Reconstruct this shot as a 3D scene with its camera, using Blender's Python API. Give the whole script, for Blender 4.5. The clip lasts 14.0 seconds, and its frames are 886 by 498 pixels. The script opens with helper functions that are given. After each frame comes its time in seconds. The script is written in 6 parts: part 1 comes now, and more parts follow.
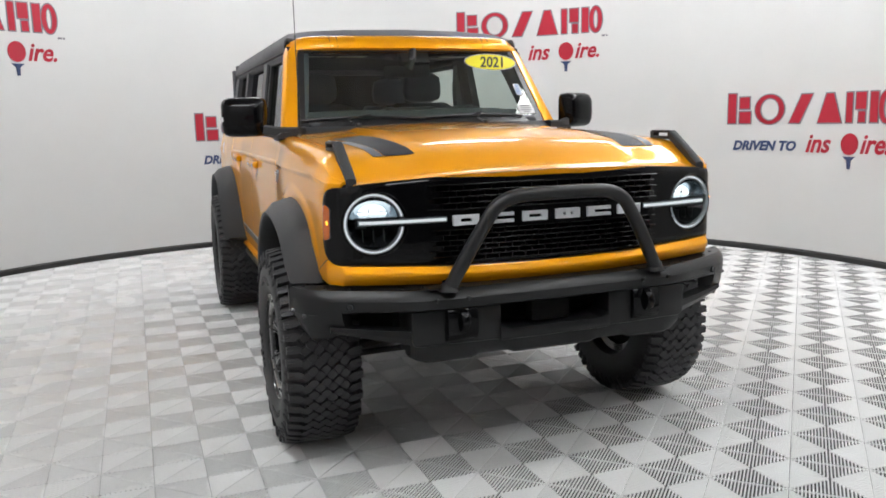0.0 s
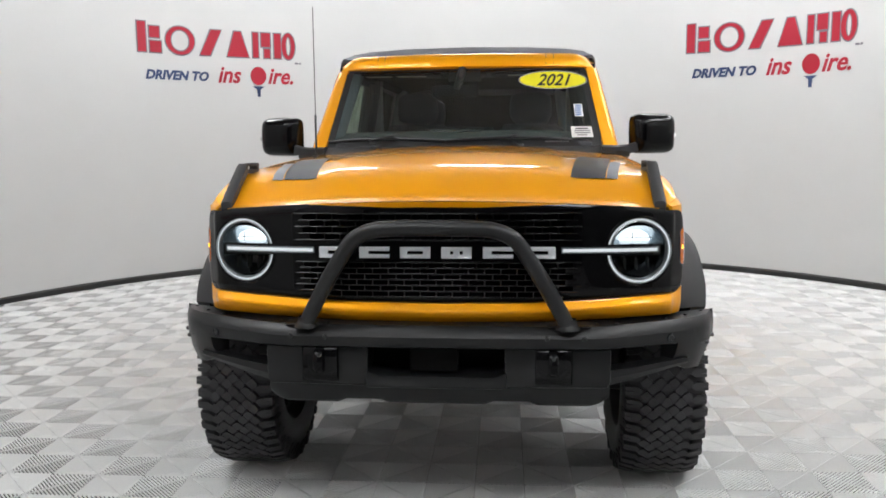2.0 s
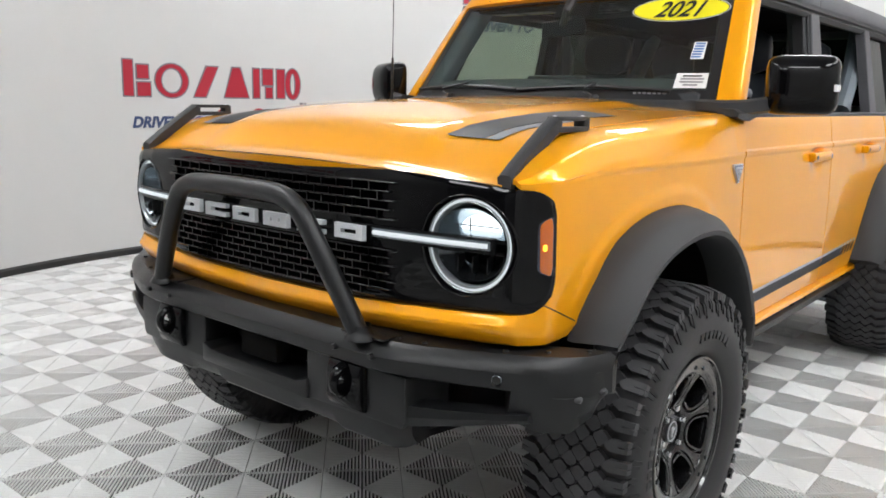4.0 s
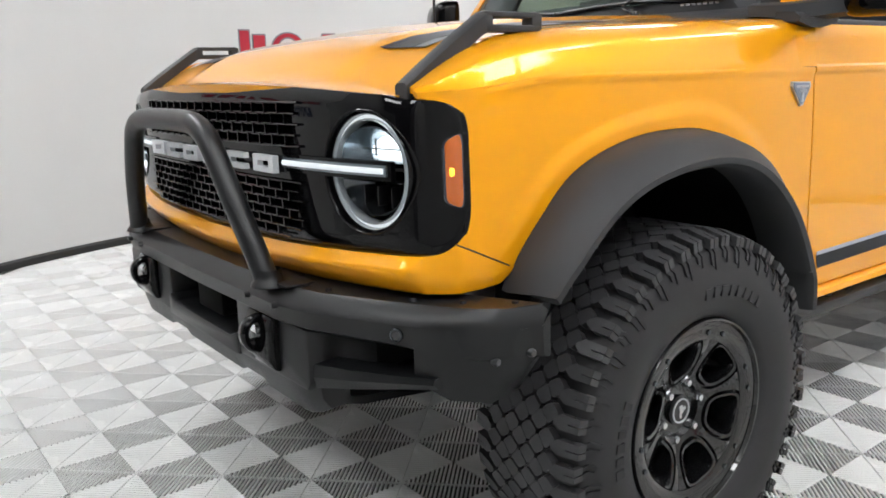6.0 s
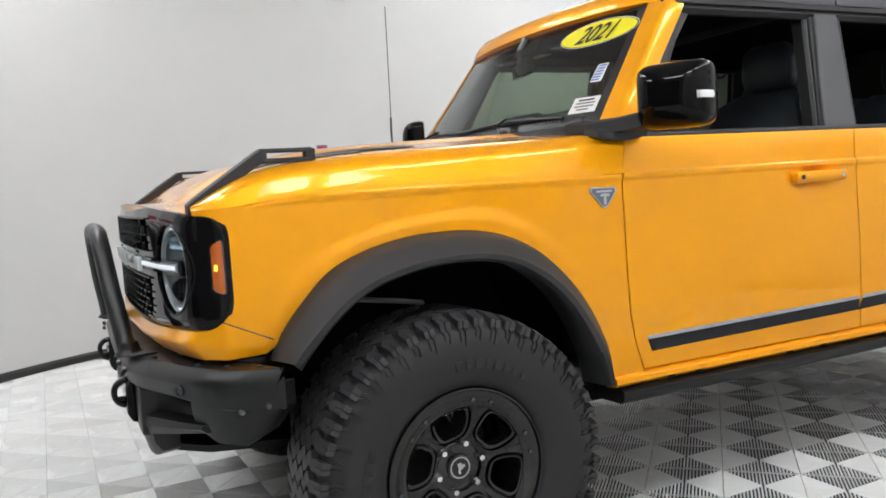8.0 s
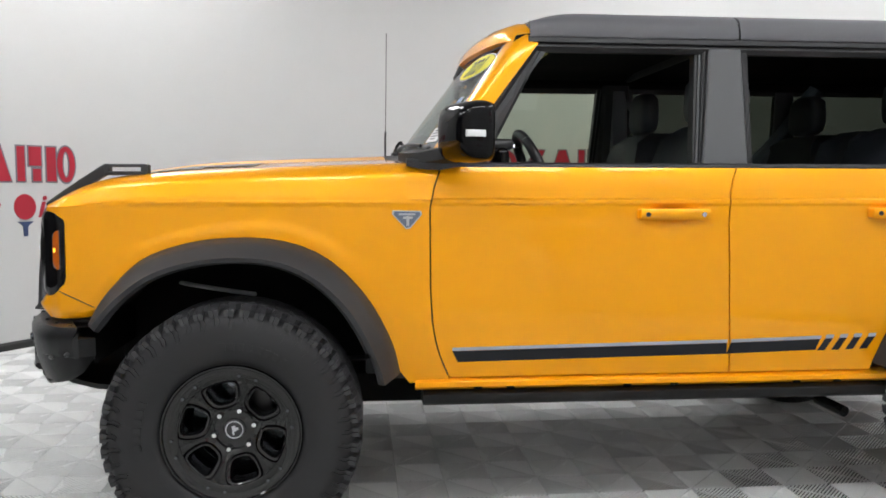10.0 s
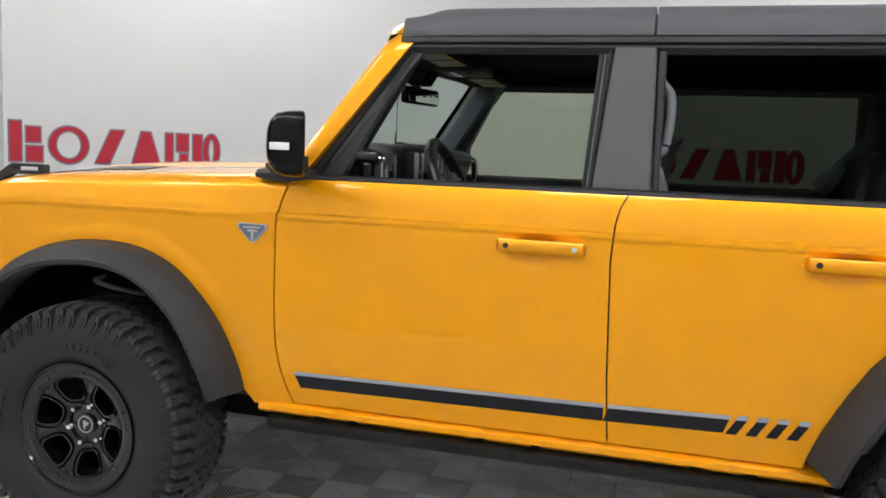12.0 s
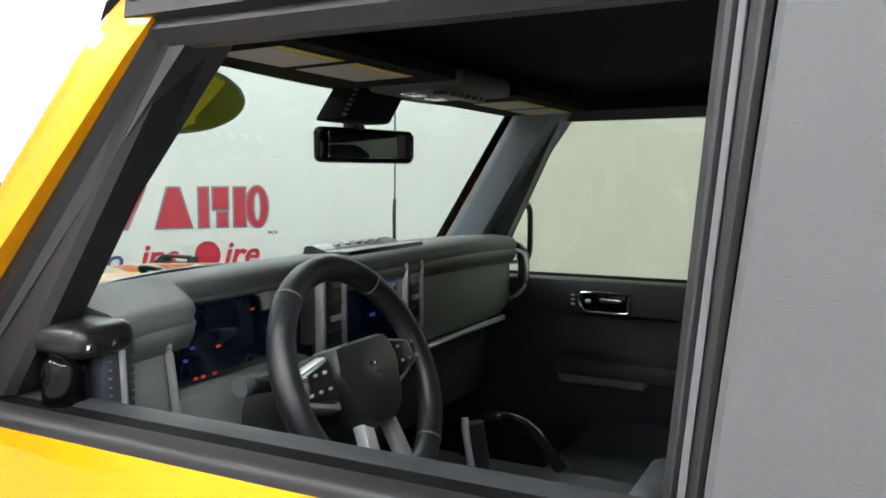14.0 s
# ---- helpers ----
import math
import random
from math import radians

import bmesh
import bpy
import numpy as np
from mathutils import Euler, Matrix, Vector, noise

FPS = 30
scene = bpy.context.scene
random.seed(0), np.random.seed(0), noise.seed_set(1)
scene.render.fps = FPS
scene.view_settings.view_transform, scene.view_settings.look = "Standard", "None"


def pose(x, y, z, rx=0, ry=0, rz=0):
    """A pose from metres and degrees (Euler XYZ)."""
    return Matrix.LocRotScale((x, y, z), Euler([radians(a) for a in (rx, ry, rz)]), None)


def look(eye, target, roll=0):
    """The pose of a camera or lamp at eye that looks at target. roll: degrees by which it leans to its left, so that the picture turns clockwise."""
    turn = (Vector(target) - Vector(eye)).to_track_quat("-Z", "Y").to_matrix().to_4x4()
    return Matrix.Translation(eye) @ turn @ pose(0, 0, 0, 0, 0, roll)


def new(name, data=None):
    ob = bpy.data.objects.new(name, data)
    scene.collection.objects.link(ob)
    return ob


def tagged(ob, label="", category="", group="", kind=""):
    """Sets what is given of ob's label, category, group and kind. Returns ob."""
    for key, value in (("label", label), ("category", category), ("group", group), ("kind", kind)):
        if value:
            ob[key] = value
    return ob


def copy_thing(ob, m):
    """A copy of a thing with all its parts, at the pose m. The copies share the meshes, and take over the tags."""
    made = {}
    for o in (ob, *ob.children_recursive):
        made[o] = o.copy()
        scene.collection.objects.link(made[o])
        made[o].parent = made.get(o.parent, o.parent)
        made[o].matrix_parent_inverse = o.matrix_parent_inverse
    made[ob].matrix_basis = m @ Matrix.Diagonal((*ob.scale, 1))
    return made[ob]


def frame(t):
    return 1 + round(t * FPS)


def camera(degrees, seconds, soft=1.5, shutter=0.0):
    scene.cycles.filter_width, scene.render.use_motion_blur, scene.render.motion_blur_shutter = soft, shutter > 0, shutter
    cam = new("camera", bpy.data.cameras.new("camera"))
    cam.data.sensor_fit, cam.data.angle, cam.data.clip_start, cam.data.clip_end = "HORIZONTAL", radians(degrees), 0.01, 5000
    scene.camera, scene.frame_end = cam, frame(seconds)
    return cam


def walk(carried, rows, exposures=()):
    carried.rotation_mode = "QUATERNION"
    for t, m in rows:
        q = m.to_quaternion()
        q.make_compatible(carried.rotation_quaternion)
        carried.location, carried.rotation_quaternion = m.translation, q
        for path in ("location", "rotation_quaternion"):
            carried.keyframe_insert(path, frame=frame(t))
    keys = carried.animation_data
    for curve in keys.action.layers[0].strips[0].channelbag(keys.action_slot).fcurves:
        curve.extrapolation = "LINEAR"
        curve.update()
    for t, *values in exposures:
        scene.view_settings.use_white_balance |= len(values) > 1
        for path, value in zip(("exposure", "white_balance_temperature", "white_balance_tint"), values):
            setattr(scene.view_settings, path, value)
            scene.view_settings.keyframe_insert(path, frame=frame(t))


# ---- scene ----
cam = camera(57.9, 14.0, soft=1.7)
PATH = [
    (0, (-1.472, -3.541, 1.428), (-0.797, -1.687, 1.103), -1.4),
    (0.5, (-1.246, -3.595, 1.407), (-0.744, -1.686, 1.081), -2.1),
    (1, (-0.783, -3.653, 1.407), (-0.512, -1.702, 1.061), -1.3),
    (1.5, (-0.263, -3.609, 1.434), (-0.196, -1.635, 1.116), -1.6),
    (2, (0.271, -3.477, 1.425), (0.093, -1.503, 1.157), -0.5),
    (2.5, (0.771, -3.262, 1.407), (0.326, -1.335, 1.11), 0.0),
    (2.7, (0.961, -3.135, 1.406), (0.401, -1.24, 1.096), 0.2),
    (4.8, (2.013, -1.674, 1.299), (0.543, -0.378, 0.9), 1.0),
    (5, (2.005, -1.601, 1.269), (0.516, -0.329, 0.861), 0.9),
    (5.5, (1.997, -1.518, 1.231), (0.46, -0.312, 0.804), 0.5),
    (6, (2.033, -1.508, 1.219), (0.468, -0.335, 0.8), -1.6),
    (6.5, (2.149, -1.457, 1.214), (0.586, -0.265, 0.847), -4.1),
    (7, (2.391, -1.374, 1.206), (0.781, -0.223, 0.913), -3.9),
    (7.5, (2.617, -1.2, 1.224), (0.915, -0.174, 0.996), -3.8),
    (8, (2.908, -0.955, 1.223), (1.111, -0.092, 1.061), -3.5),
    (8.5, (3.125, -0.648, 1.223), (1.254, 0.047, 1.093), -1.6),
    (9, (3.381, -0.315, 1.237), (1.462, 0.229, 1.098), -0.7),
    (9.2, (3.495, -0.163, 1.235), (1.558, 0.313, 1.095), -0.5),
    (11.3, (3.763, 1.531, 1.414), (1.806, 1.196, 1.173), 1.8),
    (11.5, (3.675, 1.689, 1.425), (1.734, 1.281, 1.175), 2.2),
    (12, (3.289, 1.937, 1.415), (1.371, 1.413, 1.199), 2.4),
    (12.5, (2.770, 2.082, 1.462), (0.950, 1.286, 1.234), 2.5),
    (13, (2.179, 2.022, 1.547), (0.396, 1.136, 1.358), 1.05),
    (13.5, (1.685, 1.931, 1.57), (-0.09, 1.02, 1.43), 0.15),
    (14, (1.375, 1.814, 1.621), (-0.395, 0.899, 1.447), 0.0),
]
walk(cam, [(t, look(eye, target, roll)) for t, eye, target, roll in PATH],
     exposures=((0.0, -0.18), (2.6, -0.16), (5.0, 0.15), (7.0, 0.13), (8.0, -0.04), (9.0, -0.1), (12.0, -0.18), (12.6, -0.18), (13.5, 0.22), (14.0, 1.02)))

# ---- light ----
world = bpy.data.worlds.new("studio_world")
scene.world = world
world.use_nodes = True
world.node_tree.nodes["Background"].inputs[0].default_value = (0.9, 0.95, 1.0, 1)
world.node_tree.nodes["Background"].inputs[1].default_value = 0.05
LAMP_POWER = 19.0
FLOOR_Z = -0.012
ROOM_C = (-0.014, 1.531)
ROOM_R = 4.68
CEIL_Z = 4.2


# ---- materials ----
def material(name, color, rough=0.5, metal=0.0, coat=0.0, coat_rough=0.03, grain=0.0, grain_scale=200.0, bump=0.0,
             bump_scale=400.0, emit=0.0, emit_color=None, spec=0.5, blotch=0.06, coat_ior=1.5):
    m = bpy.data.materials.new(name)
    m.use_nodes = True
    nt = m.node_tree
    b = nt.nodes["Principled BSDF"]
    b.inputs["Base Color"].default_value = (*color, 1)
    b.inputs["Roughness"].default_value = rough
    b.inputs["Metallic"].default_value = metal
    b.inputs["Coat Weight"].default_value = coat
    b.inputs["Coat Roughness"].default_value = coat_rough
    b.inputs["Specular IOR Level"].default_value = spec
    b.inputs["Coat IOR"].default_value = coat_ior
    if emit:
        b.inputs["Emission Color"].default_value = (*(emit_color or color), 1)
        b.inputs["Emission Strength"].default_value = emit
    co = nt.nodes.new("ShaderNodeTexCoord")
    if grain or blotch:
        fine = nt.nodes.new("ShaderNodeTexNoise")
        fine.inputs["Scale"].default_value = grain_scale
        fine.inputs["Detail"].default_value = 3
        wide = nt.nodes.new("ShaderNodeTexNoise")
        wide.inputs["Scale"].default_value = 3.0
        wide.inputs["Detail"].default_value = 4
        nt.links.new(co.outputs["Object"], fine.inputs["Vector"])
        nt.links.new(co.outputs["Object"], wide.inputs["Vector"])
        add = nt.nodes.new("ShaderNodeMath")
        add.operation = "MULTIPLY_ADD"
        add.inputs[1].default_value = 2 * grain
        nt.links.new(fine.outputs["Fac"], add.inputs[0])
        two = nt.nodes.new("ShaderNodeMath")
        two.operation = "MULTIPLY_ADD"
        two.inputs[1].default_value = 2 * blotch
        two.inputs[2].default_value = 1 - grain - blotch
        nt.links.new(wide.outputs["Fac"], two.inputs[0])
        nt.links.new(two.outputs[0], add.inputs[2])
        mul = nt.nodes.new("ShaderNodeVectorMath")
        mul.operation = "SCALE"
        mul.inputs[0].default_value = color
        nt.links.new(add.outputs[0], mul.inputs["Scale"])
        nt.links.new(mul.outputs[0], b.inputs["Base Color"])
        rgh = nt.nodes.new("ShaderNodeMath")
        rgh.operation = "MULTIPLY_ADD"
        rgh.inputs[1].default_value = 0.25 * rough
        rgh.inputs[2].default_value = 0.875 * rough
        nt.links.new(wide.outputs["Fac"], rgh.inputs[0])
        nt.links.new(rgh.outputs[0], b.inputs["Roughness"])
    if bump:
        tex = nt.nodes.new("ShaderNodeTexNoise")
        tex.inputs["Scale"].default_value = bump_scale
        tex.inputs["Detail"].default_value = 2
        nt.links.new(co.outputs["Object"], tex.inputs["Vector"])
        bn = nt.nodes.new("ShaderNodeBump")
        bn.inputs["Strength"].default_value = bump
        bn.inputs["Distance"].default_value = 0.001
        nt.links.new(tex.outputs["Fac"], bn.inputs["Height"])
        nt.links.new(bn.outputs[0], b.inputs["Normal"])
    return m


def glass_material(name, tint, rough=0.0, sheen=0.04):
    m = bpy.data.materials.new(name)
    m.use_nodes = True
    nt = m.node_tree
    nt.nodes.clear()
    out = nt.nodes.new("ShaderNodeOutputMaterial")
    clear = nt.nodes.new("ShaderNodeBsdfTransparent")
    clear.inputs[0].default_value = (*tint, 1)
    gloss = nt.nodes.new("ShaderNodeBsdfGlossy")
    gloss.inputs["Roughness"].default_value = rough
    lw = nt.nodes.new("ShaderNodeLayerWeight")
    lw.inputs[0].default_value = 0.5
    pw = nt.nodes.new("ShaderNodeMath")
    pw.operation = "POWER"
    pw.inputs[1].default_value = 5.0
    nt.links.new(lw.outputs["Facing"], pw.inputs[0])
    fr = nt.nodes.new("ShaderNodeMath")
    fr.operation = "MULTIPLY_ADD"
    fr.inputs[1].default_value = 0.85
    fr.inputs[2].default_value = sheen
    nt.links.new(pw.outputs[0], fr.inputs[0])
    mix = nt.nodes.new("ShaderNodeMixShader")
    nt.links.new(fr.outputs[0], mix.inputs[0])
    nt.links.new(clear.outputs[0], mix.inputs[1])
    nt.links.new(gloss.outputs[0], mix.inputs[2])
    nt.links.new(mix.outputs[0], out.inputs[0])
    return m


PAINT = material("orange_paint", (0.91, 0.372, 0.0005), 0.40, 0.35, 1.0, 0.06, grain=0.05, grain_scale=900, blotch=0.02, spec=0.15, coat_ior=1.33)
PLASTIC = material("grained_black_plastic", (0.030, 0.031, 0.033), 0.55, spec=0.35, grain=0.10, grain_scale=500, bump=0.35, bump_scale=900)
ROOFMAT = material("moulded_grey_top", (0.098, 0.098, 0.107), 0.62, grain=0.16, grain_scale=420, bump=0.5, bump_scale=500)
POSTMAT = material("grained_grey_post_panel", (0.086, 0.088, 0.093), 0.55, grain=0.08, grain_scale=420, bump=0.3, bump_scale=500)
BARSTEEL = material("powder_coated_tube", (0.014, 0.0145, 0.0155), 0.36, spec=0.42, grain=0.06, grain_scale=700, bump=0.2, bump_scale=1200)
STEEL = material("powder_coated_steel", (0.0085, 0.0089, 0.0098), 0.33, spec=0.36, grain=0.06, grain_scale=700, bump=0.18, bump_scale=1200)
GLOSS = material("gloss_black", (0.003, 0.003, 0.0035), 0.3, coat=1.0, coat_rough=0.02, coat_ior=1.29, spec=0.0, blotch=0.02)
RIMBLACK = material("rim_black", (0.004, 0.004, 0.0045), 0.22, coat=1.0, coat_rough=0.02, coat_ior=1.42, spec=0.2, blotch=0.04)
HOLESHADE = material("grille_hole_shade", (0.0008, 0.0008, 0.0009), 0.9, spec=0.0, blotch=0.0)
GRILLENET = material("grille_black", (0.0018, 0.0018, 0.0020), 0.14, spec=0.34, blotch=0.04)
SATIN = material("satin_black", (0.012, 0.012, 0.013), 0.3, blotch=0.05)
# lighter copy of the tyre rubber: front-side light put into the tread colour
LITTREAD = material("lit_tread_rubber", (0.036, 0.036, 0.038), 0.50, spec=0.40, grain=0.18, grain_scale=120, bump=0.3, bump_scale=300, blotch=0.15)
RUBBER = material("tyre_rubber", (0.018, 0.018, 0.0195), 0.48, spec=0.34, grain=0.14, grain_scale=150, bump=0.3, bump_scale=300, blotch=0.15)
# pale grey that paints the highlight on the shiny rubber seal
SEALGLINT = material("seal_highlight", (0.10, 0.105, 0.11), 0.4, grain=0.08)
SEAL = material("rubber_seal", (0.013, 0.013, 0.0145), 0.5, grain=0.05)
BOLTSTEEL = material("dull_bolt_steel", (0.11, 0.11, 0.115), 0.35, 0.9, blotch=0.05)
CHROME = material("bright_metal", (0.75, 0.76, 0.78), 0.18, 1.0, blotch=0.02)
NICKEL = material("satin_silver", (0.55, 0.56, 0.58), 0.35, 0.6, blotch=0.03)
# black of the wheel well liner; also stands for shade in slots and openings
DARKVOID = material("liner_and_void_shade", (0.0035, 0.0035, 0.0035), 0.8, spec=0.12, grain=0.2, bump=0.3)
LETTER = material("light_grey_enamel", (0.62, 0.64, 0.66), 0.35, blotch=0.02)
LAMPWHITE = material("led_light", (0.30, 0.32, 0.33), 0.2, emit=0.62, emit_color=(0.90, 0.96, 1.0), blotch=0)
LAMPBEAM = material("low_beam_light", (0.25, 0.28, 0.30), 0.1, emit=2.4, emit_color=(0.86, 0.95, 1.0), blotch=0)
FROSTRING = material("frosted_ring_plastic", (0.40, 0.43, 0.45), 0.26, 0.45, grain=0.08, grain_scale=90, blotch=0.1)
REFLECTOR = material("lamp_reflector", (0.10, 0.11, 0.12), 0.12, 0.9, blotch=0.05)
SILVERED = material("silvered_lamp_bowl", (0.30, 0.345, 0.375), 0.22, 0.9, blotch=0.05)
AMBER = material("amber_plastic", (0.42, 0.085, 0.004), 0.15, coat=1.0, emit=0.05, emit_color=(1.0, 0.25, 0.01), blotch=0.03)
REPEATER = material("clear_lamp_plastic", (0.80, 0.82, 0.84), 0.12, 0.3, coat=1.0, blotch=0.02)
AMBERLIT = material("lit_amber_bulb", (1.0, 0.4, 0.02), 0.2, emit=3.0, emit_color=(1.0, 0.42, 0.03), blotch=0)
DECAL = material("black_decal", (0.013, 0.014, 0.017), 0.42, spec=0.2, blotch=0.05)
HOODGREY = material("grey_hood_decal", (0.13, 0.135, 0.145), 0.4, blotch=0.05)
DECALGREY = material("grey_decal", (0.36, 0.38, 0.42), 0.35, coat=0.5, blotch=0.03)
BADGEBLUE = material("badge_blue_grey", (0.11, 0.14, 0.20), 0.35, 0.3, coat=1.0)
STICKYELLOW = material("yellow_sticker", (0.88, 0.80, 0.01), 0.5, blotch=0.02)
STICKWHITE = material("white_paper", (0.80, 0.80, 0.80), 0.6, blotch=0.03)
STICKBLUE = material("blue_print", (0.05, 0.16, 0.42), 0.5)
INK = material("black_ink", (0.008, 0.008, 0.012), 0.5, blotch=0)
GREYINK = material("grey_print", (0.25, 0.25, 0.26), 0.6, blotch=0)
WHEELLEATHER = material("black_wheel_leather", (0.016, 0.017, 0.019), 0.36, grain=0.15, grain_scale=260, bump=0.4, bump_scale=700)
LEATHER = material("navy_black_leather", (0.036, 0.042, 0.054), 0.42, grain=0.15, grain_scale=260, bump=0.4, bump_scale=700)
DASHMAT = material("soft_dash_vinyl", (0.095, 0.108, 0.108), 0.55, grain=0.12, grain_scale=500, bump=0.4, bump_scale=1000)
DASHGREY = material("grey_dash_panel", (0.17, 0.19, 0.175), 0.45, grain=0.06, grain_scale=400, bump=0.2, bump_scale=900)
TRIMDARK = material("dark_cabin_plastic", (0.030, 0.032, 0.036), 0.55, grain=0.08, bump=0.3, bump_scale=900)
LIGHTTRIM = material("light_grey_cabin_plastic", (0.22, 0.23, 0.25), 0.5, grain=0.05, bump=0.2, bump_scale=800)
PILLARTRIM = material("blue_grey_pillar_trim", (0.15, 0.18, 0.205), 0.6, grain=0.06, bump=0.2, bump_scale=800)
HEADLINER = material("black_headliner_cloth", (0.005, 0.005, 0.0055), 0.9, spec=0.12, grain=0.2, bump=0.4, bump_scale=1500)
SCREEN = material("dark_screen", (0.004, 0.005, 0.009), 0.06, coat=1.0, emit=0.002, emit_color=(0.05, 0.12, 0.5), blotch=0)
ICONBLUE = material("lit_blue_icon", (0.05, 0.15, 0.6), 0.3, emit=0.04, emit_color=(0.08, 0.2, 0.9), blotch=0)
ICONRED = material("lit_red_icon", (0.6, 0.05, 0.02), 0.3, emit=0.05, emit_color=(1, 0.12, 0.05), blotch=0)
LABELPAPER = material("visor_label", (0.42, 0.42, 0.38), 0.6, grain=0.1, grain_scale=120)
LABELYELLOW = material("visor_warning", (0.55, 0.45, 0.05), 0.6)
MIRRORMAT = material("mirror_glass", (0.9, 0.92, 0.93), 0.0, 1.0, blotch=0)
WINDSHIELD = glass_material("windshield_glass", (0.53, 0.62, 0.57), sheen=0.09)
TINTED = glass_material("tinted_glass", (0.42, 0.47, 0.38))
PRIVACY = glass_material("privacy_glass", (0.034, 0.040, 0.031), sheen=0.004)
WALLMAT = material("white_painted_wall", (0.63, 0.63, 0.625), 0.42, grain=0.012, grain_scale=60, bump=0.05, bump_scale=50, blotch=0.03)
# tones of the unseen bay walls, chosen for dark reflections in the bumper
DIMBAY = material("dimmed_bay_wall", (0.22, 0.22, 0.22), 0.6, grain=0.02)
DARKWALL = material("unseen_dark_wall", (0.045, 0.045, 0.047), 0.7, grain=0.05)
CEILMAT = material("grey_ceiling", (0.55, 0.55, 0.555), 0.8, grain=0.03)
SKIRT = material("black_wall_skirting", (0.018, 0.018, 0.018), 0.5)
RIB = material("grey_plastic_rib", (0.76, 0.765, 0.755), 0.27, spec=0.65, grain=0.05, grain_scale=60, blotch=0.05)
SUBFLOOR = material("dark_subfloor", (0.018, 0.018, 0.018), 0.7, grain=0.15, grain_scale=30)
LOGORED = material("red_wall_paint", (0.44, 0.013, 0.035), 0.45, blotch=0.03)
LOGOGREY = material("dark_outline_paint", (0.20, 0.19, 0.22), 0.5, blotch=0.03)
LOGONAVY = material("navy_wall_paint", (0.035, 0.06, 0.15), 0.45, blotch=0.03)
DIFFUSER = material("lamp_diffuser", (0.9, 0.9, 0.9), 0.5, emit=LAMP_POWER, emit_color=(0.97, 0.985, 1.0), blotch=0)
LAMPFRAME = material("white_metal_frame", (0.7, 0.7, 0.7), 0.4)


# ---- mesh helpers ----
def link(name, bm, mat, parent=None, label="", sharp=32.0):
    bmesh.ops.recalc_face_normals(bm, faces=bm.faces)
    for f in bm.faces:
        f.smooth = True
    for e in bm.edges:
        if len(e.link_faces) == 2 and e.calc_face_angle(0) > radians(sharp):
            e.smooth = False
    me = bpy.data.meshes.new(name)
    bm.to_mesh(me)
    bm.free()
    for one in (mat if isinstance(mat, (list, tuple)) else [mat]):
        me.materials.append(one)
    ob = new(name, me)
    if parent is not None:
        ob.parent = parent
    if label:
        tagged(ob, label)
    return ob


def part(name, bm, mat, parent, label="", sharp=32.0):
    return link(name, bm, mat, parent, label, sharp)


def grid_into(bm, rows, closed=False):
    vs = [[bm.verts.new(p) for p in row] for row in rows]
    n = len(vs[0])
    for a, b in zip(vs, vs[1:]):
        for i in range(n if closed else n - 1):
            j = (i + 1) % n
            try:
                bm.faces.new((a[i], a[j], b[j], b[i]))
            except ValueError:
                pass
    return vs


def loft(rows, closed=False, caps=False, bm=None):
    bm = bm or bmesh.new()
    vs = grid_into(bm, rows, closed)
    if caps:
        bm.faces.new(vs[0])
        bm.faces.new(vs[-1])
    return bm


def shell(rows, off, bm=None):
    """A closed plate: the grid of rows and a copy of it moved by off."""
    bm = bm or bmesh.new()
    off = Vector(off)
    a = [[bm.verts.new(p) for p in row] for row in rows]
    b = [[bm.verts.new(Vector(p) + off) for p in row] for row in rows]
    h, w = len(a), len(a[0])
    for g in (a, b):
        for i in range(h - 1):
            for j in range(w - 1):
                bm.faces.new((g[i][j], g[i][j + 1], g[i + 1][j + 1], g[i + 1][j]))
    rim = [(0, j) for j in range(w)] + [(i, w - 1) for i in range(1, h)] + [(h - 1, j) for j in range(w - 2, -1, -1)] + [(i, 0) for i in range(h - 2, 0, -1)]
    for (i, j), (k, l) in zip(rim, rim[1:] + rim[:1]):
        bm.faces.new((a[i][j], a[k][l], b[k][l], b[i][j]))
    return bm


def box(c, s, bevel=0.0, seg=2, rot=None, bm=None):
    bm = bm or bmesh.new()
    m = Matrix.Translation(c) @ (rot.to_4x4() if rot else Matrix()) @ Matrix.Diagonal((*s, 1))
    made = bmesh.ops.create_cube(bm, size=1, matrix=m)["verts"]
    if bevel:
        edges = list({e for v in made for e in v.link_edges})
        bmesh.ops.bevel(bm, geom=edges, offset=bevel, segments=seg, profile=0.5, affect="EDGES")
    return bm


def prism(poly, a, b, axis="x", bevel=0.0, bm=None, seg=2):
    """A polygon of the two other axes pushed from a to b along axis."""
    bm = bm or bmesh.new()
    put = {"x": lambda p, v: (v, p[0], p[1]), "y": lambda p, v: (p[0], v, p[1]), "z": lambda p, v: (p[0], p[1], v)}[axis]
    lo, hi = [bm.verts.new(put(p, a)) for p in poly], [bm.verts.new(put(p, b)) for p in poly]
    fs = [bm.faces.new(lo), bm.faces.new(hi)]
    n = len(poly)
    for i in range(n):
        fs.append(bm.faces.new((lo[i], lo[(i + 1) % n], hi[(i + 1) % n], hi[i])))
    bmesh.ops.recalc_face_normals(bm, faces=fs)
    if bevel:
        bmesh.ops.bevel(bm, geom=list({e for f in fs for e in f.edges}), offset=bevel, segments=seg, profile=0.5, affect="EDGES")
    return bm


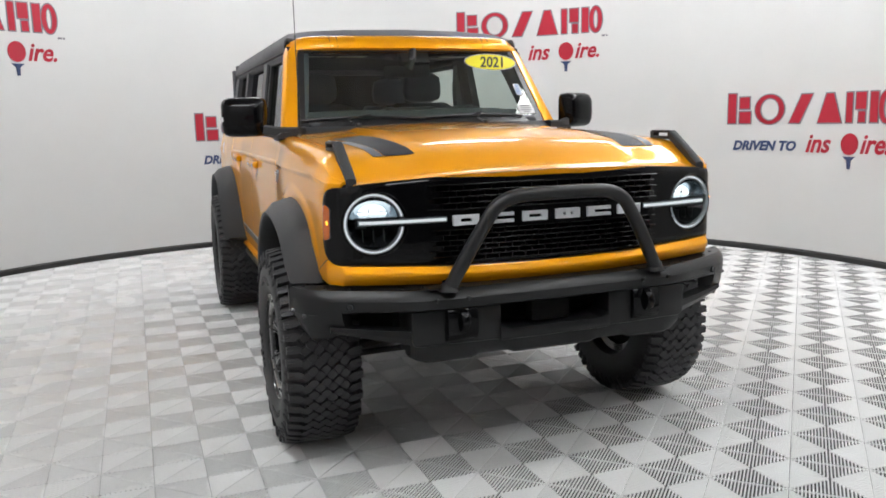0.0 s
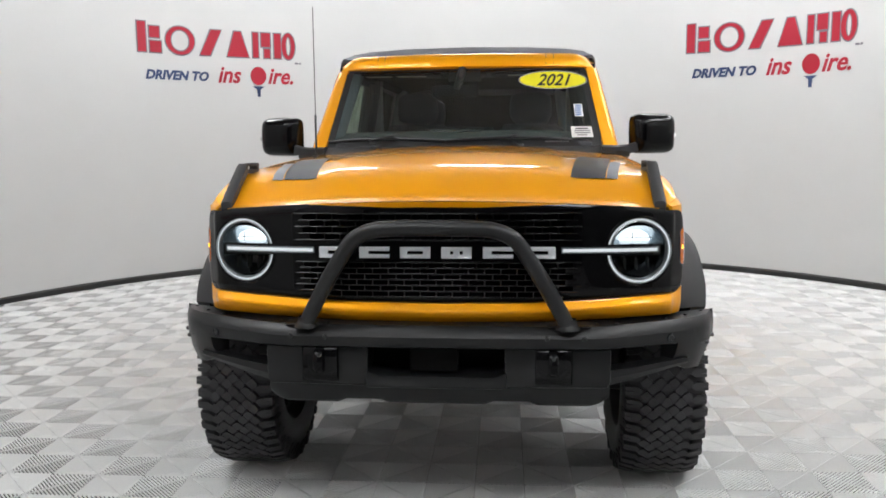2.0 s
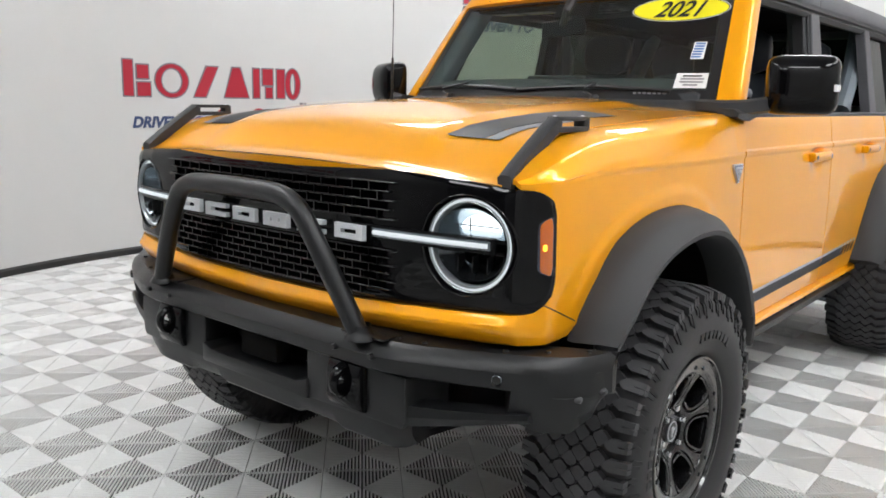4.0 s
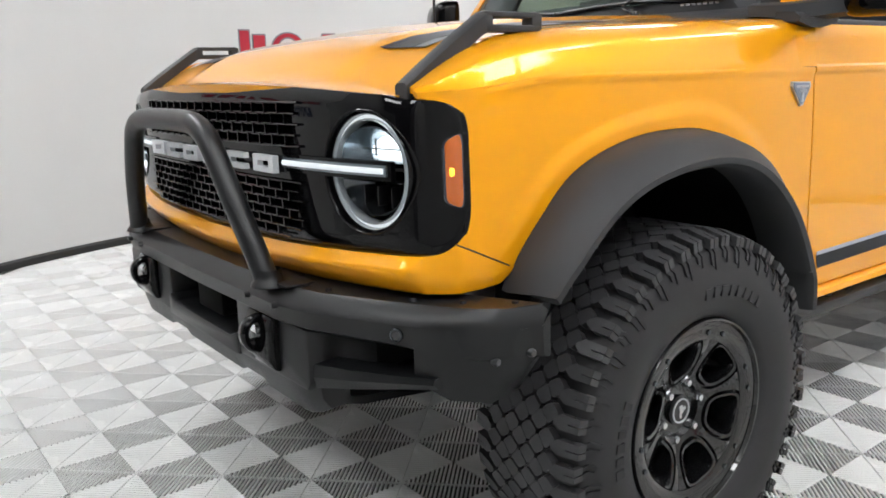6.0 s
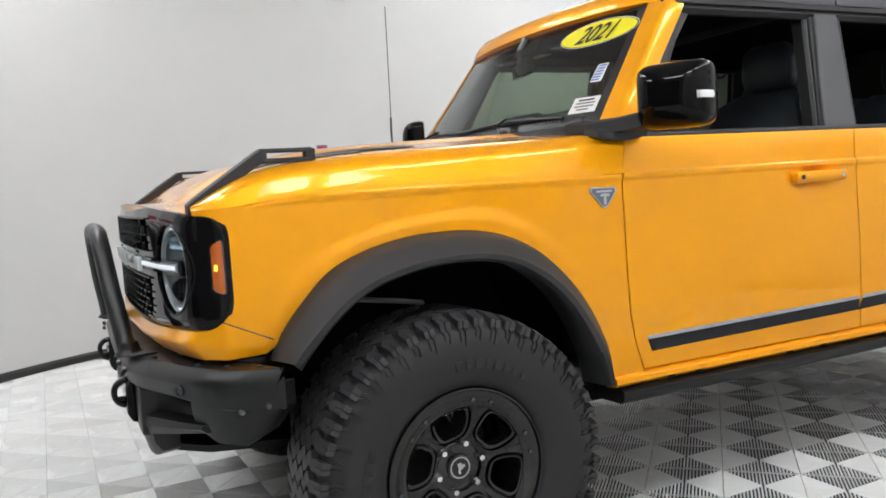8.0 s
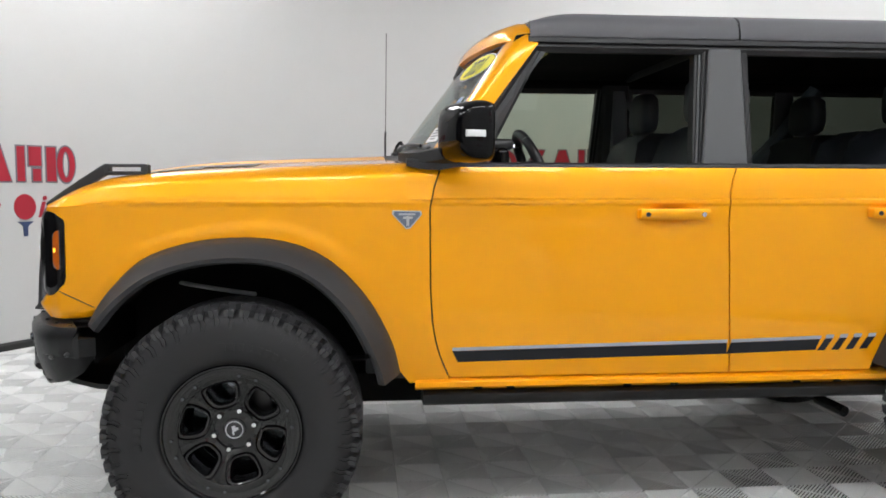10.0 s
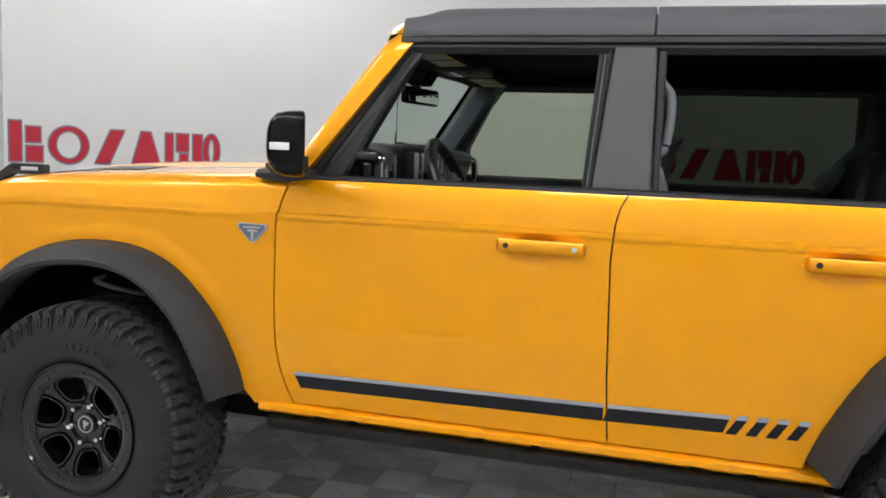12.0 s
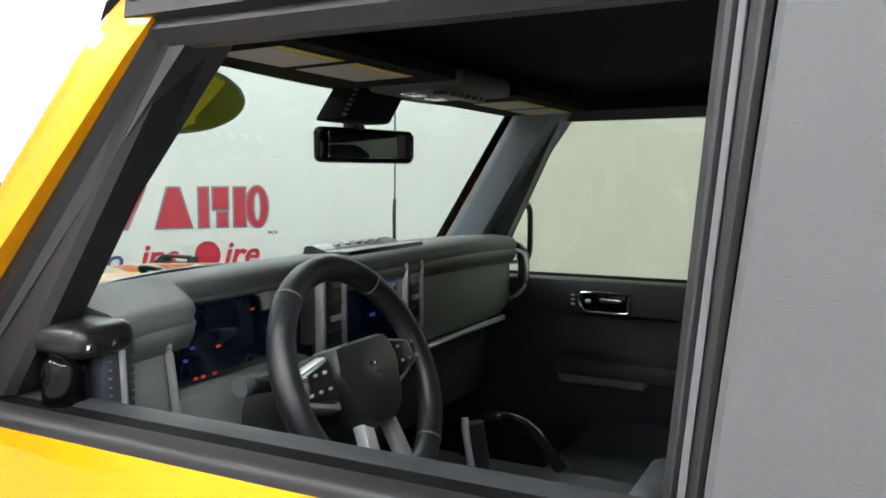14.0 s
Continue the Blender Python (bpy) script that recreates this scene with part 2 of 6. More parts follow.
def smooth_path(pts, n=6):
    pts = [Vector(p) for p in pts]
    out = []
    for i in range(len(pts) - 1):
        p0, p1, p2, p3 = pts[max(i - 1, 0)], pts[i], pts[i + 1], pts[min(i + 2, len(pts) - 1)]
        for k in range(n):
            t = k / n
            out.append(0.5 * ((2 * p1) + (p2 - p0) * t + (2 * p0 - 5 * p1 + 4 * p2 - p3) * t * t + (3 * p1 - p0 - 3 * p2 + p3) * t ** 3))
    return out + [pts[-1]]


def tube(pts, r, n=12, bm=None, caps=True, closed=False, flat=1.0):
    bm = bm or bmesh.new()
    pts = [Vector(p) for p in pts]
    rings = []
    m = len(pts)
    up = Vector((0, 0, 1))
    for i, p in enumerate(pts):
        d = (pts[(i + 1) % m] - pts[i - 1]) if closed else (pts[min(i + 1, m - 1)] - pts[max(i - 1, 0)])
        d.normalize()
        side = d.cross(up)
        if side.length < 0.2:
            side = d.cross(Vector((0, 1, 0)))
        side.normalize()
        top = side.cross(d)
        rr = r(i / max(m - 1, 1)) if callable(r) else r
        rings.append([p + side * math.cos(2 * math.pi * k / n) * rr + top * math.sin(2 * math.pi * k / n) * rr * flat for k in range(n)])
    vs = [[bm.verts.new(q) for q in ring] for ring in rings]
    pairs = list(zip(vs, vs[1:])) + ([(vs[-1], vs[0])] if closed else [])
    for a, b in pairs:
        for k in range(n):
            bm.faces.new((a[k], a[(k + 1) % n], b[(k + 1) % n], b[k]))
    if caps and not closed:
        bm.faces.new(vs[0])
        bm.faces.new(vs[-1])
    return bm


def turned(profile, center, axis="x", n=48, bm=None, a0=0.0, a1=2 * math.pi):
    """A surface of turning: profile of (along axis, radius)."""
    bm = bm or bmesh.new()
    full = abs(a1 - a0 - 2 * math.pi) < 1e-6
    rows = []
    for k in range(n + (0 if full else 1)):
        a = a0 + (a1 - a0) * k / n
        c, s = math.cos(a), math.sin(a)
        if axis == "x":
            rows.append([(center[0] + h, center[1] + r * c, center[2] + r * s) for h, r in profile])
        elif axis == "y":
            rows.append([(center[0] + r * c, center[1] + h, center[2] + r * s) for h, r in profile])
        else:
            rows.append([(center[0] + r * c, center[1] + r * s, center[2] + h) for h, r in profile])
    grid_into(bm, rows + ([rows[0]] if full else []))
    bmesh.ops.remove_doubles(bm, verts=bm.verts, dist=1e-5)
    return bm


def lerp(xs, ys, x):
    return float(np.interp(x, xs, ys))


def smoothstep(x):
    x = min(max(x, 0.0), 1.0)
    return x * x * (3 - 2 * x)


# ---- room ----
def polar(deg, r, z):
    a = radians(deg)
    return (ROOM_C[0] + r * math.sin(a), ROOM_C[1] + r * math.cos(a), z)


WALL_A, WALL_B = -159.5, 152.0


def build_room():
    angs = np.linspace(WALL_A, WALL_B, 120)
    bm = bmesh.new()
    prof = [(ROOM_R, FLOOR_Z - 0.05), (ROOM_R, CEIL_Z + 0.05), (ROOM_R + 0.12, CEIL_Z + 0.05), (ROOM_R + 0.12, FLOOR_Z - 0.05)]
    loft([[polar(a, r, z) for r, z in prof] for a in angs], closed=True, caps=True, bm=bm)
    tagged(link("wall_round", bm, WALLMAT), "curved white painted studio wall round the turntable", "wall", kind="structure")
    bm = bmesh.new()
    prof = [(ROOM_R - 0.022, FLOOR_Z), (ROOM_R - 0.022, 0.035), (ROOM_R - 0.012, 0.048), (ROOM_R - 0.003, 0.05), (ROOM_R - 0.003, FLOOR_Z)]
    loft([[polar(a, r, z) for r, z in prof] for a in angs], closed=True, caps=True, bm=bm)
    tagged(link("baseboard", bm, SKIRT), "thin black skirting along the foot of the curved wall", "baseboard", kind="structure")
    # straight entrance bay behind the camera
    xl, xr = polar(WALL_A, ROOM_R, 0)[0], polar(WALL_B, ROOM_R, 0)[0]
    yl, yr, yb = polar(WALL_A, ROOM_R, 0)[1], polar(WALL_B, ROOM_R, 0)[1], -7.0
    h = CEIL_Z + 0.05
    tagged(link("wall_west", box((xl - 0.06 - 0.13, (yl + yb) / 2 - 0.05, h / 2 - 0.03), (0.12, yl - yb, h + 0.06)), WALLMAT), "plain white entrance side wall", "wall", kind="structure")
    # the next two walls are out of view and darkened to shape reflections
    tagged(link("wall_east", box((xr + 0.06 + 0.13, (yr + yb) / 2 - 0.05, h / 2 - 0.03), (0.12, yr - yb, h + 0.06)), DIMBAY), "unseen entrance side wall, greyed to dim the reflections in the car's front", "wall", kind="structure")
    tagged(link("wall_south", box(((xl + xr) / 2, yb - 0.07, h / 2 - 0.03), (xr - xl + 0.7, 0.12, h + 0.06)), DARKWALL), "unseen dark end wall of the entrance, added to keep front reflections black", "wall", kind="structure")
    # ceiling and subfloor
    tagged(link("ceiling", box((ROOM_C[0], -0.3, CEIL_Z + 0.12), (10.4, 14.2, 0.1)), CEILMAT), "plain grey ceiling above the lamps", "ceiling", kind="structure")
    return xl, xr, yb


XL, XR, YB = build_room()


def build_lamps():
    # assumed layout: unseen lamps, set where car, floor and wall need light
    spots = [(ROOM_C[0] + r * math.sin(radians(a)), ROOM_C[1] + r * math.cos(radians(a)), -a)
             for a, r in ((0, 3.55), (36, 3.55), (66, 3.55), (90, 3.55), (114, 3.55), (-154, 3.4), (-133, 3.95), (-66, 3.4), (-33, 3.4))]
    # three more, added to brighten the bay, the front floor and the near wheel
    spots += [(1.4, -3.6, 20), (-0.5, -4.2, 0), (2.5, -1.7, 35)]
    z = CEIL_Z + 0.045
    first = None
    for x, y, turn in spots:
        if first is None:
            lamp = tagged(new("ceiling_lamp"), "unseen white oblong LED panel lamp, added on the ceiling to light car and floor", "lamp", "ceiling lamps")
            bm = bmesh.new()
            for sx in (-1, 1):
                box((sx * 0.625, 0, 0), (0.03, 0.68, 0.05), 0.005, 1, bm=bm)
                box((0, sx * 0.325, 0), (1.22, 0.03, 0.05), 0.005, 1, bm=bm)
            part("frame", bm, LAMPFRAME, lamp)
            part("diffuser", box((0, 0, 0.0), (1.22, 0.62, 0.02)), DIFFUSER, lamp, "glowing white diffuser")
            lamp.matrix_basis = pose(x, y, z, 0, 0, turn)
            first = lamp
        else:
            copy_thing(first, pose(x, y, z, 0, 0, turn))


build_lamps()


# ---- wall lettering ----
def wall_point(deg, u, v, z0, lift):
    """u metres along the wall to the right, v up from z0."""
    return polar(deg + math.degrees(u / ROOM_R), ROOM_R - lift, z0 + v)


def plate_on_wall(bm, deg, z0, poly, lift, thick=0.004):
    lo = [bm.verts.new(wall_point(deg, u, v, z0, 0.0005)) for u, v in poly]
    hi = [bm.verts.new(wall_point(deg, u, v, z0, lift + thick)) for u, v in poly]
    bm.faces.new(hi)
    n = len(poly)
    for i in range(n):
        bm.faces.new((lo[i], lo[(i + 1) % n], hi[(i + 1) % n], hi[i]))


def ring_on_wall(bm, deg, z0, cu, cv, ru, rv, wu, wv, lift, n=28, thick=0.004, slant=0.0):
    a = [(cu + math.cos(2 * math.pi * k / n) * ru, cv + math.sin(2 * math.pi * k / n) * rv) for k in range(n)]
    b = [(cu + math.cos(2 * math.pi * k / n) * (ru - wu), cv + math.sin(2 * math.pi * k / n) * (rv - wv)) for k in range(n)]
    a = [(u + slant * v, v) for u, v in a]
    b = [(u + slant * v, v) for u, v in b]
    va = [bm.verts.new(wall_point(deg, u, v, z0, lift + thick)) for u, v in a]
    vb = [bm.verts.new(wall_point(deg, u, v, z0, lift + thick)) for u, v in b]
    wa = [bm.verts.new(wall_point(deg, u, v, z0, 0.0005)) for u, v in a]
    wb = [bm.verts.new(wall_point(deg, u, v, z0, 0.0005)) for u, v in b]
    for k in range(n):
        j = (k + 1) % n
        bm.faces.new((va[k], va[j], vb[j], vb[k]))
        bm.faces.new((va[k], wa[k], wa[j], va[j]))
        bm.faces.new((vb[k], vb[j], wb[j], wb[k]))


def brand_shapes(deg, z0, g, lift, mat, sign):
    """Plain blocks and rings in the rhythm and colours of a wordmark."""
    H = 0.27

    def bar(u, v, du, dv, slant=0.0, cut=0.0):
        bm = bmesh.new()
        plate_on_wall(bm, deg, z0, [(u - g, v - g), (u + du + g, v - g), (u + du + g + slant, v + dv + g), (u - g + slant + cut, v + dv + g)], lift)
        part("sign_block", bm, mat, sign)

    def ring(cu, ru, wu, wv):
        bm = bmesh.new()
        ring_on_wall(bm, deg, z0, cu, H / 2, ru + g, H / 2 + 0.01 + g, wu + 2 * g, wv + 2 * g, lift)
        part("sign_ring", bm, mat, sign)

    bar(0.0, 0, 0.085, H + 0.03)
    bar(0.125, 0.0, 0.12, H * 0.42)
    bar(0.125, H * 0.55, 0.105, H * 0.42)
    ring(0.45, 0.155, 0.052, 0.032)
    bar(0.66, 0, 0.11, H, 0.13)
    bar(0.96, 0, 0.24, H, -0.085, 0.17)
    bar(1.25, 0, 0.06, H)
    bar(1.345, H * 0.45, 0.10, H * 0.55)
    bar(1.375, 0.0, 0.065, H * 0.36)
    bar(1.49, 0, 0.075, H)
    ring(1.65, 0.075, 0.045, 0.04)


def text_on_wall(body, deg, u0, v0, z0, size, shear, mat, parent, name, lift=0.004, squeeze=1.0):
    cu = bpy.data.curves.new(name, "FONT")
    cu.body, cu.size, cu.shear, cu.extrude, cu.resolution_u = body, size, shear, 0.002, 3
    cu.offset = 0.0055
    tmp = bpy.data.objects.new(name, cu)
    scene.collection.objects.link(tmp)
    me = bpy.data.meshes.new_from_object(tmp.evaluated_get(bpy.context.evaluated_depsgraph_get()))
    bpy.data.objects.remove(tmp)
    bm = bmesh.new()
    bm.from_mesh(me)
    width = max(v.co.x for v in bm.verts) - min(v.co.x for v in bm.verts)
    for v in bm.verts:
        v.co = Vector(wall_point(deg, u0 + v.co.x * squeeze, v0 + v.co.y, z0, lift + v.co.z))
    part(name, bm, mat, parent)
    return width * squeeze


def build_logo(deg, z0):
    sign = tagged(new("wall_sign"), "red block wordmark with navy slogan painted on the white wall", "wall sign", "wall signs")
    brand_shapes(deg, z0, 0.012, 0.0, LOGOGREY, sign)
    brand_shapes(deg, z0, 0.0, 0.004, LOGORED, sign)
    text_on_wall("DRIVEN TO", deg, 0.06, -0.27, z0, 0.13, 0.25, LOGONAVY, sign, "slogan", squeeze=1.0)
    text_on_wall("ins", deg, 0.84, -0.28, z0, 0.25, 0.3, LOGORED, sign, "script", squeeze=0.9)
    text_on_wall("ire.", deg, 1.40, -0.28, z0, 0.25, 0.3, LOGORED, sign, "script", squeeze=0.9)
    bm = bmesh.new()
    ring_on_wall(bm, deg, z0, 1.30, -0.20, 0.088, 0.10, 0.087, 0.099, 0.004)
    part("ball", bm, LOGORED, sign)
    bm = bmesh.new()
    plate_on_wall(bm, deg, z0, [(1.235, -0.315), (1.365, -0.315), (1.32, -0.35), (1.315, -0.43), (1.285, -0.43), (1.28, -0.35)], 0.004)
    part("tee", bm, LOGONAVY, sign, "navy tee under the ball")
    bm = bmesh.new()
    plate_on_wall(bm, deg, z0, [(1.72, -0.06), (1.76, -0.06), (1.76, -0.04), (1.72, -0.04)], 0.002)
    plate_on_wall(bm, deg, z0, [(1.77, -0.06), (1.79, -0.06), (1.79, -0.04), (1.77, -0.04)], 0.002)
    part("mark", bm, LOGOGREY, sign)


for deg, z0 in ((-49.3, 2.36), (27.4, 2.35), (66.4, 1.29), (-11.2, 1.23), (-91.5, 1.36), (-159.0, 1.29)):
    build_logo(deg, z0)


# ---- vehicle shape ----
SUV = tagged(new("off_road_suv"), "bright orange four-door SUV with grey hard top and bull bar", "car")


def soft(xs, ys, x, r=0.05):
    """The broken line with its corners rounded over r."""
    return sum(lerp(xs, ys, x + r * k) * w for k, w in ((-1.0, 0.08), (-0.66, 0.14), (-0.33, 0.18), (0.0, 0.20), (0.33, 0.18), (0.66, 0.14), (1.0, 0.08)))


def top_z(y):
    return soft([-0.68, -0.655, -0.60, -0.54, -0.47, -0.40, -0.2, 0.2, 0.62], [1.185, 1.198, 1.230, 1.262, 1.288, 1.302, 1.318, 1.336, 1.350], y)


def side_x(y, z):
    b = lerp([0.50, 0.54, 0.56, 0.60, 0.70, 0.85, 1.0, 1.12, 1.198, 1.208, 1.220, 1.227, 1.245, 1.275, 1.315, 1.345],
             [0.812, 0.825, 0.829, 0.836, 0.846, 0.851, 0.850, 0.8465, 0.8435, 0.8475, 0.8460, 0.8385, 0.8355, 0.831, 0.821, 0.808], z)
    b += 0.024 * smoothstep((0.78 - y) / 0.5) + 0.02 * smoothstep((y - 2.3) / 0.5)
    if y < -0.42:
        b -= 0.30 * (-0.42 - max(y, -0.578)) ** 2
    if y < -0.578:
        d = -0.578 - y
        b -= 0.86 * (d * d / 0.06 if d < 0.03 else d - 0.015)
    return b


def crease_z(y):
    return 1.193 + 0.028 * smoothstep((y + 0.62) / 0.35)


# wheel arch, relative to the axle
ARCH = [(-0.487, 0.80), (-0.455, 0.865), (-0.40, 0.935), (-0.32, 1.01), (-0.22, 1.055), (-0.10, 1.082), (0.02, 1.09), (0.13, 1.084),
        (0.235, 1.058), (0.33, 1.008), (0.41, 0.935), (0.475, 0.85), (0.522, 0.765), (0.555, 0.685), (0.575, 0.60)]
LIP = [(-0.455, 0.80), (-0.42, 0.845), (-0.365, 0.90), (-0.29, 0.958), (-0.20, 0.998), (-0.09, 1.022), (0.02, 1.03), (0.125, 1.022),
       (0.215, 0.995), (0.30, 0.945), (0.375, 0.875), (0.432, 0.795), (0.474, 0.715), (0.502, 0.645), (0.518, 0.585)]
ARCH_R = [(-0.565, 0.60), (-0.535, 0.69), (-0.48, 0.80), (-0.42, 0.90), (-0.34, 0.99), (-0.24, 1.05), (-0.12, 1.083), (0.0, 1.09),
          (0.12, 1.083), (0.24, 1.05), (0.34, 0.99), (0.42, 0.90), (0.48, 0.80), (0.53, 0.70), (0.56, 0.62)]
LIP_R = [(-0.515, 0.58), (-0.485, 0.66), (-0.435, 0.755), (-0.375, 0.845), (-0.30, 0.93), (-0.215, 0.99), (-0.11, 1.02), (0.0, 1.03),
         (0.11, 1.02), (0.215, 0.99), (0.30, 0.93), (0.375, 0.845), (0.435, 0.755), (0.485, 0.66), (0.515, 0.60)]
AXLE_R = 2.95


def dense(pts, n=4):
    return [(p.x, p.y) for p in smooth_path([(a, b, 0) for a, b in pts], n)]


GAP_FRONT = ([0.56, 0.60, 0.65, 0.70, 0.78, 0.90, 1.19, 1.27, 1.33, 1.35], [0.760, 0.742, 0.722, 0.706, 0.692, 0.685, 0.683, 0.700, 0.722, 0.732])
GAP_MID = ([0.56, 0.60, 0.80, 1.14, 1.25, 1.30, 1.33, 1.35], [1.818, 1.815, 1.803, 1.793, 1.800, 1.812, 1.828, 1.838])
GAP_REAR = ([0.56, 0.62, 0.70, 0.80, 0.90, 0.99, 1.05, 1.08, 1.12, 1.35], [2.375, 2.39, 2.42, 2.47, 2.53, 2.61, 2.69, 2.74, 2.76, 2.78])


def fender(s):
    bm = bmesh.new()
    arch = [(-0.470, 0.846)] + [p for p in dense(ARCH, 12) if p[1] > 0.850 or p[0] > 0]
    n = len(arch)
    # border of the panel, from the front foot over the crease to the door gap
    border = []
    nose = [(-0.482, 0.8555), (-0.597, 0.911), (-0.632, 0.898), (-0.632, 0.955), (-0.594, 0.995), (-0.594, 1.105), (-0.632, 1.145), (-0.632, 1.193)]
    crease = [(y, crease_z(y) + 0.002) for y in np.linspace(-0.62, 0.66, 30)]
    rear = [(lerp(*GAP_FRONT, z) - 0.003, z) for z in np.linspace(1.223, 0.56, 22)]
    foot = [(0.70, 0.555), (0.61, 0.555)]
    line = nose + crease + rear + foot
    d = np.r_[0, np.cumsum([math.dist(a, b) for a, b in zip(line, line[1:])])]
    for k in range(n):
        t = k / (n - 1) * d[-1]
        border.append((float(np.interp(t, d, [p[0] for p in line])), float(np.interp(t, d, [p[1] for p in line]))))
    rows = []
    for a, b in zip(arch, border):
        row = []
        for u in np.linspace(0, 1, 26):
            y, z = a[0] + (b[0] - a[0]) * u, a[1] + (b[1] - a[1]) * u
            d = math.dist(a, (y, z))
            edge = min(1.0, max(0.0, (z - 0.86) / 0.08)) * smoothstep((y + 0.56) / 0.12) * smoothstep((0.62 - y) / 0.1)
            row.append((s * (side_x(y, z) + 0.007 * edge * (1 - smoothstep((d - 0.025) / 0.050))), y, z))
        rows.append(row)
    shell(rows, (-s * 0.02, 0, 0), bm)
    # shoulder from the crease up to the hood gap
    rows = []
    for y in np.concatenate([np.linspace(-0.645, -0.36, 16), np.linspace(-0.3, 0.60, 16)]):
        t, c0 = top_z(y), crease_z(y)
        x0 = side_x(y, c0)
        row = []
        for u in np.linspace(0, 1, 10):
            ang = u * math.pi / 2
            x = x0 + (0.776 - x0) * (1 - math.cos(ang)) ** 0.9
            row.append((s * (x - (0.006 if 0 < u < 0.35 else 0)), y, c0 + (max(t, c0 + 0.004) - c0) * math.sin(ang)))
        rows.append(row)
    shell(rows, (0, 0, -0.012), bm)
    # rear shoulder piece up to the cowl and down to the door gap
    rows = []
    for u in np.linspace(0, 1, 10):
        ang = u * math.pi / 2
        z = 1.221 + (top_z(0.6) - 1.221) * math.sin(ang)
        x0 = side_x(0.6, 1.221)
        x = x0 + (0.776 - x0) * (1 - math.cos(ang)) ** 0.9
        end = lerp(*GAP_FRONT, z) - 0.003
        rows.append([(s * (x - (0.006 if 0 < u < 0.35 else 0) - 0.02 * v * 0), 0.60 + (end - 0.60) * v, z) for v in np.linspace(0, 1, 4)])
    shell(rows, (-s * 0.012, 0, -0.004), bm)
    return part("front_fender", bm, PAINT, SUV)


for s in (1, -1):
    fender(s)
    part("panel_seam", tube([(s * (side_x(y, z) + 0.0004), y, z) for y, z in zip(np.linspace(-0.598, -0.476, 8), np.linspace(0.9085, 0.8505, 8))], 0.0017, 6), SATIN, SUV)


def hood_z(x, y):
    crown = 0.042 * (1 - (x / 0.78) ** 2) * smoothstep((y + 0.74) / 0.7)
    bulge = 0.010 * smoothstep((0.50 - abs(x)) / 0.06) * smoothstep((y + 0.72) / 0.25)
    return top_z(max(y, -0.66)) + crown + bulge


def hood_front(x):
    return soft([-0.768, -0.70, -0.55, -0.3, 0, 0.3, 0.55, 0.70, 0.768], [-0.652, -0.676, -0.705, -0.735, -0.748, -0.735, -0.705, -0.676, -0.652], x, 0.08)


def edge_z(x):
    return 1.187 + 0.032 * max(0.0, 1 - (x / 0.78) ** 2)


def hood():
    rows = []
    xs = np.linspace(-0.768, 0.768, 49)
    for v in np.linspace(0, 1, 34):
        row = []
        for x in xs:
            y0, y1 = hood_front(x), lerp([0, 0.5, 0.768], [0.50, 0.53, 0.60], abs(x))
            w = v ** 1.35
            y = y0 + (y1 - y0) * w
            rel = y - y0
            f = max(0.0, 1 - (1 - min(rel, 0.25) / 0.25) ** 2.6)
            low = edge_z(x) - 0.001
            z = low + (hood_z(x, max(y, -0.655 + rel * 0.3)) - low) * f if rel < 0.25 else hood_z(x, y)
            row.append((x, y, z))
        rows.append(row)
    ob = part("hood", shell(rows, (0, 0.004, -0.02)), PAINT, SUV)
    for s in (1, -1):
        def on(x, y):
            return (s * x, y, hood_z(x, y) + 0.003)
        quad = lambda a, b, c, d, n=8: [[on(*(np.array(a) * (1 - u) * (1 - v) + np.array(b) * u * (1 - v) + np.array(c) * u * v + np.array(d) * (1 - u) * v)) for u in np.linspace(0, 1, n)] for v in np.linspace(0, 1, n)]
        part("hood_decal", shell(quad((0.475, -0.50), (0.600, -0.50), (0.685, 0.04), (0.545, 0.06)), (0, 0, -0.001)), DECAL, ob, "matt black graphic on the hood")
        part("hood_decal", shell(quad((0.605, -0.50), (0.645, -0.50), (0.700, -0.14), (0.660, -0.14)), (0, 0, -0.001)), HOODGREY, ob, "grey graphic beside the black one")


hood()


def arch_flare(s, curve, lip, y0):
    bm = bmesh.new()
    a, b = dense(curve), dense(lip)
    rows = []
    n = len(a)
    for k, ((ya, za), (yb, zb)) in enumerate(zip(a, b)):
        e = min(k, n - 1 - k) / 6.0
        w = 0.985 + 0.012 * min(e, 1) 
        xa = side_x(y0 + ya, za)
        xm, ym, zm = xa + (w - xa) * 0.55, ya * 0.62 + yb * 0.38, za * 0.62 + zb * 0.38
        rows.append([(s * (xa - 0.01), y0 + ya, za), (s * (xa + 0.006), y0 + ya, za - 0.002), (s * (xa + 0.03), y0 + ya * 0.93 + yb * 0.07, za * 0.93 + zb * 0.07),
                     (s * (xm + 0.012), y0 + ym, zm + 0.004), (s * (w - 0.012), y0 + ya * 0.12 + yb * 0.88, za * 0.12 + zb * 0.88), (s * w, y0 + yb, zb),
                     (s * (w - 0.003), y0 + yb * 0.975, zb - 0.014 * (zb > 0.7)), (s * (w - 0.02), y0 + yb * 0.955, zb - 0.022 * (zb > 0.7)), (s * (xa - 0.01), y0 + yb * 0.97, zb - 0.012)])
    loft(rows, closed=True, caps=True, bm=bm)
    return part("fender_flare", bm, PLASTIC, SUV, "matt black plastic wheel arch flare", sharp=40)


for s in (1, -1):
    arch_flare(s, ARCH, LIP, 0.0)
    arch_flare(s, ARCH_R, LIP_R, AXLE_R)


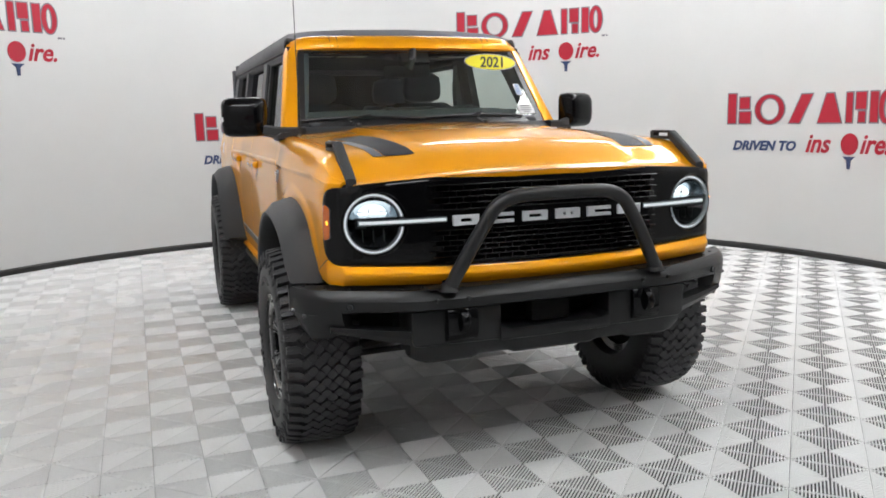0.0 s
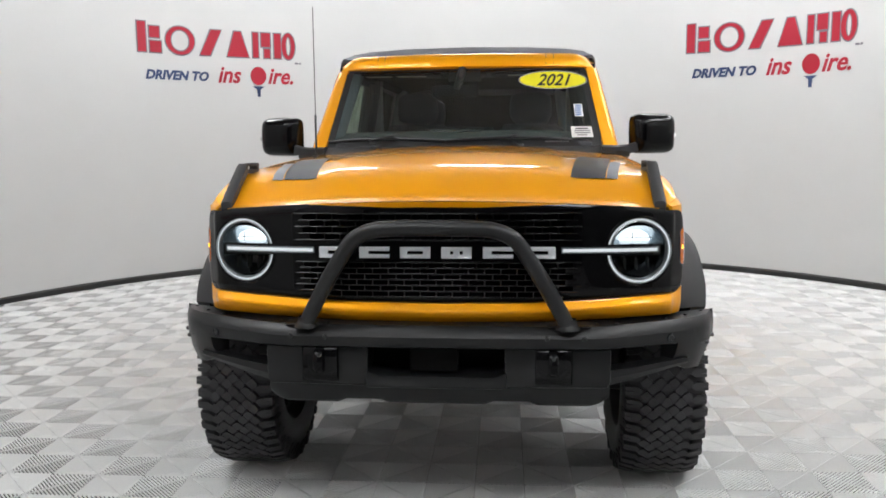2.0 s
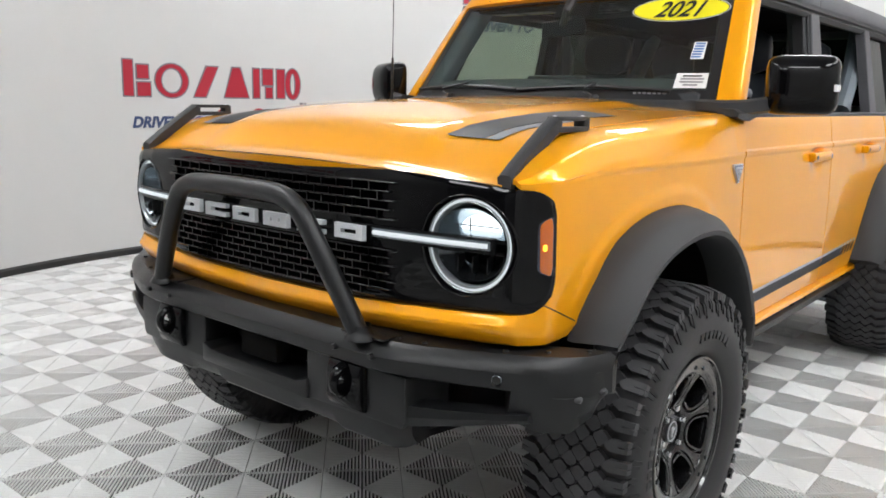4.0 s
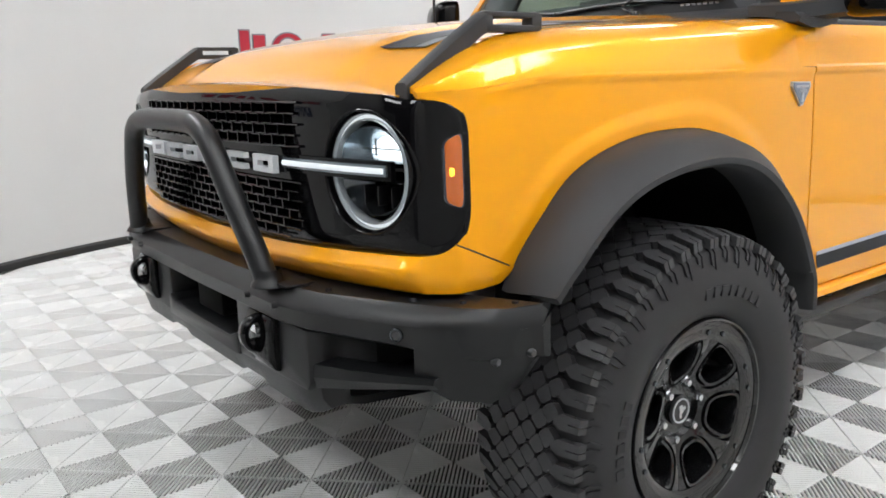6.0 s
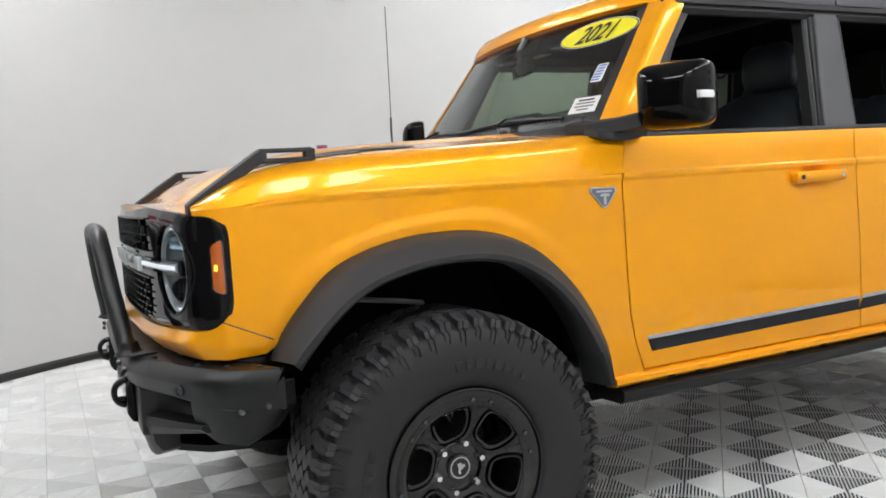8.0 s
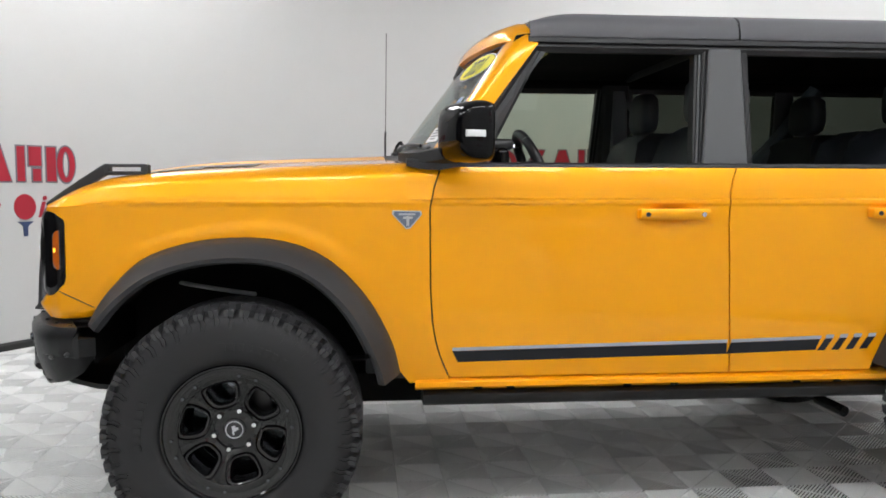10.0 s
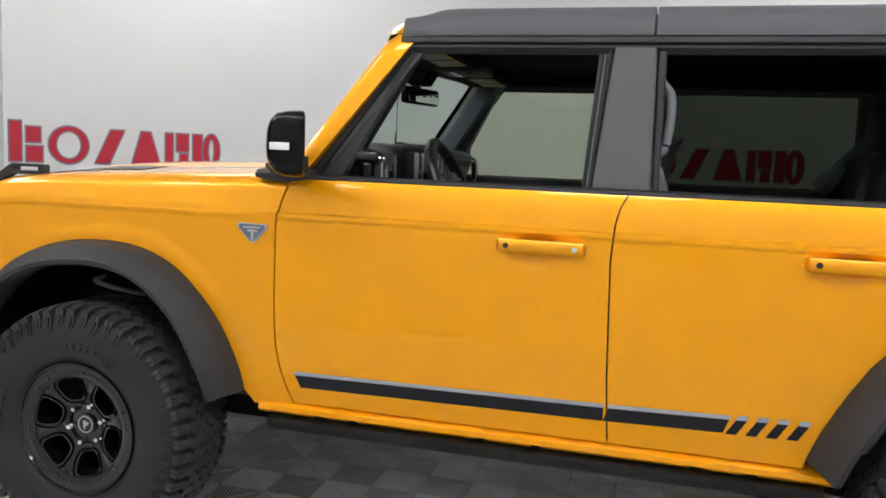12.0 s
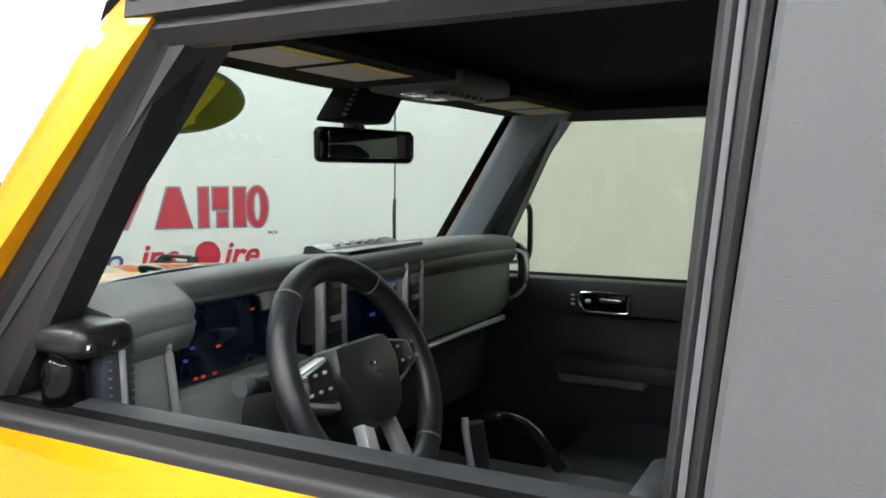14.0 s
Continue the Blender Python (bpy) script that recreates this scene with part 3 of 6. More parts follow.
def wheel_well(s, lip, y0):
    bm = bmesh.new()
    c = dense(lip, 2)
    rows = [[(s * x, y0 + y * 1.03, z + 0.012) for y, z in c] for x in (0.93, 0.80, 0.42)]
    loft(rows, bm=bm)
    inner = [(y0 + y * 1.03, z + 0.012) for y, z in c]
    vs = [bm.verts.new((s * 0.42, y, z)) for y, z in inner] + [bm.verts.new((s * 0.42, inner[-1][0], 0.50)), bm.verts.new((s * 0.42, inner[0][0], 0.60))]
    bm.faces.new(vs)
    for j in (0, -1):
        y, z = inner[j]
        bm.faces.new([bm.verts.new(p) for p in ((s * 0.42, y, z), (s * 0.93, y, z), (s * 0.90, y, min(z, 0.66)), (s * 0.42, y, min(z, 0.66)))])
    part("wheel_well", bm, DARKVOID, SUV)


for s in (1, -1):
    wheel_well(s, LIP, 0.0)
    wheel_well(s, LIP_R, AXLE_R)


# ---- doors and sides ----
def side_panel(s, g0, g1, z0, z1, nz=26, ny=30, dish=None):
    rows = []
    for z in np.concatenate([np.linspace(z0, 1.178, nz - 10), np.array([1.188, 1.194, 1.198, 1.203, 1.208, 1.214, 1.220, 1.2235, 1.227, 1.235, 1.245, 1.260]), np.linspace(1.28, z1, 5)]):
        a, b = lerp(*g0, z) + 0.0025, lerp(*g1, z) - 0.0025
        row = []
        for y in np.linspace(a, b, ny):
            x = side_x(y, z)
            if dish:
                q = ((y - dish[0]) / 0.085) ** 2 + ((z - dish[1]) / 0.045) ** 2
                x -= 0.022 * max(0.0, 1 - q) ** 0.7 if q < 1 else 0
            row.append((s * x, y, z))
        rows.append(row)
    return shell(rows, (-s * 0.03, 0, 0))


def door_handle(s, door, yc, zc):
    x = side_x(yc, zc)
    rows = []
    for y, w in ((-0.137, 0.3), (-0.13, 0.9), (-0.10, 1), (-0.05, 1), (0.05, 1), (0.10, 1), (0.13, 0.9), (0.137, 0.3)):
        h, d = 0.020 * (0.6 + 0.4 * w), 0.030 * w
        rows.append([(s * (x - 0.004), yc + y, zc - h), (s * (x + d * 0.75), yc + y, zc - h), (s * (x + d), yc + y, zc - h * 0.5),
                     (s * (x + d), yc + y, zc + h * 0.55), (s * (x + d * 0.8), yc + y, zc + h), (s * (x - 0.004), yc + y, zc + h)])
    h = part("handle", loft(rows, closed=True, caps=True), PAINT, door, sharp=50)
    for dy in (-0.105, 0.105):
        part("key_cap", turned([(0.0, 0.0), (0.0, 0.009), (-0.012, 0.009)], (s * (x + 0.0315), yc + dy, zc), n=12) if s > 0 else turned([(0.0, 0.0), (0.0, 0.009), (0.012, 0.009)], (s * (x + 0.0315), yc + dy, zc), n=12), SATIN if dy < 0 else CHROME, h)


def stripe_run(s, parent, y0, y1, z_off, height, mat, lift, slant=0.0, tip=0.0):
    def top(y):
        return lerp([0.75, 1.816, 2.38], [0.684, 0.699, 0.714], y) + z_off
    rows = []
    for v in np.linspace(0, 1, 4):
        row = []
        for u in np.linspace(0, 1, 16):
            y = y0 + (y1 - y0) * u + slant * v + (tip * v * (1 - u) if tip else 0)
            z = top(y) - height * v
            row.append((s * (side_x(y, z) + lift), y, z))
        rows.append(row)
    part("side_stripe", shell(rows, (-s * 0.001, 0, 0)), mat, parent)


def doors(s):
    d1 = part("front_door", side_panel(s, GAP_FRONT, GAP_MID, 0.572, 1.345, dish=(1.57, 1.165)), PAINT, SUV)
    door_handle(s, d1, 1.581, 1.168)
    d2 = part("rear_door", side_panel(s, GAP_MID, GAP_REAR, 0.572, 1.345, dish=(2.46, 1.165)), PAINT, SUV)
    door_handle(s, d2, 2.47, 1.172)
    stripe_run(s, d1, 0.765, 1.800, -0.013, 0.042, DECAL, 0.002, tip=0.02)
    stripe_run(s, d1, 0.765, 1.800, 0.0, 0.012, DECALGREY, 0.003)
    stripe_run(s, d2, 1.815, 2.165, -0.013, 0.042, DECAL, 0.002, slant=-0.015)
    stripe_run(s, d2, 1.815, 2.168, 0.0, 0.012, DECALGREY, 0.003)
    for k in range(4):
        y = 2.185 + k * 0.056
        stripe_run(s, d2, y, y + 0.030, -0.012, 0.046, DECAL, 0.002, slant=-0.028)
        stripe_run(s, d2, y + 0.004, y + 0.034, 0.002, 0.014, DECALGREY, 0.003, slant=-0.004)
    # inner side of each door
    for g0, g1 in ((GAP_FRONT, GAP_MID), (GAP_MID, GAP_REAR)):
        a, b = lerp(*g0, 1.1) + 0.03, lerp(*g1, 1.1) - 0.03
        part("door_lining", box((s * 0.775, (a + b) / 2, 1.03), (0.05, b - a, 0.62), 0.012), TRIMDARK, d1 if g0 is GAP_FRONT else d2)
    # quarter panel behind the rear door
    bm = bmesh.new()
    arch = [p for p in dense(ARCH_R) if p[0] > -0.28]
    n = len(arch)
    line = [(2.786, 1.09), (2.79, 1.345)] + [(y, 1.345) for y in np.linspace(2.9, 3.70, 12)] + [(3.74, z) for z in np.linspace(1.30, 0.72, 10)] + [(3.70, 0.66), (3.56, 0.62)]
    d = np.r_[0, np.cumsum([math.dist(p, q) for p, q in zip(line, line[1:])])]
    rows = []
    for k, a in enumerate(arch):
        t = k / (n - 1) * d[-1]
        b = (float(np.interp(t, d, [p[0] for p in line])), float(np.interp(t, d, [p[1] for p in line])))
        a = (AXLE_R + a[0], a[1])
        rows.append([(s * side_x(a[0] + (b[0] - a[0]) * u, a[1] + (b[1] - a[1]) * u), a[0] + (b[0] - a[0]) * u, a[1] + (b[1] - a[1]) * u) for u in np.linspace(0, 1, 8)])
    shell(rows, (-s * 0.02, 0, 0), bm)
    part("quarter_panel", bm, PAINT, SUV)
    # sill below the doors
    rows = []
    for y in np.linspace(0.63, 2.47, 24):
        rows.append([(s * 0.79, y, 0.572), (s * 0.829, y, 0.566), (s * 0.846, y, 0.556), (s * 0.848, y, 0.540), (s * 0.835, y, 0.528), (s * 0.79, y, 0.522)])
    part("sill", loft(rows, closed=True, caps=True), PAINT, SUV, sharp=50)
    # dark boxes set into the sill for the shade in its slots
    for y in (0.86, 0.98, 1.42, 1.60, 2.08, 2.24):
        part("sill_slot_shade", box((s * 0.842, y, 0.533), (0.014, 0.03, 0.010), 0.003, 1), DARKVOID, SUV)
    rows = []
    for y in np.linspace(0.66, 2.44, 10):
        rows.append([(s * 0.70, y, 0.518), (s * 0.828, y, 0.518), (s * 0.842, y, 0.508), (s * 0.842, y, 0.482), (s * 0.828, y, 0.468), (s * 0.70, y, 0.462)])
    part("rock_rail", loft(rows, closed=True, caps=True), STEEL, SUV, "black steel rock rail under the sill", sharp=50)
    # dark body behind the door gaps
    part("inner_side", box((s * 0.775, 1.7, 0.94), (0.018, 2.4, 0.76)), SATIN, SUV)


for s in (1, -1):
    doors(s)


def glass_x(z):
    return 0.752 - 0.155 * (z - 1.355)


def side_uppers(s):
    # ledge and rubber strip along the belt
    rows = []
    for y in np.linspace(0.66, 3.70, 40):
        x = min(side_x(y, 1.345), 0.83) + 0.003
        rows.append([(s * (x - 0.02), y, 1.332), (s * x, y, 1.336), (s * (x + 0.001), y, 1.345), (s * (x - 0.005), y, 1.353), (s * (x - 0.028), y, 1.356), (s * (x - 0.032), y, 1.352), (s * (x - 0.032), y, 1.332)])
    part("belt_strip", loft(rows, closed=True, caps=True), SEAL, SUV, "black rubber strip under the side windows", sharp=50)
    part("window_slot", box((s * 0.758, 2.18, 1.334), (0.050, 3.02, 0.030)), DARKVOID, SUV)
    # rail above the windows
    rows = []
    for y in np.linspace(1.06, 3.60, 20):
        rows.append([(s * 0.664, y, 1.772), (s * 0.690, y, 1.772), (s * 0.704, y, 1.79), (s * 0.700, y, 1.800), (s * 0.712, y, 1.806), (s * 0.708, y, 1.828), (s * 0.66, y, 1.83)])
    part("roof_rail", loft(rows, closed=True, caps=True), SEAL, SUV, sharp=30)

    def post(name, y0b, y0t, y1b, y1t, mat, lift, label="", depth=0.05, zb=1.352, zt=1.79):
        rows = []
        for v in np.linspace(0, 1, 8):
            z = zb + (zt - zb) * v
            a, b, x = y0b + (y0t - y0b) * v, y1b + (y1t - y1b) * v, glass_x(z) + lift
            rows.append([(s * (x - depth), a, z), (s * (x - 0.004), a, z), (s * x, a + 0.006, z), (s * x, b - 0.006, z), (s * (x - 0.004), b, z), (s * (x - depth), b, z)])
        return part(name, loft(rows, closed=True, caps=True), mat, SUV, label, sharp=24)

    post("window_seal", 1.684, 1.710, 1.697, 1.727, SEAL, 0.000)
    # pale strip laid on as the seal's highlight
    post("window_seal", 1.696, 1.726, 1.702, 1.733, SEALGLINT, 0.003)
    post("window_seal", 1.701, 1.732, 1.709, 1.741, SEAL, -0.002)
    post("window_seal", 1.706, 1.738, 1.715, 1.754, SEAL, 0.012)
    post("middle_pillar", 1.717, 1.758, 1.893, 1.884, POSTMAT, 0.022, "dark grey grained pillar panel between the doors")
    post("window_seal", 1.896, 1.887, 1.918, 1.915, SEAL, 0.010)
    post("rear_pillar", 2.76, 2.74, 2.90, 2.84, ROOFMAT, 0.020, "dark grey pillar panel behind the rear door")
    post("corner_pillar", 3.52, 3.42, 3.70, 3.60, ROOFMAT, 0.018)
    # front triangle frame of the door opening, leaning with the windshield
    rows = []
    for v in np.linspace(0, 1, 10):
        z = 1.352 + (1.795 - 1.352) * v
        x = glass_x(z)
        a, b = 0.735 + (1.090 - 0.735) * v, 0.890 + (1.128 - 0.890) * v
        m = a + (b - a) * 0.45
        rows.append([(s * (x - 0.05), a, z), (s * (x + 0.016), a, z), (s * (x + 0.018), m - 0.012, z), (s * (x + 0.004), m, z), (s * (x + 0.006), b - 0.012, z), (s * (x - 0.004), b, z), (s * (x - 0.05), b, z)])
    part("door_frame", loft(rows, closed=True, caps=True), SEAL, SUV, "black door opening frame", sharp=30)

    def pane(name, y0b, y0t, y1b, y1t, mat):
        rows = [[(s * (glass_x(z) - 0.018), y, z) for y in np.linspace(y0b + (y0t - y0b) * (z - 1.35) / 0.435, y1b + (y1t - y1b) * (z - 1.35) / 0.435, 4)] for z in np.linspace(1.35, 1.785, 4)]
        part(name, loft(rows), mat, SUV)
    if s < 0:
        pane("front_window", 0.88, 1.12, 1.71, 1.73, TINTED)
        pane("rear_window", 1.90, 1.90, 2.78, 2.76, PRIVACY)
    pane("quarter_window", 2.86, 2.82, 3.56, 3.46, PRIVACY)


for s in (1, -1):
    side_uppers(s)


# ---- windshield, frame and top ----
def shield_y(x, z):
    return 0.64 + 0.75 * (z - 1.33) - 0.10 * (1 - (x / 0.67) ** 2)


def shield_w(z):
    return 0.722 - 0.17 * (z - 1.35)


def windshield():
    rows = [[(u * shield_w(z), shield_y(u * shield_w(z), z), z) for u in np.linspace(-1, 1, 25)] for z in np.linspace(1.375, 1.815, 12)]
    ob = part("windshield", loft(rows), WINDSHIELD, SUV)
    ob.visible_shadow = False
    # black band printed round the glass
    bm = bmesh.new()
    rim = lambda u, z: (u * shield_w(z), shield_y(u * shield_w(z), z) - 0.002, z)
    loft([[rim(u, z) for u in np.linspace(-1, 1, 25)] for z in (1.375, 1.40, 1.43)], bm=bm)
    loft([[rim(u, z) for u in np.linspace(-1, 1, 25)] for z in (1.797, 1.815)], bm=bm)
    for sg in (-1, 1):
        loft([[rim(sg * u, z) for u in (0.955, 1.010)] for z in np.linspace(1.43, 1.797, 10)], bm=bm)
    part("glass_border", bm, SATIN, ob, "black border of the windshield")
    for s in (1, -1):
        rows = []
        for v in np.linspace(0, 1, 14):
            z = 1.345 + (1.842 - 1.345) * v
            w = shield_w(z)
            y = shield_y(w, z)
            xo = 0.815 - 0.105 * v - 0.012 * max(0.0, (v - 0.85) / 0.15) ** 2
            rows.append([(s * (w + 0.003), y + 0.008, z), (s * (w + 0.008), y - 0.006, z), (s * (xo - 0.030), y + 0.008, z), (s * (xo - 0.012), y + 0.020, z), (s * (xo - 0.002), y + 0.042, z),
                         (s * (xo - 0.008), y + 0.085 + 0.03 * v, z), (s * (w + 0.006), y + 0.085 + 0.03 * v, z)])
        part("windshield_pillar", loft(rows, closed=True, caps=True), PAINT, SUV, sharp=55)
    rows = []
    for x in np.linspace(-0.700, 0.700, 45):
        a = abs(x)
        z1 = 1.893 - 0.075 * max(0.0, (a - 0.58) / 0.135) ** 2.2
        z0 = 1.805 - 0.012 * max(0.0, (a - 0.58) / 0.135) ** 2
        y = shield_y(min(a, 0.67), 1.808) + 0.012 * smoothstep((a - 0.5) / 0.15) + 0.5 * max(0.0, a - 0.66)
        rows.append([(x, y - 0.002, z0), (x, y - 0.020, z0 + 0.012), (x, y - 0.012, (z0 + z1) / 2), (x, y + 0.012, z1 - 0.016), (x, y + 0.045, z1 - 0.003), (x, y + 0.14 - 0.09 * smoothstep((a - 0.6) / 0.07), z1 + 0.002), (x, y + 0.14 - 0.09 * smoothstep((a - 0.6) / 0.07), z0)])
    part("windshield_header", loft(rows, closed=True, caps=True), PAINT, SUV, sharp=55)
    for x in (-0.475, -0.435, 0.475, 0.435):
        y = shield_y(x, 1.808)
        part("header_seam", tube([(x, y - 0.0175, 1.825), (x, y - 0.009, 1.85), (x, y + 0.013, 1.878), (x, y + 0.046, 1.891)], 0.0016, 6), SATIN, SUV)


windshield()


def top_panel(name, y0, y1, front=False):
    rows = []
    prof = [(0.709, 1.824), (0.709, 1.845), (0.704, 1.872), (0.690, 1.900), (0.655, 1.922), (0.56, 1.934), (0.35, 1.941), (0.0, 1.944)]
    full = [(-x, z) for x, z in prof] + [(x, z) for x, z in reversed(prof[:-1])]
    for y in np.linspace(y0, y1, 14):
        row = []
        for x, z in full:
            yy = y
            if front:
                yy = y + (1 - (y - y0) / (y1 - y0)) * (shield_y(min(abs(x), 0.66), 1.808) + 0.07 - y0)
                k = (yy - (shield_y(min(abs(x), 0.66), 1.808) + 0.07))
                z = z - 0.048 * max(0.0, 1 - k / 0.16) ** 1.6 * smoothstep((0.72 - abs(x)) / 0.08)
            if y > 3.3:
                z -= 0.03 * ((y - 3.3) / 0.35) ** 2
            row.append((x, yy, z))
        rows.append(row)
    return part(name, shell(rows, (0, 0, -0.018)), ROOFMAT, SUV, "dark grey grained hard top panel", sharp=50)


top_panel("roof_front", 1.0, 1.872, True)
top_panel("roof_rear", 1.880, 3.66)
part("roof_seam_seal", box((0, 1.876, 1.86), (1.39, 0.02, 0.06), 0.005), SEAL, SUV)
part("headliner", shell([[(x, y, 1.862 - 0.03 * (abs(x) > 0.6) - 0.025 * (y < 1.15)) for x in np.linspace(-0.66, 0.66, 9)] for y in np.linspace(1.02, 3.6, 8)], (0, 0, 0.006)), HEADLINER, SUV)
# back of the body
part("tailgate", box((0, 3.735, 1.0), (1.62, 0.06, 0.72), 0.02), PAINT, SUV)
part("rear_glass", box((0, 3.66, 1.60), (1.34, 0.01, 0.46), 0.003, 1), PRIVACY, SUV)
part("rear_header", box((0, 3.63, 1.858), (1.40, 0.07, 0.085), 0.012), ROOFMAT, SUV)
for s in (1, -1):
    part("rear_post", box((s * 0.690, 3.64, 1.60), (0.085, 0.06, 0.52), 0.01), ROOFMAT, SUV)
part("rear_frame", box((0, 3.66, 1.365), (1.5, 0.10, 0.05), 0.01), ROOFMAT, SUV)
part("rear_bumper", box((0, 3.80, 0.66), (1.66, 0.20, 0.16), 0.03), STEEL, SUV)


# ---- nose ----
def nose_y(x):
    a = abs(x)
    return lerp([0, 0.3, 0.5, 0.65, 0.75, 0.79, 0.815, 0.828], [-0.742, -0.735, -0.722, -0.703, -0.683, -0.671, -0.657, -0.642], a)


def nose_bottom(x):
    return lerp([0, 0.35, 0.50, 0.60, 0.78, 0.83], [0.862, 0.866, 0.873, 0.879, 0.888, 0.890], abs(x))


BACK = [-0.640, -0.634, -0.626, -0.618, -0.610, -0.604, -0.598, -0.594, -0.590, -0.587, -0.584, -0.582, -0.5808, -0.5802, -0.580]


def nose_line(z, lift=0.0, back=BACK):
    """One level of the nose: from the back of one corner round the front to the other."""
    half = []
    for y in reversed(back):
        half.append((side_x(y, z) + lift, y))
    x1 = half[-1][0]
    for x in np.concatenate([np.linspace(0.824, 0.545, 48), np.linspace(0.53, 0.0, 18)]):
        q = min(x, x1 - 0.004)
        half.append((float(q), nose_y(q) - lift * 0.2))
    return half + [(-x, y) for x, y in reversed(half[:-1])]


def nose():
    # gloss black surround
    rows = []
    for v in np.linspace(0, 1, 44):
        row = []
        for x, y in nose_line(1.04, 0.004):
            e = y + 0.580 if y > -0.640 else -1.0
            e = -e
            z0, z1 = nose_bottom(x), edge_z(x) - 0.008 * smoothstep((abs(x) - 0.74) / 0.08)
            if 0 <= e < 0.052:
                z1 -= 0.050 * (1 - math.sqrt(max(0.0, 1 - (1 - e / 0.052) ** 2)))
            if 0 <= e < 0.060:
                z0 += 0.075 * (1 - math.sqrt(max(0.0, 1 - (1 - e / 0.060) ** 2)))
            z = z0 + (z1 - z0) * v
            tuck = 0.010 * (max(0, 0.10 - v) / 0.10) ** 2 + 0.010 * (max(0, v - 0.90) / 0.10) ** 2
            if y > -0.6405:
                x = math.copysign(side_x(y, z) + 0.0045 - 0.3 * tuck, x)
            # round pocket for the headlight
            pocket = 0.13 if math.hypot(abs(x) - 0.700, z - 1.042) < 0.115 else 0.0
            row.append((x, y + tuck * (y <= -0.6405) + pocket, z))
        rows.append(row)
    panel = part("grille_surround", shell(rows, (0, 0.012, 0)), GLOSS, SUV, "gloss black grille panel between the headlights", sharp=50)
    # painted lip below it, wrapping round to the wheel arch
    rows = []
    back = list(np.linspace(-0.640, -0.474, 22))
    for v in np.linspace(0, 1, 12):
        row = []
        for x, y in nose_line(0.88, 0.0, back):
            a = abs(x)
            z1, z0 = nose_bottom(x) - 0.003, lerp([0, 0.3, 0.52, 0.70, 0.80], [0.788, 0.792, 0.800, 0.808, 0.811], a)
            side = smoothstep((y + 0.675) / 0.06)
            if y > -0.6405:
                z1 = lerp([-0.640, -0.62, -0.60, -0.479, -0.470], [0.887, 0.891, 0.906, 0.849, 0.846], y)
                z0 = lerp([-0.640, -0.56, -0.515, -0.474], [0.811, 0.812, 0.816, 0.842], y)
            z = z0 + (z1 - z0) * v
            bulge = (1 - side) * (lerp([0, 0.35, 0.62, 0.9, 1.0], [-0.012, 0.010, 0.020, 0.004, 0.0], v))
            if y > -0.6405:
                x = math.copysign(side_x(y, z) + 0.0005 - 0.014 * max(0.0, 0.35 - v) ** 1.2, x)
            row.append((x, y + 0.004 * (1 - side) - bulge, z))
        rows.append(row)
    part("nose_lip", shell(rows, (0, 0.020, 0)), PAINT, SUV, "orange painted lip below the grille", sharp=60)
    # upper trim edge
    # net of the grille
    bm = bmesh.new()
    zs_up = np.linspace(1.084, 1.176, 5)
    zs_lo = np.linspace(0.885, 1.006, 7)
    for zs in (zs_up, zs_lo):
        for i, z in enumerate(zs):
            w = 0.50 - 0.015 * (i % 2)
            if z < 0.905:
                w = 0.44
            tube([(x, nose_y(x) - 0.006, z) for x in np.linspace(-w, w, 18)], 0.0032, 6, bm=bm)
        for i, (a, b) in enumerate(zip(zs, zs[1:])):
            for k in range(-9, 10):
                x = (k + 0.5 * (i % 2)) * 0.056
                if abs(x) < (0.47 if a > 0.9 else 0.42):
                    y = nose_y(x) - 0.006
                    box((x, y, (a + b) / 2), (0.0045, 0.010, b - a), bm=bm)
    part("grille_net", bm, GRILLENET, panel, "black grille net with staggered openings", sharp=60)
    # near-black boxes on the solid panel stand for the shade inside the net
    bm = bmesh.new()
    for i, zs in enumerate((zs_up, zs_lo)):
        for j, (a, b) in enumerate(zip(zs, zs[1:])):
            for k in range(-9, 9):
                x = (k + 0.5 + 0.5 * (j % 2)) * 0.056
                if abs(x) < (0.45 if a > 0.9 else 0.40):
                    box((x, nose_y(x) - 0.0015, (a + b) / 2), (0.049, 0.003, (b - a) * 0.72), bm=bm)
    tagged(part("opening_shade", bm, HOLESHADE, panel), kind="stuff")
    # plain letter-sized blocks across the grille
    for k, kind in enumerate((2, 3, 1, 4, 3, 1)):
        x0 = -0.410 + k * 0.1432
        w, h, zc = 0.104, 0.038, 1.042
        bm = bmesh.new()
        y = nose_y(x0 + w / 2) - 0.012
        t = 0.0125
        side = 0.030 if kind != 1 else 0.024
        box((x0 + w / 2, y, zc + h / 2 - t / 2), (w, 0.014, t), bm=bm)
        box((x0 + w / 2, y, zc - h / 2 + t / 2), (w, 0.014, t), bm=bm)
        box((x0 + side / 2, y, zc), (side, 0.014, h - 2 * t), bm=bm)
        if kind != 3:
            box((x0 + w - side / 2, y, zc), (side, 0.014, h - 2 * t), bm=bm)
        if kind == 4:
            box((x0 + w / 2, y, zc), (side * 0.7, 0.014, h - 2 * t), bm=bm)
        part("grille_sign", bm, LETTER, panel, "light grey block on the grille")


nose()


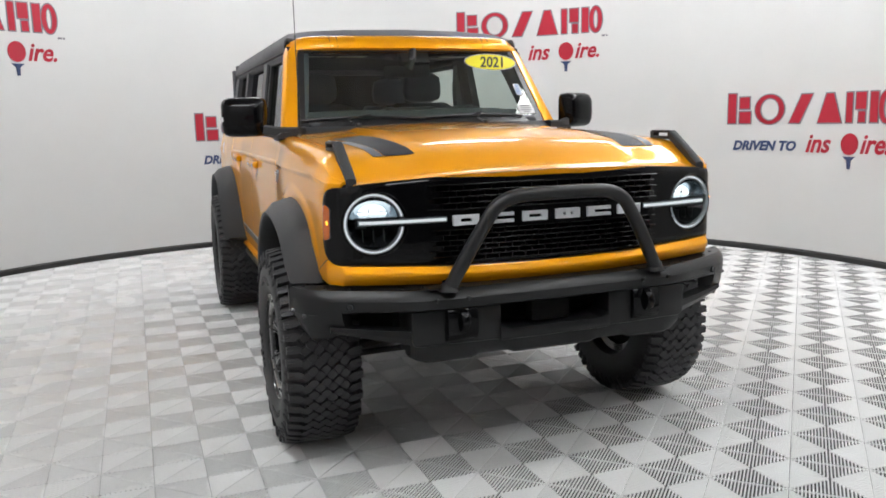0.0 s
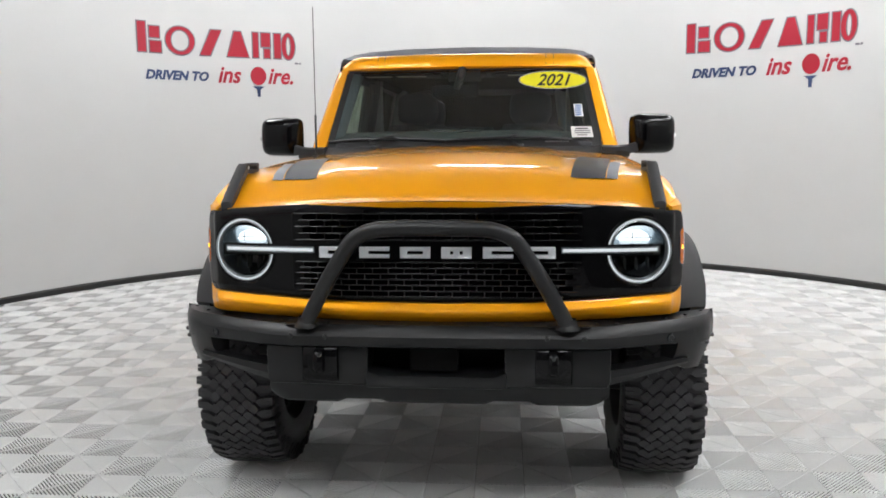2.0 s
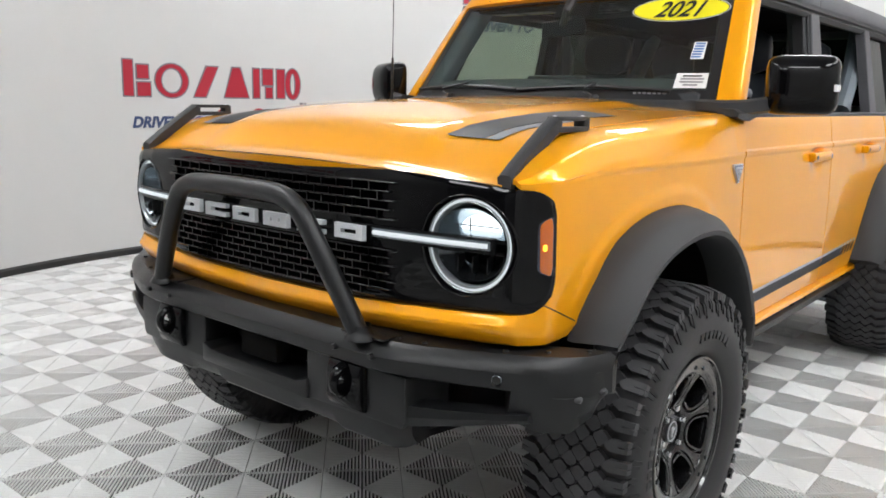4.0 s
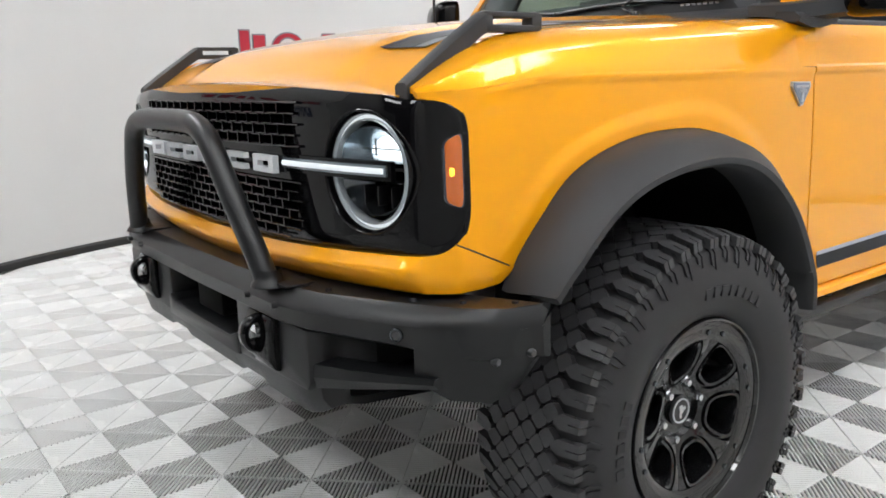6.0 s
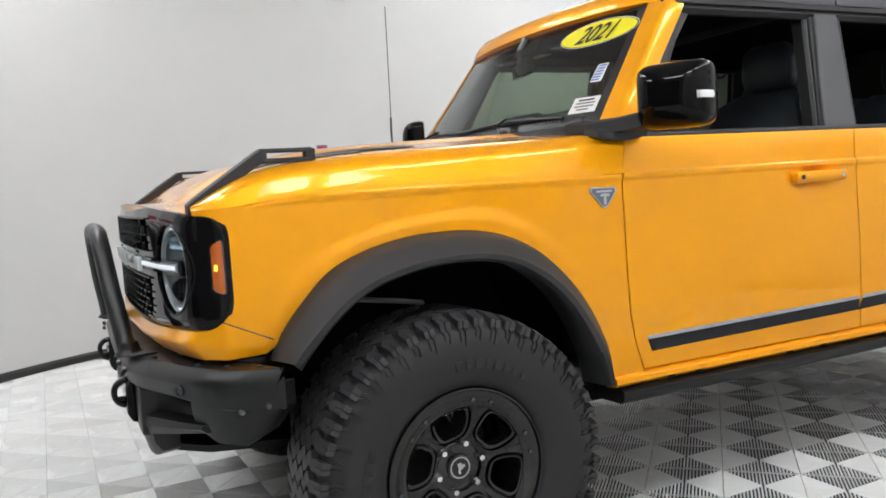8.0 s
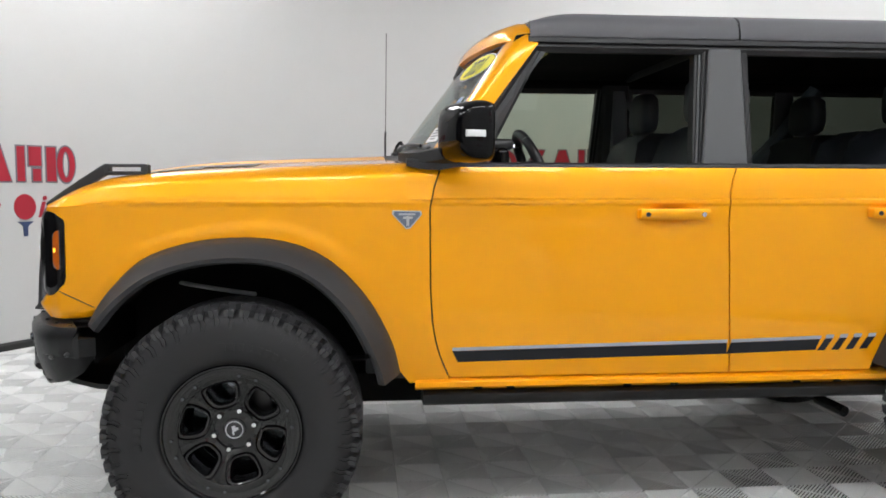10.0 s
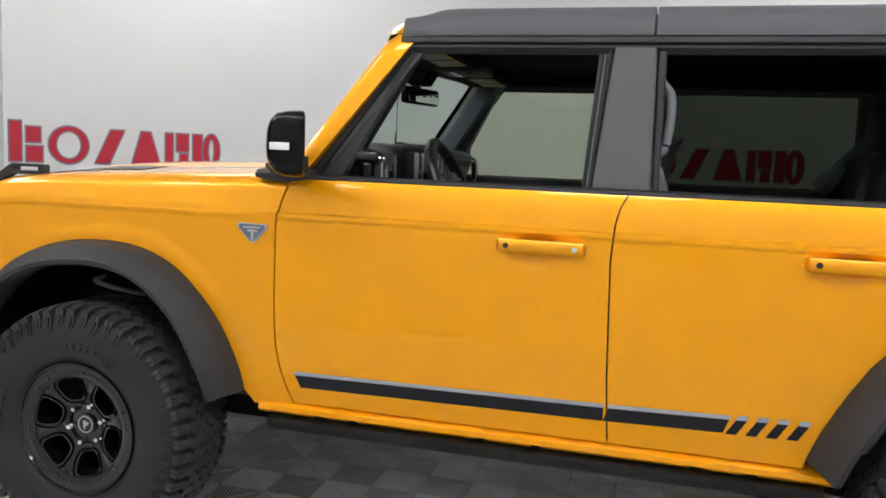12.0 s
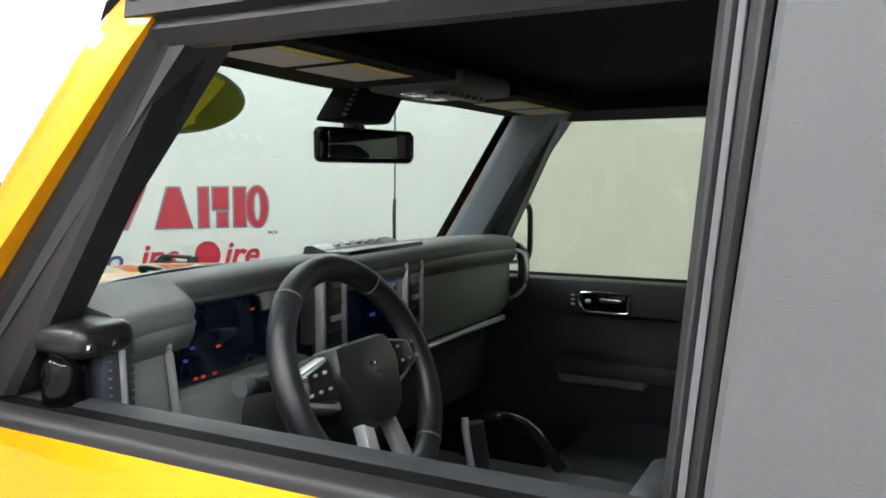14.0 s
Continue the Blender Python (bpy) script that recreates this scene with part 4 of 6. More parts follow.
def headlight(s):
    cx, cz = s * 0.700, 1.042
    cy = nose_y(0.70) + 0.017
    tilt = Matrix.Rotation(s * radians(9), 4, "Z")
    base = Matrix.Translation((cx, cy, cz)) @ tilt

    def place(bm):
        bmesh.ops.transform(bm, matrix=base, verts=bm.verts)
        return bm

    bucket = part("headlight", place(turned([(0.065, 0.1165), (-0.004, 0.1165), (-0.010, 0.1155), (-0.012, 0.1142), (-0.006, 0.1134), (0.004, 0.1130), (0.004, 0.099), (0.066, 0.092), (0.072, 0.0)], (0, 0, 0), "y", 48)), GLOSS, SUV, "round LED headlight with glowing ring")
    part("ring_light", place(turned([(0.004, 0.1112), (-0.0005, 0.1110), (-0.0020, 0.1076), (-0.0005, 0.1042), (0.004, 0.1040)], (0, 0, 0), "y", 56)), LAMPWHITE, bucket, "glowing white ring")
    part("ring_body", place(turned([(0.006, 0.1150), (-0.006, 0.1148), (-0.0090, 0.1134), (-0.0080, 0.1118), (-0.002, 0.1112), (0.004, 0.1112)], (0, 0, 0), "y", 56)), FROSTRING, bucket, "frosted body of the ring")
    part("ring_body", place(turned([(0.004, 0.1040), (-0.002, 0.1040), (-0.0080, 0.1034), (-0.0090, 0.1016), (-0.004, 0.0990), (0.014, 0.0978)], (0, 0, 0), "y", 56)), FROSTRING, bucket, "frosted body of the ring")
    part("ring_wall", place(turned([(0.010, 0.0984), (0.016, 0.0976), (0.020, 0.0960), (0.024, 0.094)], (0, 0, 0), "y", 48)), SILVERED, bucket, "silvered wall inside the ring")
    # collar round the pocket, lying on the panel
    rows = []
    for k in range(65):
        a = 2 * math.pi * k / 64
        row = []
        for r, dy in ((0.1235, 0.006), (0.1230, -0.0025), (0.1210, -0.0042), (0.1192, -0.0035), (0.1182, 0.003), (0.1175, 0.015), (0.1175, 0.10)):
            x = 0.700 + r * math.cos(a)
            row.append((s * x, nose_y(x) + dy, cz + r * math.sin(a)))
        rows.append(row)
    part("pocket_collar", loft(rows), GLOSS, bucket, sharp=60)
    # upper beam: a silvered half bowl with the lit lens deep in it
    n = 24

    def half_ring(w, h, z0, y, up=1):
        arc = [(w * math.cos(math.pi * k / n), y, z0 + up * h * math.sin(math.pi * k / n)) for k in range(n + 1)]
        return arc
    bowl = loft([half_ring(0.093, 0.070, 0.019, 0.002), half_ring(0.090, 0.067, 0.020, -0.002), half_ring(0.086, 0.062, 0.022, 0.006), half_ring(0.072, 0.050, 0.026, 0.034), half_ring(0.050, 0.034, 0.030, 0.064)], closed=True)
    beam = part("beam_unit", place(bowl), SILVERED, bucket, "silvered upper beam bowl")
    part("beam_lens", place(prism([(x, z) for x, y, z in half_ring(0.054, 0.037, 0.029, 0)], 0.047, 0.063, "y", 0.004)), LAMPBEAM, beam, "lit upper beam lens")
    part("lens_bar", place(box((0.0, 0.030, 0.042), (0.120, 0.006, 0.0025), 0.001, 1)), REFLECTOR, beam)
    part("lens_bar", place(box((-0.016, 0.026, 0.046), (0.0025, 0.006, 0.034), 0.001, 1)), REFLECTOR, beam)
    low = loft([half_ring(0.092, 0.070, -0.018, 0.002, -1), half_ring(0.089, 0.067, -0.019, -0.001, -1), half_ring(0.082, 0.060, -0.022, 0.008, -1), half_ring(0.050, 0.034, -0.028, 0.050, -1)], closed=True)
    lower = part("lower_reflector", place(low), REFLECTOR, bucket, "dark lower reflector", sharp=50)
    for q in (-0.04, 0.0, 0.04):
        part("reflector_fin", place(box((q, 0.026, -0.050), (0.003, 0.030, 0.040), 0.001, 1)), SATIN, lower)
    rows = []
    for x in np.linspace(0.436, 0.760, 16):
        y = nose_y(x) - 0.014
        rows.append([(s * x, y + 0.012, 1.042), (s * x, y, 1.0430), (s * x, y - 0.002, 1.048), (s * x, y, 1.0535), (s * x, y + 0.012, 1.0545)])
    part("light_bar", loft(rows, closed=True, caps=True), LAMPWHITE, bucket, "glowing white bar towards the grille", sharp=60)
    for z0, z1, m in ((1.0365, 1.0605, SILVERED), (1.028, 1.067, GLOSS)):
        rows = []
        k = 0.004 if m is GLOSS else 0.0
        for x in np.linspace(0.431 - k, 0.766 + 2 * k, 16):
            y = nose_y(x) - 0.010 + k
            rows.append([(s * x, y + 0.010, z0), (s * x, y, z0 + 0.001), (s * x, y, z1 - 0.001), (s * x, y + 0.010, z1)])
        part("bar_housing", loft(rows, closed=True, caps=True), m, bucket)
    # amber lamp on the corner
    def marker(y0, y1, grow, lift):
        rows = []
        for v in np.linspace(0, 1, 18):
            row = []
            for u in (0.0, 0.03, 0.10, 0.20, 0.32, 0.5, 0.68, 0.80, 0.90, 0.97, 1.0):
                y = y0 + (y1 - y0) * u
                zt, zb = 1.103 + 0.016 * u + grow, 0.990 - 0.012 * u - grow
                near = max(0.0, 1 - min(u, 1 - u) / 0.34)
                inset = 0.010 * (1 - math.sqrt(1 - near ** 2))
                zt -= inset
                zb += inset
                z = zb + (zt - zb) * v
                edge = 0.0025 * max(0.0, 1 - 8 * min(v, 1 - v)) ** 2
                row.append((s * (side_x(y, z) + lift - edge), y, z))
            rows.append(row)
        return shell(rows, (-s * 0.008, 0, 0))
    mk = part("side_marker", marker(-0.6135, -0.5875, 0.0, 0.0085), AMBER, SUV, "amber corner marker lamp")
    part("marker_rim", marker(-0.6165, -0.5835, 0.004, 0.0065), REFLECTOR, mk)
    part("bulb", box((s * (side_x(-0.603, 1.05) + 0.0055), -0.603, 1.047), (0.008, 0.012, 0.016), 0.003), AMBERLIT, mk, "lit amber bulb")


for s in (1, -1):
    headlight(s)


def trail_sight(s):
    bm = bmesh.new()
    x = 0.774
    path = [(-0.652, 1.205), (-0.60, 1.243), (-0.54, 1.284), (-0.50, 1.310), (-0.47, 1.330), (-0.455, 1.338)]
    rows = [[(s * (x - 0.018), y, z - 0.035), (s * (x - 0.020), y, z), (s * (x - 0.012), y, z + 0.006), (s * (x + 0.012), y, z + 0.006), (s * (x + 0.020), y, z), (s * (x + 0.018), y, z - 0.035)] for y, z in path]
    loft(rows, closed=True, caps=True, bm=bm)
    box((s * x, -0.385, 1.3385), (0.034, 0.145, 0.011), 0.003, bm=bm)
    box((s * x, -0.385, 1.3115), (0.036, 0.145, 0.014), 0.003, bm=bm)
    box((s * x, -0.318, 1.325), (0.034, 0.028, 0.034), 0.004, bm=bm)
    box((s * x, -0.449, 1.324), (0.034, 0.026, 0.034), 0.004, bm=bm)
    ob = part("tie_down", bm, PLASTIC, SUV, "black tie-down handle on the fender edge", sharp=40)
    for y in (-0.315, -0.448):
        part("screw", turned([(0.001, 0.0), (0.001, 0.005), (-0.003, 0.006)], (s * x, y, 1.345), "z", 10), CHROME, ob)


for s in (1, -1):
    trail_sight(s)


def badge(s):
    tri = [(0.549, 1.183), (0.652, 1.181), (0.655, 1.168), (0.612, 1.118), (0.597, 1.116), (0.546, 1.170)]
    c = (0.600, 1.155)
    def on(poly, k, lift):
        return [(s * (side_x(y, z) + lift), c[0] + (y - c[0]) * k, c[1] + (z - c[1]) * k) for y, z in poly]
    bm = bmesh.new()
    a, b = [bm.verts.new(p) for p in on(tri, 1.0, -0.002)], [bm.verts.new(p) for p in on(tri, 0.98, 0.006)]
    bm.faces.new(b)
    for i in range(6):
        bm.faces.new((a[i], a[(i + 1) % 6], b[(i + 1) % 6], b[i]))
    ob = part("fender_badge", bm, NICKEL, SUV, "blue-grey three-cornered shield badge with silver rim")
    bm = bmesh.new()
    a, b = [bm.verts.new(p) for p in on(tri, 0.87, 0.005)], [bm.verts.new(p) for p in on(tri, 0.86, 0.0075)]
    bm.faces.new(b)
    for i in range(6):
        bm.faces.new((a[i], a[(i + 1) % 6], b[(i + 1) % 6], b[i]))
    part("enamel", bm, BADGEBLUE, ob)
    x = side_x(0.6, 1.15)
    bm = bmesh.new()
    box((s * (x + 0.008), 0.600, 1.169), (0.003, 0.060, 0.006), bm=bm)
    box((s * (x + 0.008), 0.603, 1.145), (0.003, 0.010, 0.036), bm=bm)
    box((s * (x + 0.008), 0.603, 1.157), (0.003, 0.034, 0.008), bm=bm)
    part("emblem", bm, NICKEL, ob)


for s in (1, -1):
    badge(s)


# ---- bumper and bull bar ----
def front_bumper():
    def plan(x):
        return soft([0, 0.50, 0.60, 0.80, 0.90, 0.965, 1.0], [-0.818, -0.812, -0.795, -0.715, -0.660, -0.600, -0.500], abs(x), 0.016)
    rows = []
    xs = np.concatenate([-np.array([1.002, 0.99, 0.965, 0.94, 0.90]), np.linspace(-0.85, 0.85, 35), np.array([0.90, 0.94, 0.965, 0.99, 1.002])])
    for x in xs:
        a = abs(x)
        y = plan(x)
        back = max(y + 0.115, -0.70) if a < 0.85 else max(-0.56 + (a - 0.85) * 0.45, y + 0.02)
        z1 = lerp([0, 0.5, 0.8, 1.0], [0.792, 0.792, 0.797, 0.798], a)
        z0 = lerp([0, 0.58, 0.83, 0.90, 1.0], [0.716, 0.716, 0.716, 0.70, 0.70], a)
        rows.append([(x, back, z1 + 0.004), (x, y + 0.034, z1), (x, y + 0.010, z1 - 0.018), (x, y, z1 - 0.036), (x, y + 0.004, z0 + 0.006), (x, y + 0.012, z0), (x, back, z0)])
    bumper = part("front_bumper", loft(rows, closed=True, caps=True), STEEL, SUV, "black steel off-road front bumper with bull bar", sharp=28)
    # end plates hanging from the wings
    for s in (1, -1):
        pts = [(0.840, -0.690), (0.905, -0.655), (0.958, -0.596), (0.985, -0.545), (1.000, -0.500)]
        rows = []
        for (x, y), zb in zip(pts, (0.640, 0.612, 0.606, 0.640, 0.700)):
            rows.append([(s * x, y, 0.76), (s * x, y, 0.715), (s * (x - 0.006), y + 0.004, (0.715 + zb) / 2), (s * (x - 0.022), y + 0.016, zb), (s * (x - 0.05), y + 0.05, zb), (s * (x - 0.05), y + 0.05, 0.76)])
        part("end_plate", loft(rows, closed=True, caps=True), STEEL, bumper, sharp=30)
        rows = []
        for x, y, z, h in ((0.585, -0.775, 0.640, 0.056), (0.70, -0.738, 0.648, 0.042), (0.80, -0.700, 0.656, 0.030), (0.88, -0.664, 0.662, 0.022)):
            rows.append([(s * x, y, z - h), (s * x, y - 0.012, z - h * 0.5), (s * x, y - 0.008, z), (s * x, y + 0.05, z + 0.004), (s * x, y + 0.05, z - h)])
        part("lower_arm", loft(rows, closed=True, caps=True), STEEL, bumper, sharp=30)
        # corner screws, sensor
        for x, y, z, r in ((0.950, -0.583, 0.700, 0.007), (0.981, -0.522, 0.712, 0.007)):
            part("bolt", turned([(-s * 0.012, 0.0085), (s * 0.002, 0.0085), (s * 0.006, 0.006), (s * 0.007, 0.0)], (s * (x + 0.013), y - 0.006, z), "x", 12), BOLTSTEEL, bumper, "steel bolt head")
        for x, y in ((0.88, -0.60), (0.95, -0.53), (0.80, -0.66), (0.62, -0.745), (0.55, -0.76)):
            part("bolt", turned([(0.006, 0.0), (0.006, 0.006), (0.0, 0.008)], (s * x, y, 0.798), "z", 8), STEEL, bumper)
        face = Matrix.Translation((s * 0.812, -0.7095, 0.742)) @ Matrix.Rotation(s * radians(28), 4, "Z")
        eye = turned([(-0.003, 0.0), (-0.003, 0.009), (-0.001, 0.0105)], (0, 0, 0), "y", 20)
        rim = turned([(0.004, 0.0100), (-0.004, 0.0105), (-0.005, 0.0125), (-0.003, 0.0140), (0.006, 0.0145)], (0, 0, 0), "y", 20)
        for bm in (eye, rim):
            bmesh.ops.transform(bm, matrix=face, verts=bm.verts)
        part("parking_sensor", eye, SATIN, bumper, "small parking sensor")
        part("sensor_ring", rim, REFLECTOR, bumper)
        for x in (0.383, 0.507):
            part("bolt", turned([(-0.008, 0.0), (-0.008, 0.007), (0.004, 0.009)], (s * x, -0.822 + 0.02 * (x > 0.5) * 0.3, 0.757), "y", 8), SATIN, bumper)
    # centre box with opening
    bm = bmesh.new()
    prism([(-0.60, 0.716), (-0.60, 0.600), (-0.588, 0.580), (-0.238, 0.574), (-0.238, 0.716)], -0.792, -0.62, "y", 0.008, bm=bm)
    prism([(0.60, 0.716), (0.60, 0.600), (0.588, 0.580), (0.238, 0.574), (0.238, 0.716)], -0.792, -0.62, "y", 0.008, bm=bm)
    prism([(-0.245, 0.632), (-0.20, 0.614), (0.20, 0.614), (0.245, 0.632), (0.245, 0.570), (-0.245, 0.570)], -0.800, -0.64, "y", 0.008, bm=bm)
    part("centre_section", bm, STEEL, bumper, sharp=28)
    # dark sheet that gives the bumper opening its shade
    part("opening", box((0, -0.66, 0.67), (0.48, 0.02, 0.11)), DARKVOID, bumper)
    part("radar_cover", box((-0.01, -0.735, 0.664), (0.17, 0.06, 0.085), 0.008), DARKVOID, bumper)
    for s in (1, -1):
        part("hook_recess", box((s * 0.408, -0.795, 0.655), (0.125, 0.012, 0.125), 0.004), DARKVOID, bumper)
        # a forged loop with a cross web and a bright pin
        loop = [(-0.790, 0.636), (-0.816, 0.634), (-0.836, 0.644), (-0.846, 0.664), (-0.844, 0.686), (-0.830, 0.702), (-0.808, 0.708), (-0.790, 0.706)]
        bm = bmesh.new()
        path = [Vector((0, y, z)) for y, z in dense(loop, 3)]
        rows = []
        for p in path:
            out = Vector((0, p.y + 0.806, p.z - 0.670)).normalized()
            rows.append([p + out * o + Vector((s * 0.404 + x, 0, 0)) for x, o in ((-0.016, 0.003), (-0.010, 0.008), (0.010, 0.008), (0.016, 0.003), (0.016, -0.005), (0.010, -0.009), (-0.010, -0.009), (-0.016, -0.005))])
        loft(rows, closed=True, caps=True, bm=bm)
        box((s * 0.404, -0.816, 0.652), (0.026, 0.050, 0.012), 0.003, bm=bm)
        hook = part("tow_hook", bm, GLOSS, bumper, "black steel recovery hook", sharp=40)
        part("hook_pin", tube([(s * 0.404 - 0.013, -0.814, 0.680), (s * 0.404 + 0.013, -0.814, 0.680)], 0.0105, 12), CHROME, hook)
        part("hook_plate", prism([(-0.772, 0.716), (-0.806, 0.716), (-0.816, 0.690), (-0.818, 0.618), (-0.804, 0.592), (-0.772, 0.592)], s * 0.404 - 0.062, s * 0.404 + 0.062, "x", 0.006), GLOSS, bumper, "gloss black block behind the hook")
    # skid plate sloping back
    rows = [[(x, y, z) for x in (-0.50, -0.3, 0, 0.3, 0.50)] for y, z in ((-0.776, 0.590), (-0.750, 0.545), (-0.695, 0.498), (-0.60, 0.472), (-0.30, 0.44))]
    part("skid_plate", shell(rows, (0, 0.0, 0.02)), STEEL, bumper, sharp=30)
    # moulded lip under the centre section, its lower edge stepped
    rows = []
    for x in np.linspace(-0.600, 0.600, 40):
        a = abs(x)
        drop = 0.506 + 0.012 * (0.17 < a < 0.33) + 0.026 * max(0.0, (a - 0.52) / 0.08) ** 2
        y = -0.786 + 0.02 * max(0.0, (a - 0.50) / 0.10) ** 2
        rows.append([(x, y, 0.592), (x, y + 0.004, 0.560), (x, y + 0.016, drop + 0.010), (x, y + 0.026, drop), (x, y + 0.07, drop + 0.004), (x, y + 0.07, 0.60)])
    part("bumper_lip", loft(rows, closed=True, caps=True), STEEL, bumper, "black plastic lip under the bumper", sharp=28)
    # bull bar
    pts = [(-0.452, -0.802, 0.79), (-0.435, -0.806, 0.83), (-0.36, -0.825, 0.965), (-0.29, -0.836, 1.075), (-0.255, -0.839, 1.108), (-0.21, -0.840, 1.127), (-0.15, -0.840, 1.134), (0, -0.840, 1.136)]
    full = pts + [(-x, y, z) for x, y, z in reversed(pts[:-1])]
    part("bull_bar", tube(smooth_path(full, 5), 0.0265, 18), BARSTEEL, bumper, "black tubular bull bar", sharp=60)
    for s in (1, -1):
        part("bar_foot", turned([(0.0, 0.042), (0.006, 0.040), (0.014, 0.033), (0.024, 0.029), (0.036, 0.0268)], (s * 0.452, -0.797, 0.788), "z", 20), STEEL, bumper)
        part("foot_plate", box((s * 0.455, -0.762, 0.7955), (0.15, 0.07, 0.006), 0.002), STEEL, bumper)
    return bumper


front_bumper()


# ---- wheels ----
def wheel(name, cx, cy, s, spin):
    """A wheel centred on the axle; outer face towards +x before mirroring."""
    R = 0.440
    # carcass
    prof = [(-0.10, 0.235), (-0.145, 0.25), (-0.163, 0.31), (-0.160, 0.36), (-0.150, 0.395), (-0.135, 0.414), (-0.10, 0.422), (0.0, 0.424),
            (0.10, 0.422), (0.135, 0.414), (0.150, 0.395), (0.160, 0.36), (0.163, 0.31), (0.150, 0.262), (0.142, 0.246), (0.128, 0.236), (0.10, 0.232)]
    holder = new(name)
    holder.parent = SUV
    tyre = part("tyre", turned(prof, (0, 0, 0), "x", 72), RUBBER, holder, "black all-terrain tyre with deep blocks", sharp=50)
    # tread blocks, cut by fine slots
    bm = bmesh.new()
    N = 52

    def block(poly, a, r0, r1, taper=0.93):
        c = (sum(p[0] for p in poly) / len(poly), sum(p[1] for p in poly) / len(poly))
        lo, hi = [], []
        for x, t in poly:
            an = a + t / R
            lo.append(bm.verts.new((x, math.cos(an) * r0, math.sin(an) * r0)))
            xx, tt = c[0] + (x - c[0]) * taper, c[1] + (t - c[1]) * taper
            drop = 0.012 * max(0.0, (abs(xx) - 0.085) / 0.065) ** 2
            an = a + tt / R
            hi.append(bm.verts.new((xx, math.cos(an) * (r1 - drop), math.sin(an) * (r1 - drop))))
        bm.faces.new(hi)
        for i in range(len(poly)):
            bm.faces.new((lo[i], lo[(i + 1) % len(poly)], hi[(i + 1) % len(poly)], hi[i]))

    pitch = 2 * math.pi * R / N
    for k in range(N):
        for sg in (1, -1):
            # heavy shoulder lug with a notched inner end and a slot at its outer end
            a = 2 * math.pi * (k + (0.0 if sg > 0 else 0.42)) / N
            e = 0.152 + 0.006 * (k % 2)
            block([(sg * 0.090, -0.005), (sg * 0.106, -0.0175), (sg * e, -0.0175), (sg * e, -0.0014), (sg * 0.128, -0.001), (sg * 0.128, 0.001), (sg * e, 0.0014), (sg * e, 0.015), (sg * 0.108, 0.0155), (sg * 0.090, 0.005)], a, 0.406, 0.4415, 0.96)
        # lozenge blocks of the crown in staggered columns, parted by slanting grooves
        for col in range(-3, 4):
            x = col * 0.0262
            a = 2 * math.pi * (k + 0.5 * (col % 2) + 0.25) / N
            hw, hh = 0.0222, pitch / 2 - 0.0052
            lean = 0.003 if col % 2 else -0.003
            block([(x - hw, -0.004), (x - 0.003, -hh + lean), (x + 0.004, -hh + lean), (x + hw, -0.003), (x + hw, 0.004), (x + 0.003, hh + lean), (x - 0.004, hh + lean), (x - hw, 0.003)], a, 0.408, 0.441, 0.95)
    tagged(part("tread", bm, LITTREAD, tyre, sharp=20), kind="stuff")
    # stepped lugs running down the sidewall
    bm = bmesh.new()
    for k in range(N):
        for sg in (1, -1):
            a = 2 * math.pi * (k + (0.0 if sg > 0 else 0.5)) / N
            deep = 0.362 if k % 2 else 0.374
            for poly in ([(-0.019, 0.426), (-0.014, 0.404), (-0.021, 0.392), (-0.013, deep), (-0.004, deep - 0.004), (-0.010, 0.394), (-0.004, 0.406), (-0.004, 0.427)],
                         [(0.000, 0.427), (0.002, 0.404), (-0.004, 0.394), (0.002, deep + 0.004), (0.010, deep + 0.008), (0.007, 0.396), (0.015, 0.410), (0.015, 0.426)]):
                lo, hi = [], []
                for t, r in poly:
                    x = lerp([0.34, 0.36, 0.395, 0.43], [0.161, 0.160, 0.150, 0.134], r)
                    an = a + t / R
                    lo.append(bm.verts.new((sg * (x - 0.006), math.cos(an) * r, math.sin(an) * r)))
                    hi.append(bm.verts.new((sg * (x + 0.0048), math.cos(an) * r, math.sin(an) * r)))
                bm.faces.new(hi)
                for i in range(len(poly)):
                    bm.faces.new((lo[i], lo[(i + 1) % len(poly)], hi[(i + 1) % len(poly)], hi[i]))
    tagged(part("sidewall_lug", bm, RUBBER, tyre, sharp=20), kind="stuff")
    # raised marks on the sidewall in the size of its writing
    bm = bmesh.new()
    for a0, n in ((80, 8), (262, 8), (172, 6)):
        for i in range(n):
            an = radians(a0 - i * 5.6)
            w = (0.020, 0.017, 0.019, 0.015)[i % 4]
            poly = [(-w / 2, 0.294), (w / 2, 0.294), (w / 2, 0.318), (-w / 2, 0.318)]
            vs = []
            for lift in (0.150, 0.1645):
                vs.append([bm.verts.new((lift if lift < 0.16 else 0.1645, math.cos(an + t / 0.3) * r, math.sin(an + t / 0.3) * r)) for t, r in poly])
            bm.faces.new(vs[1])
            for j in range(4):
                bm.faces.new((vs[0][j], vs[0][(j + 1) % 4], vs[1][(j + 1) % 4], vs[1][j]))
    tagged(part("sidewall_mark", bm, RUBBER, tyre), kind="stuff")
    # rim with a broad flat outer ring
    rim = part("rim", turned([(0.10, 0.232), (0.136, 0.240), (0.144, 0.236), (0.144, 0.231), (0.136, 0.227), (0.134, 0.205), (0.131, 0.190), (0.126, 0.182), (0.118, 0.179), (0.05, 0.184), (-0.02, 0.188), (-0.09, 0.20), (-0.10, 0.235)], (0, 0, 0), "x", 64), RIMBLACK, holder, "gloss black alloy rim", sharp=28)
    part("brake_disc", turned([(-0.03, 0.0), (-0.03, 0.165), (-0.045, 0.168), (-0.045, 0.0)], (0, 0, 0), "x", 40), REFLECTOR, rim)
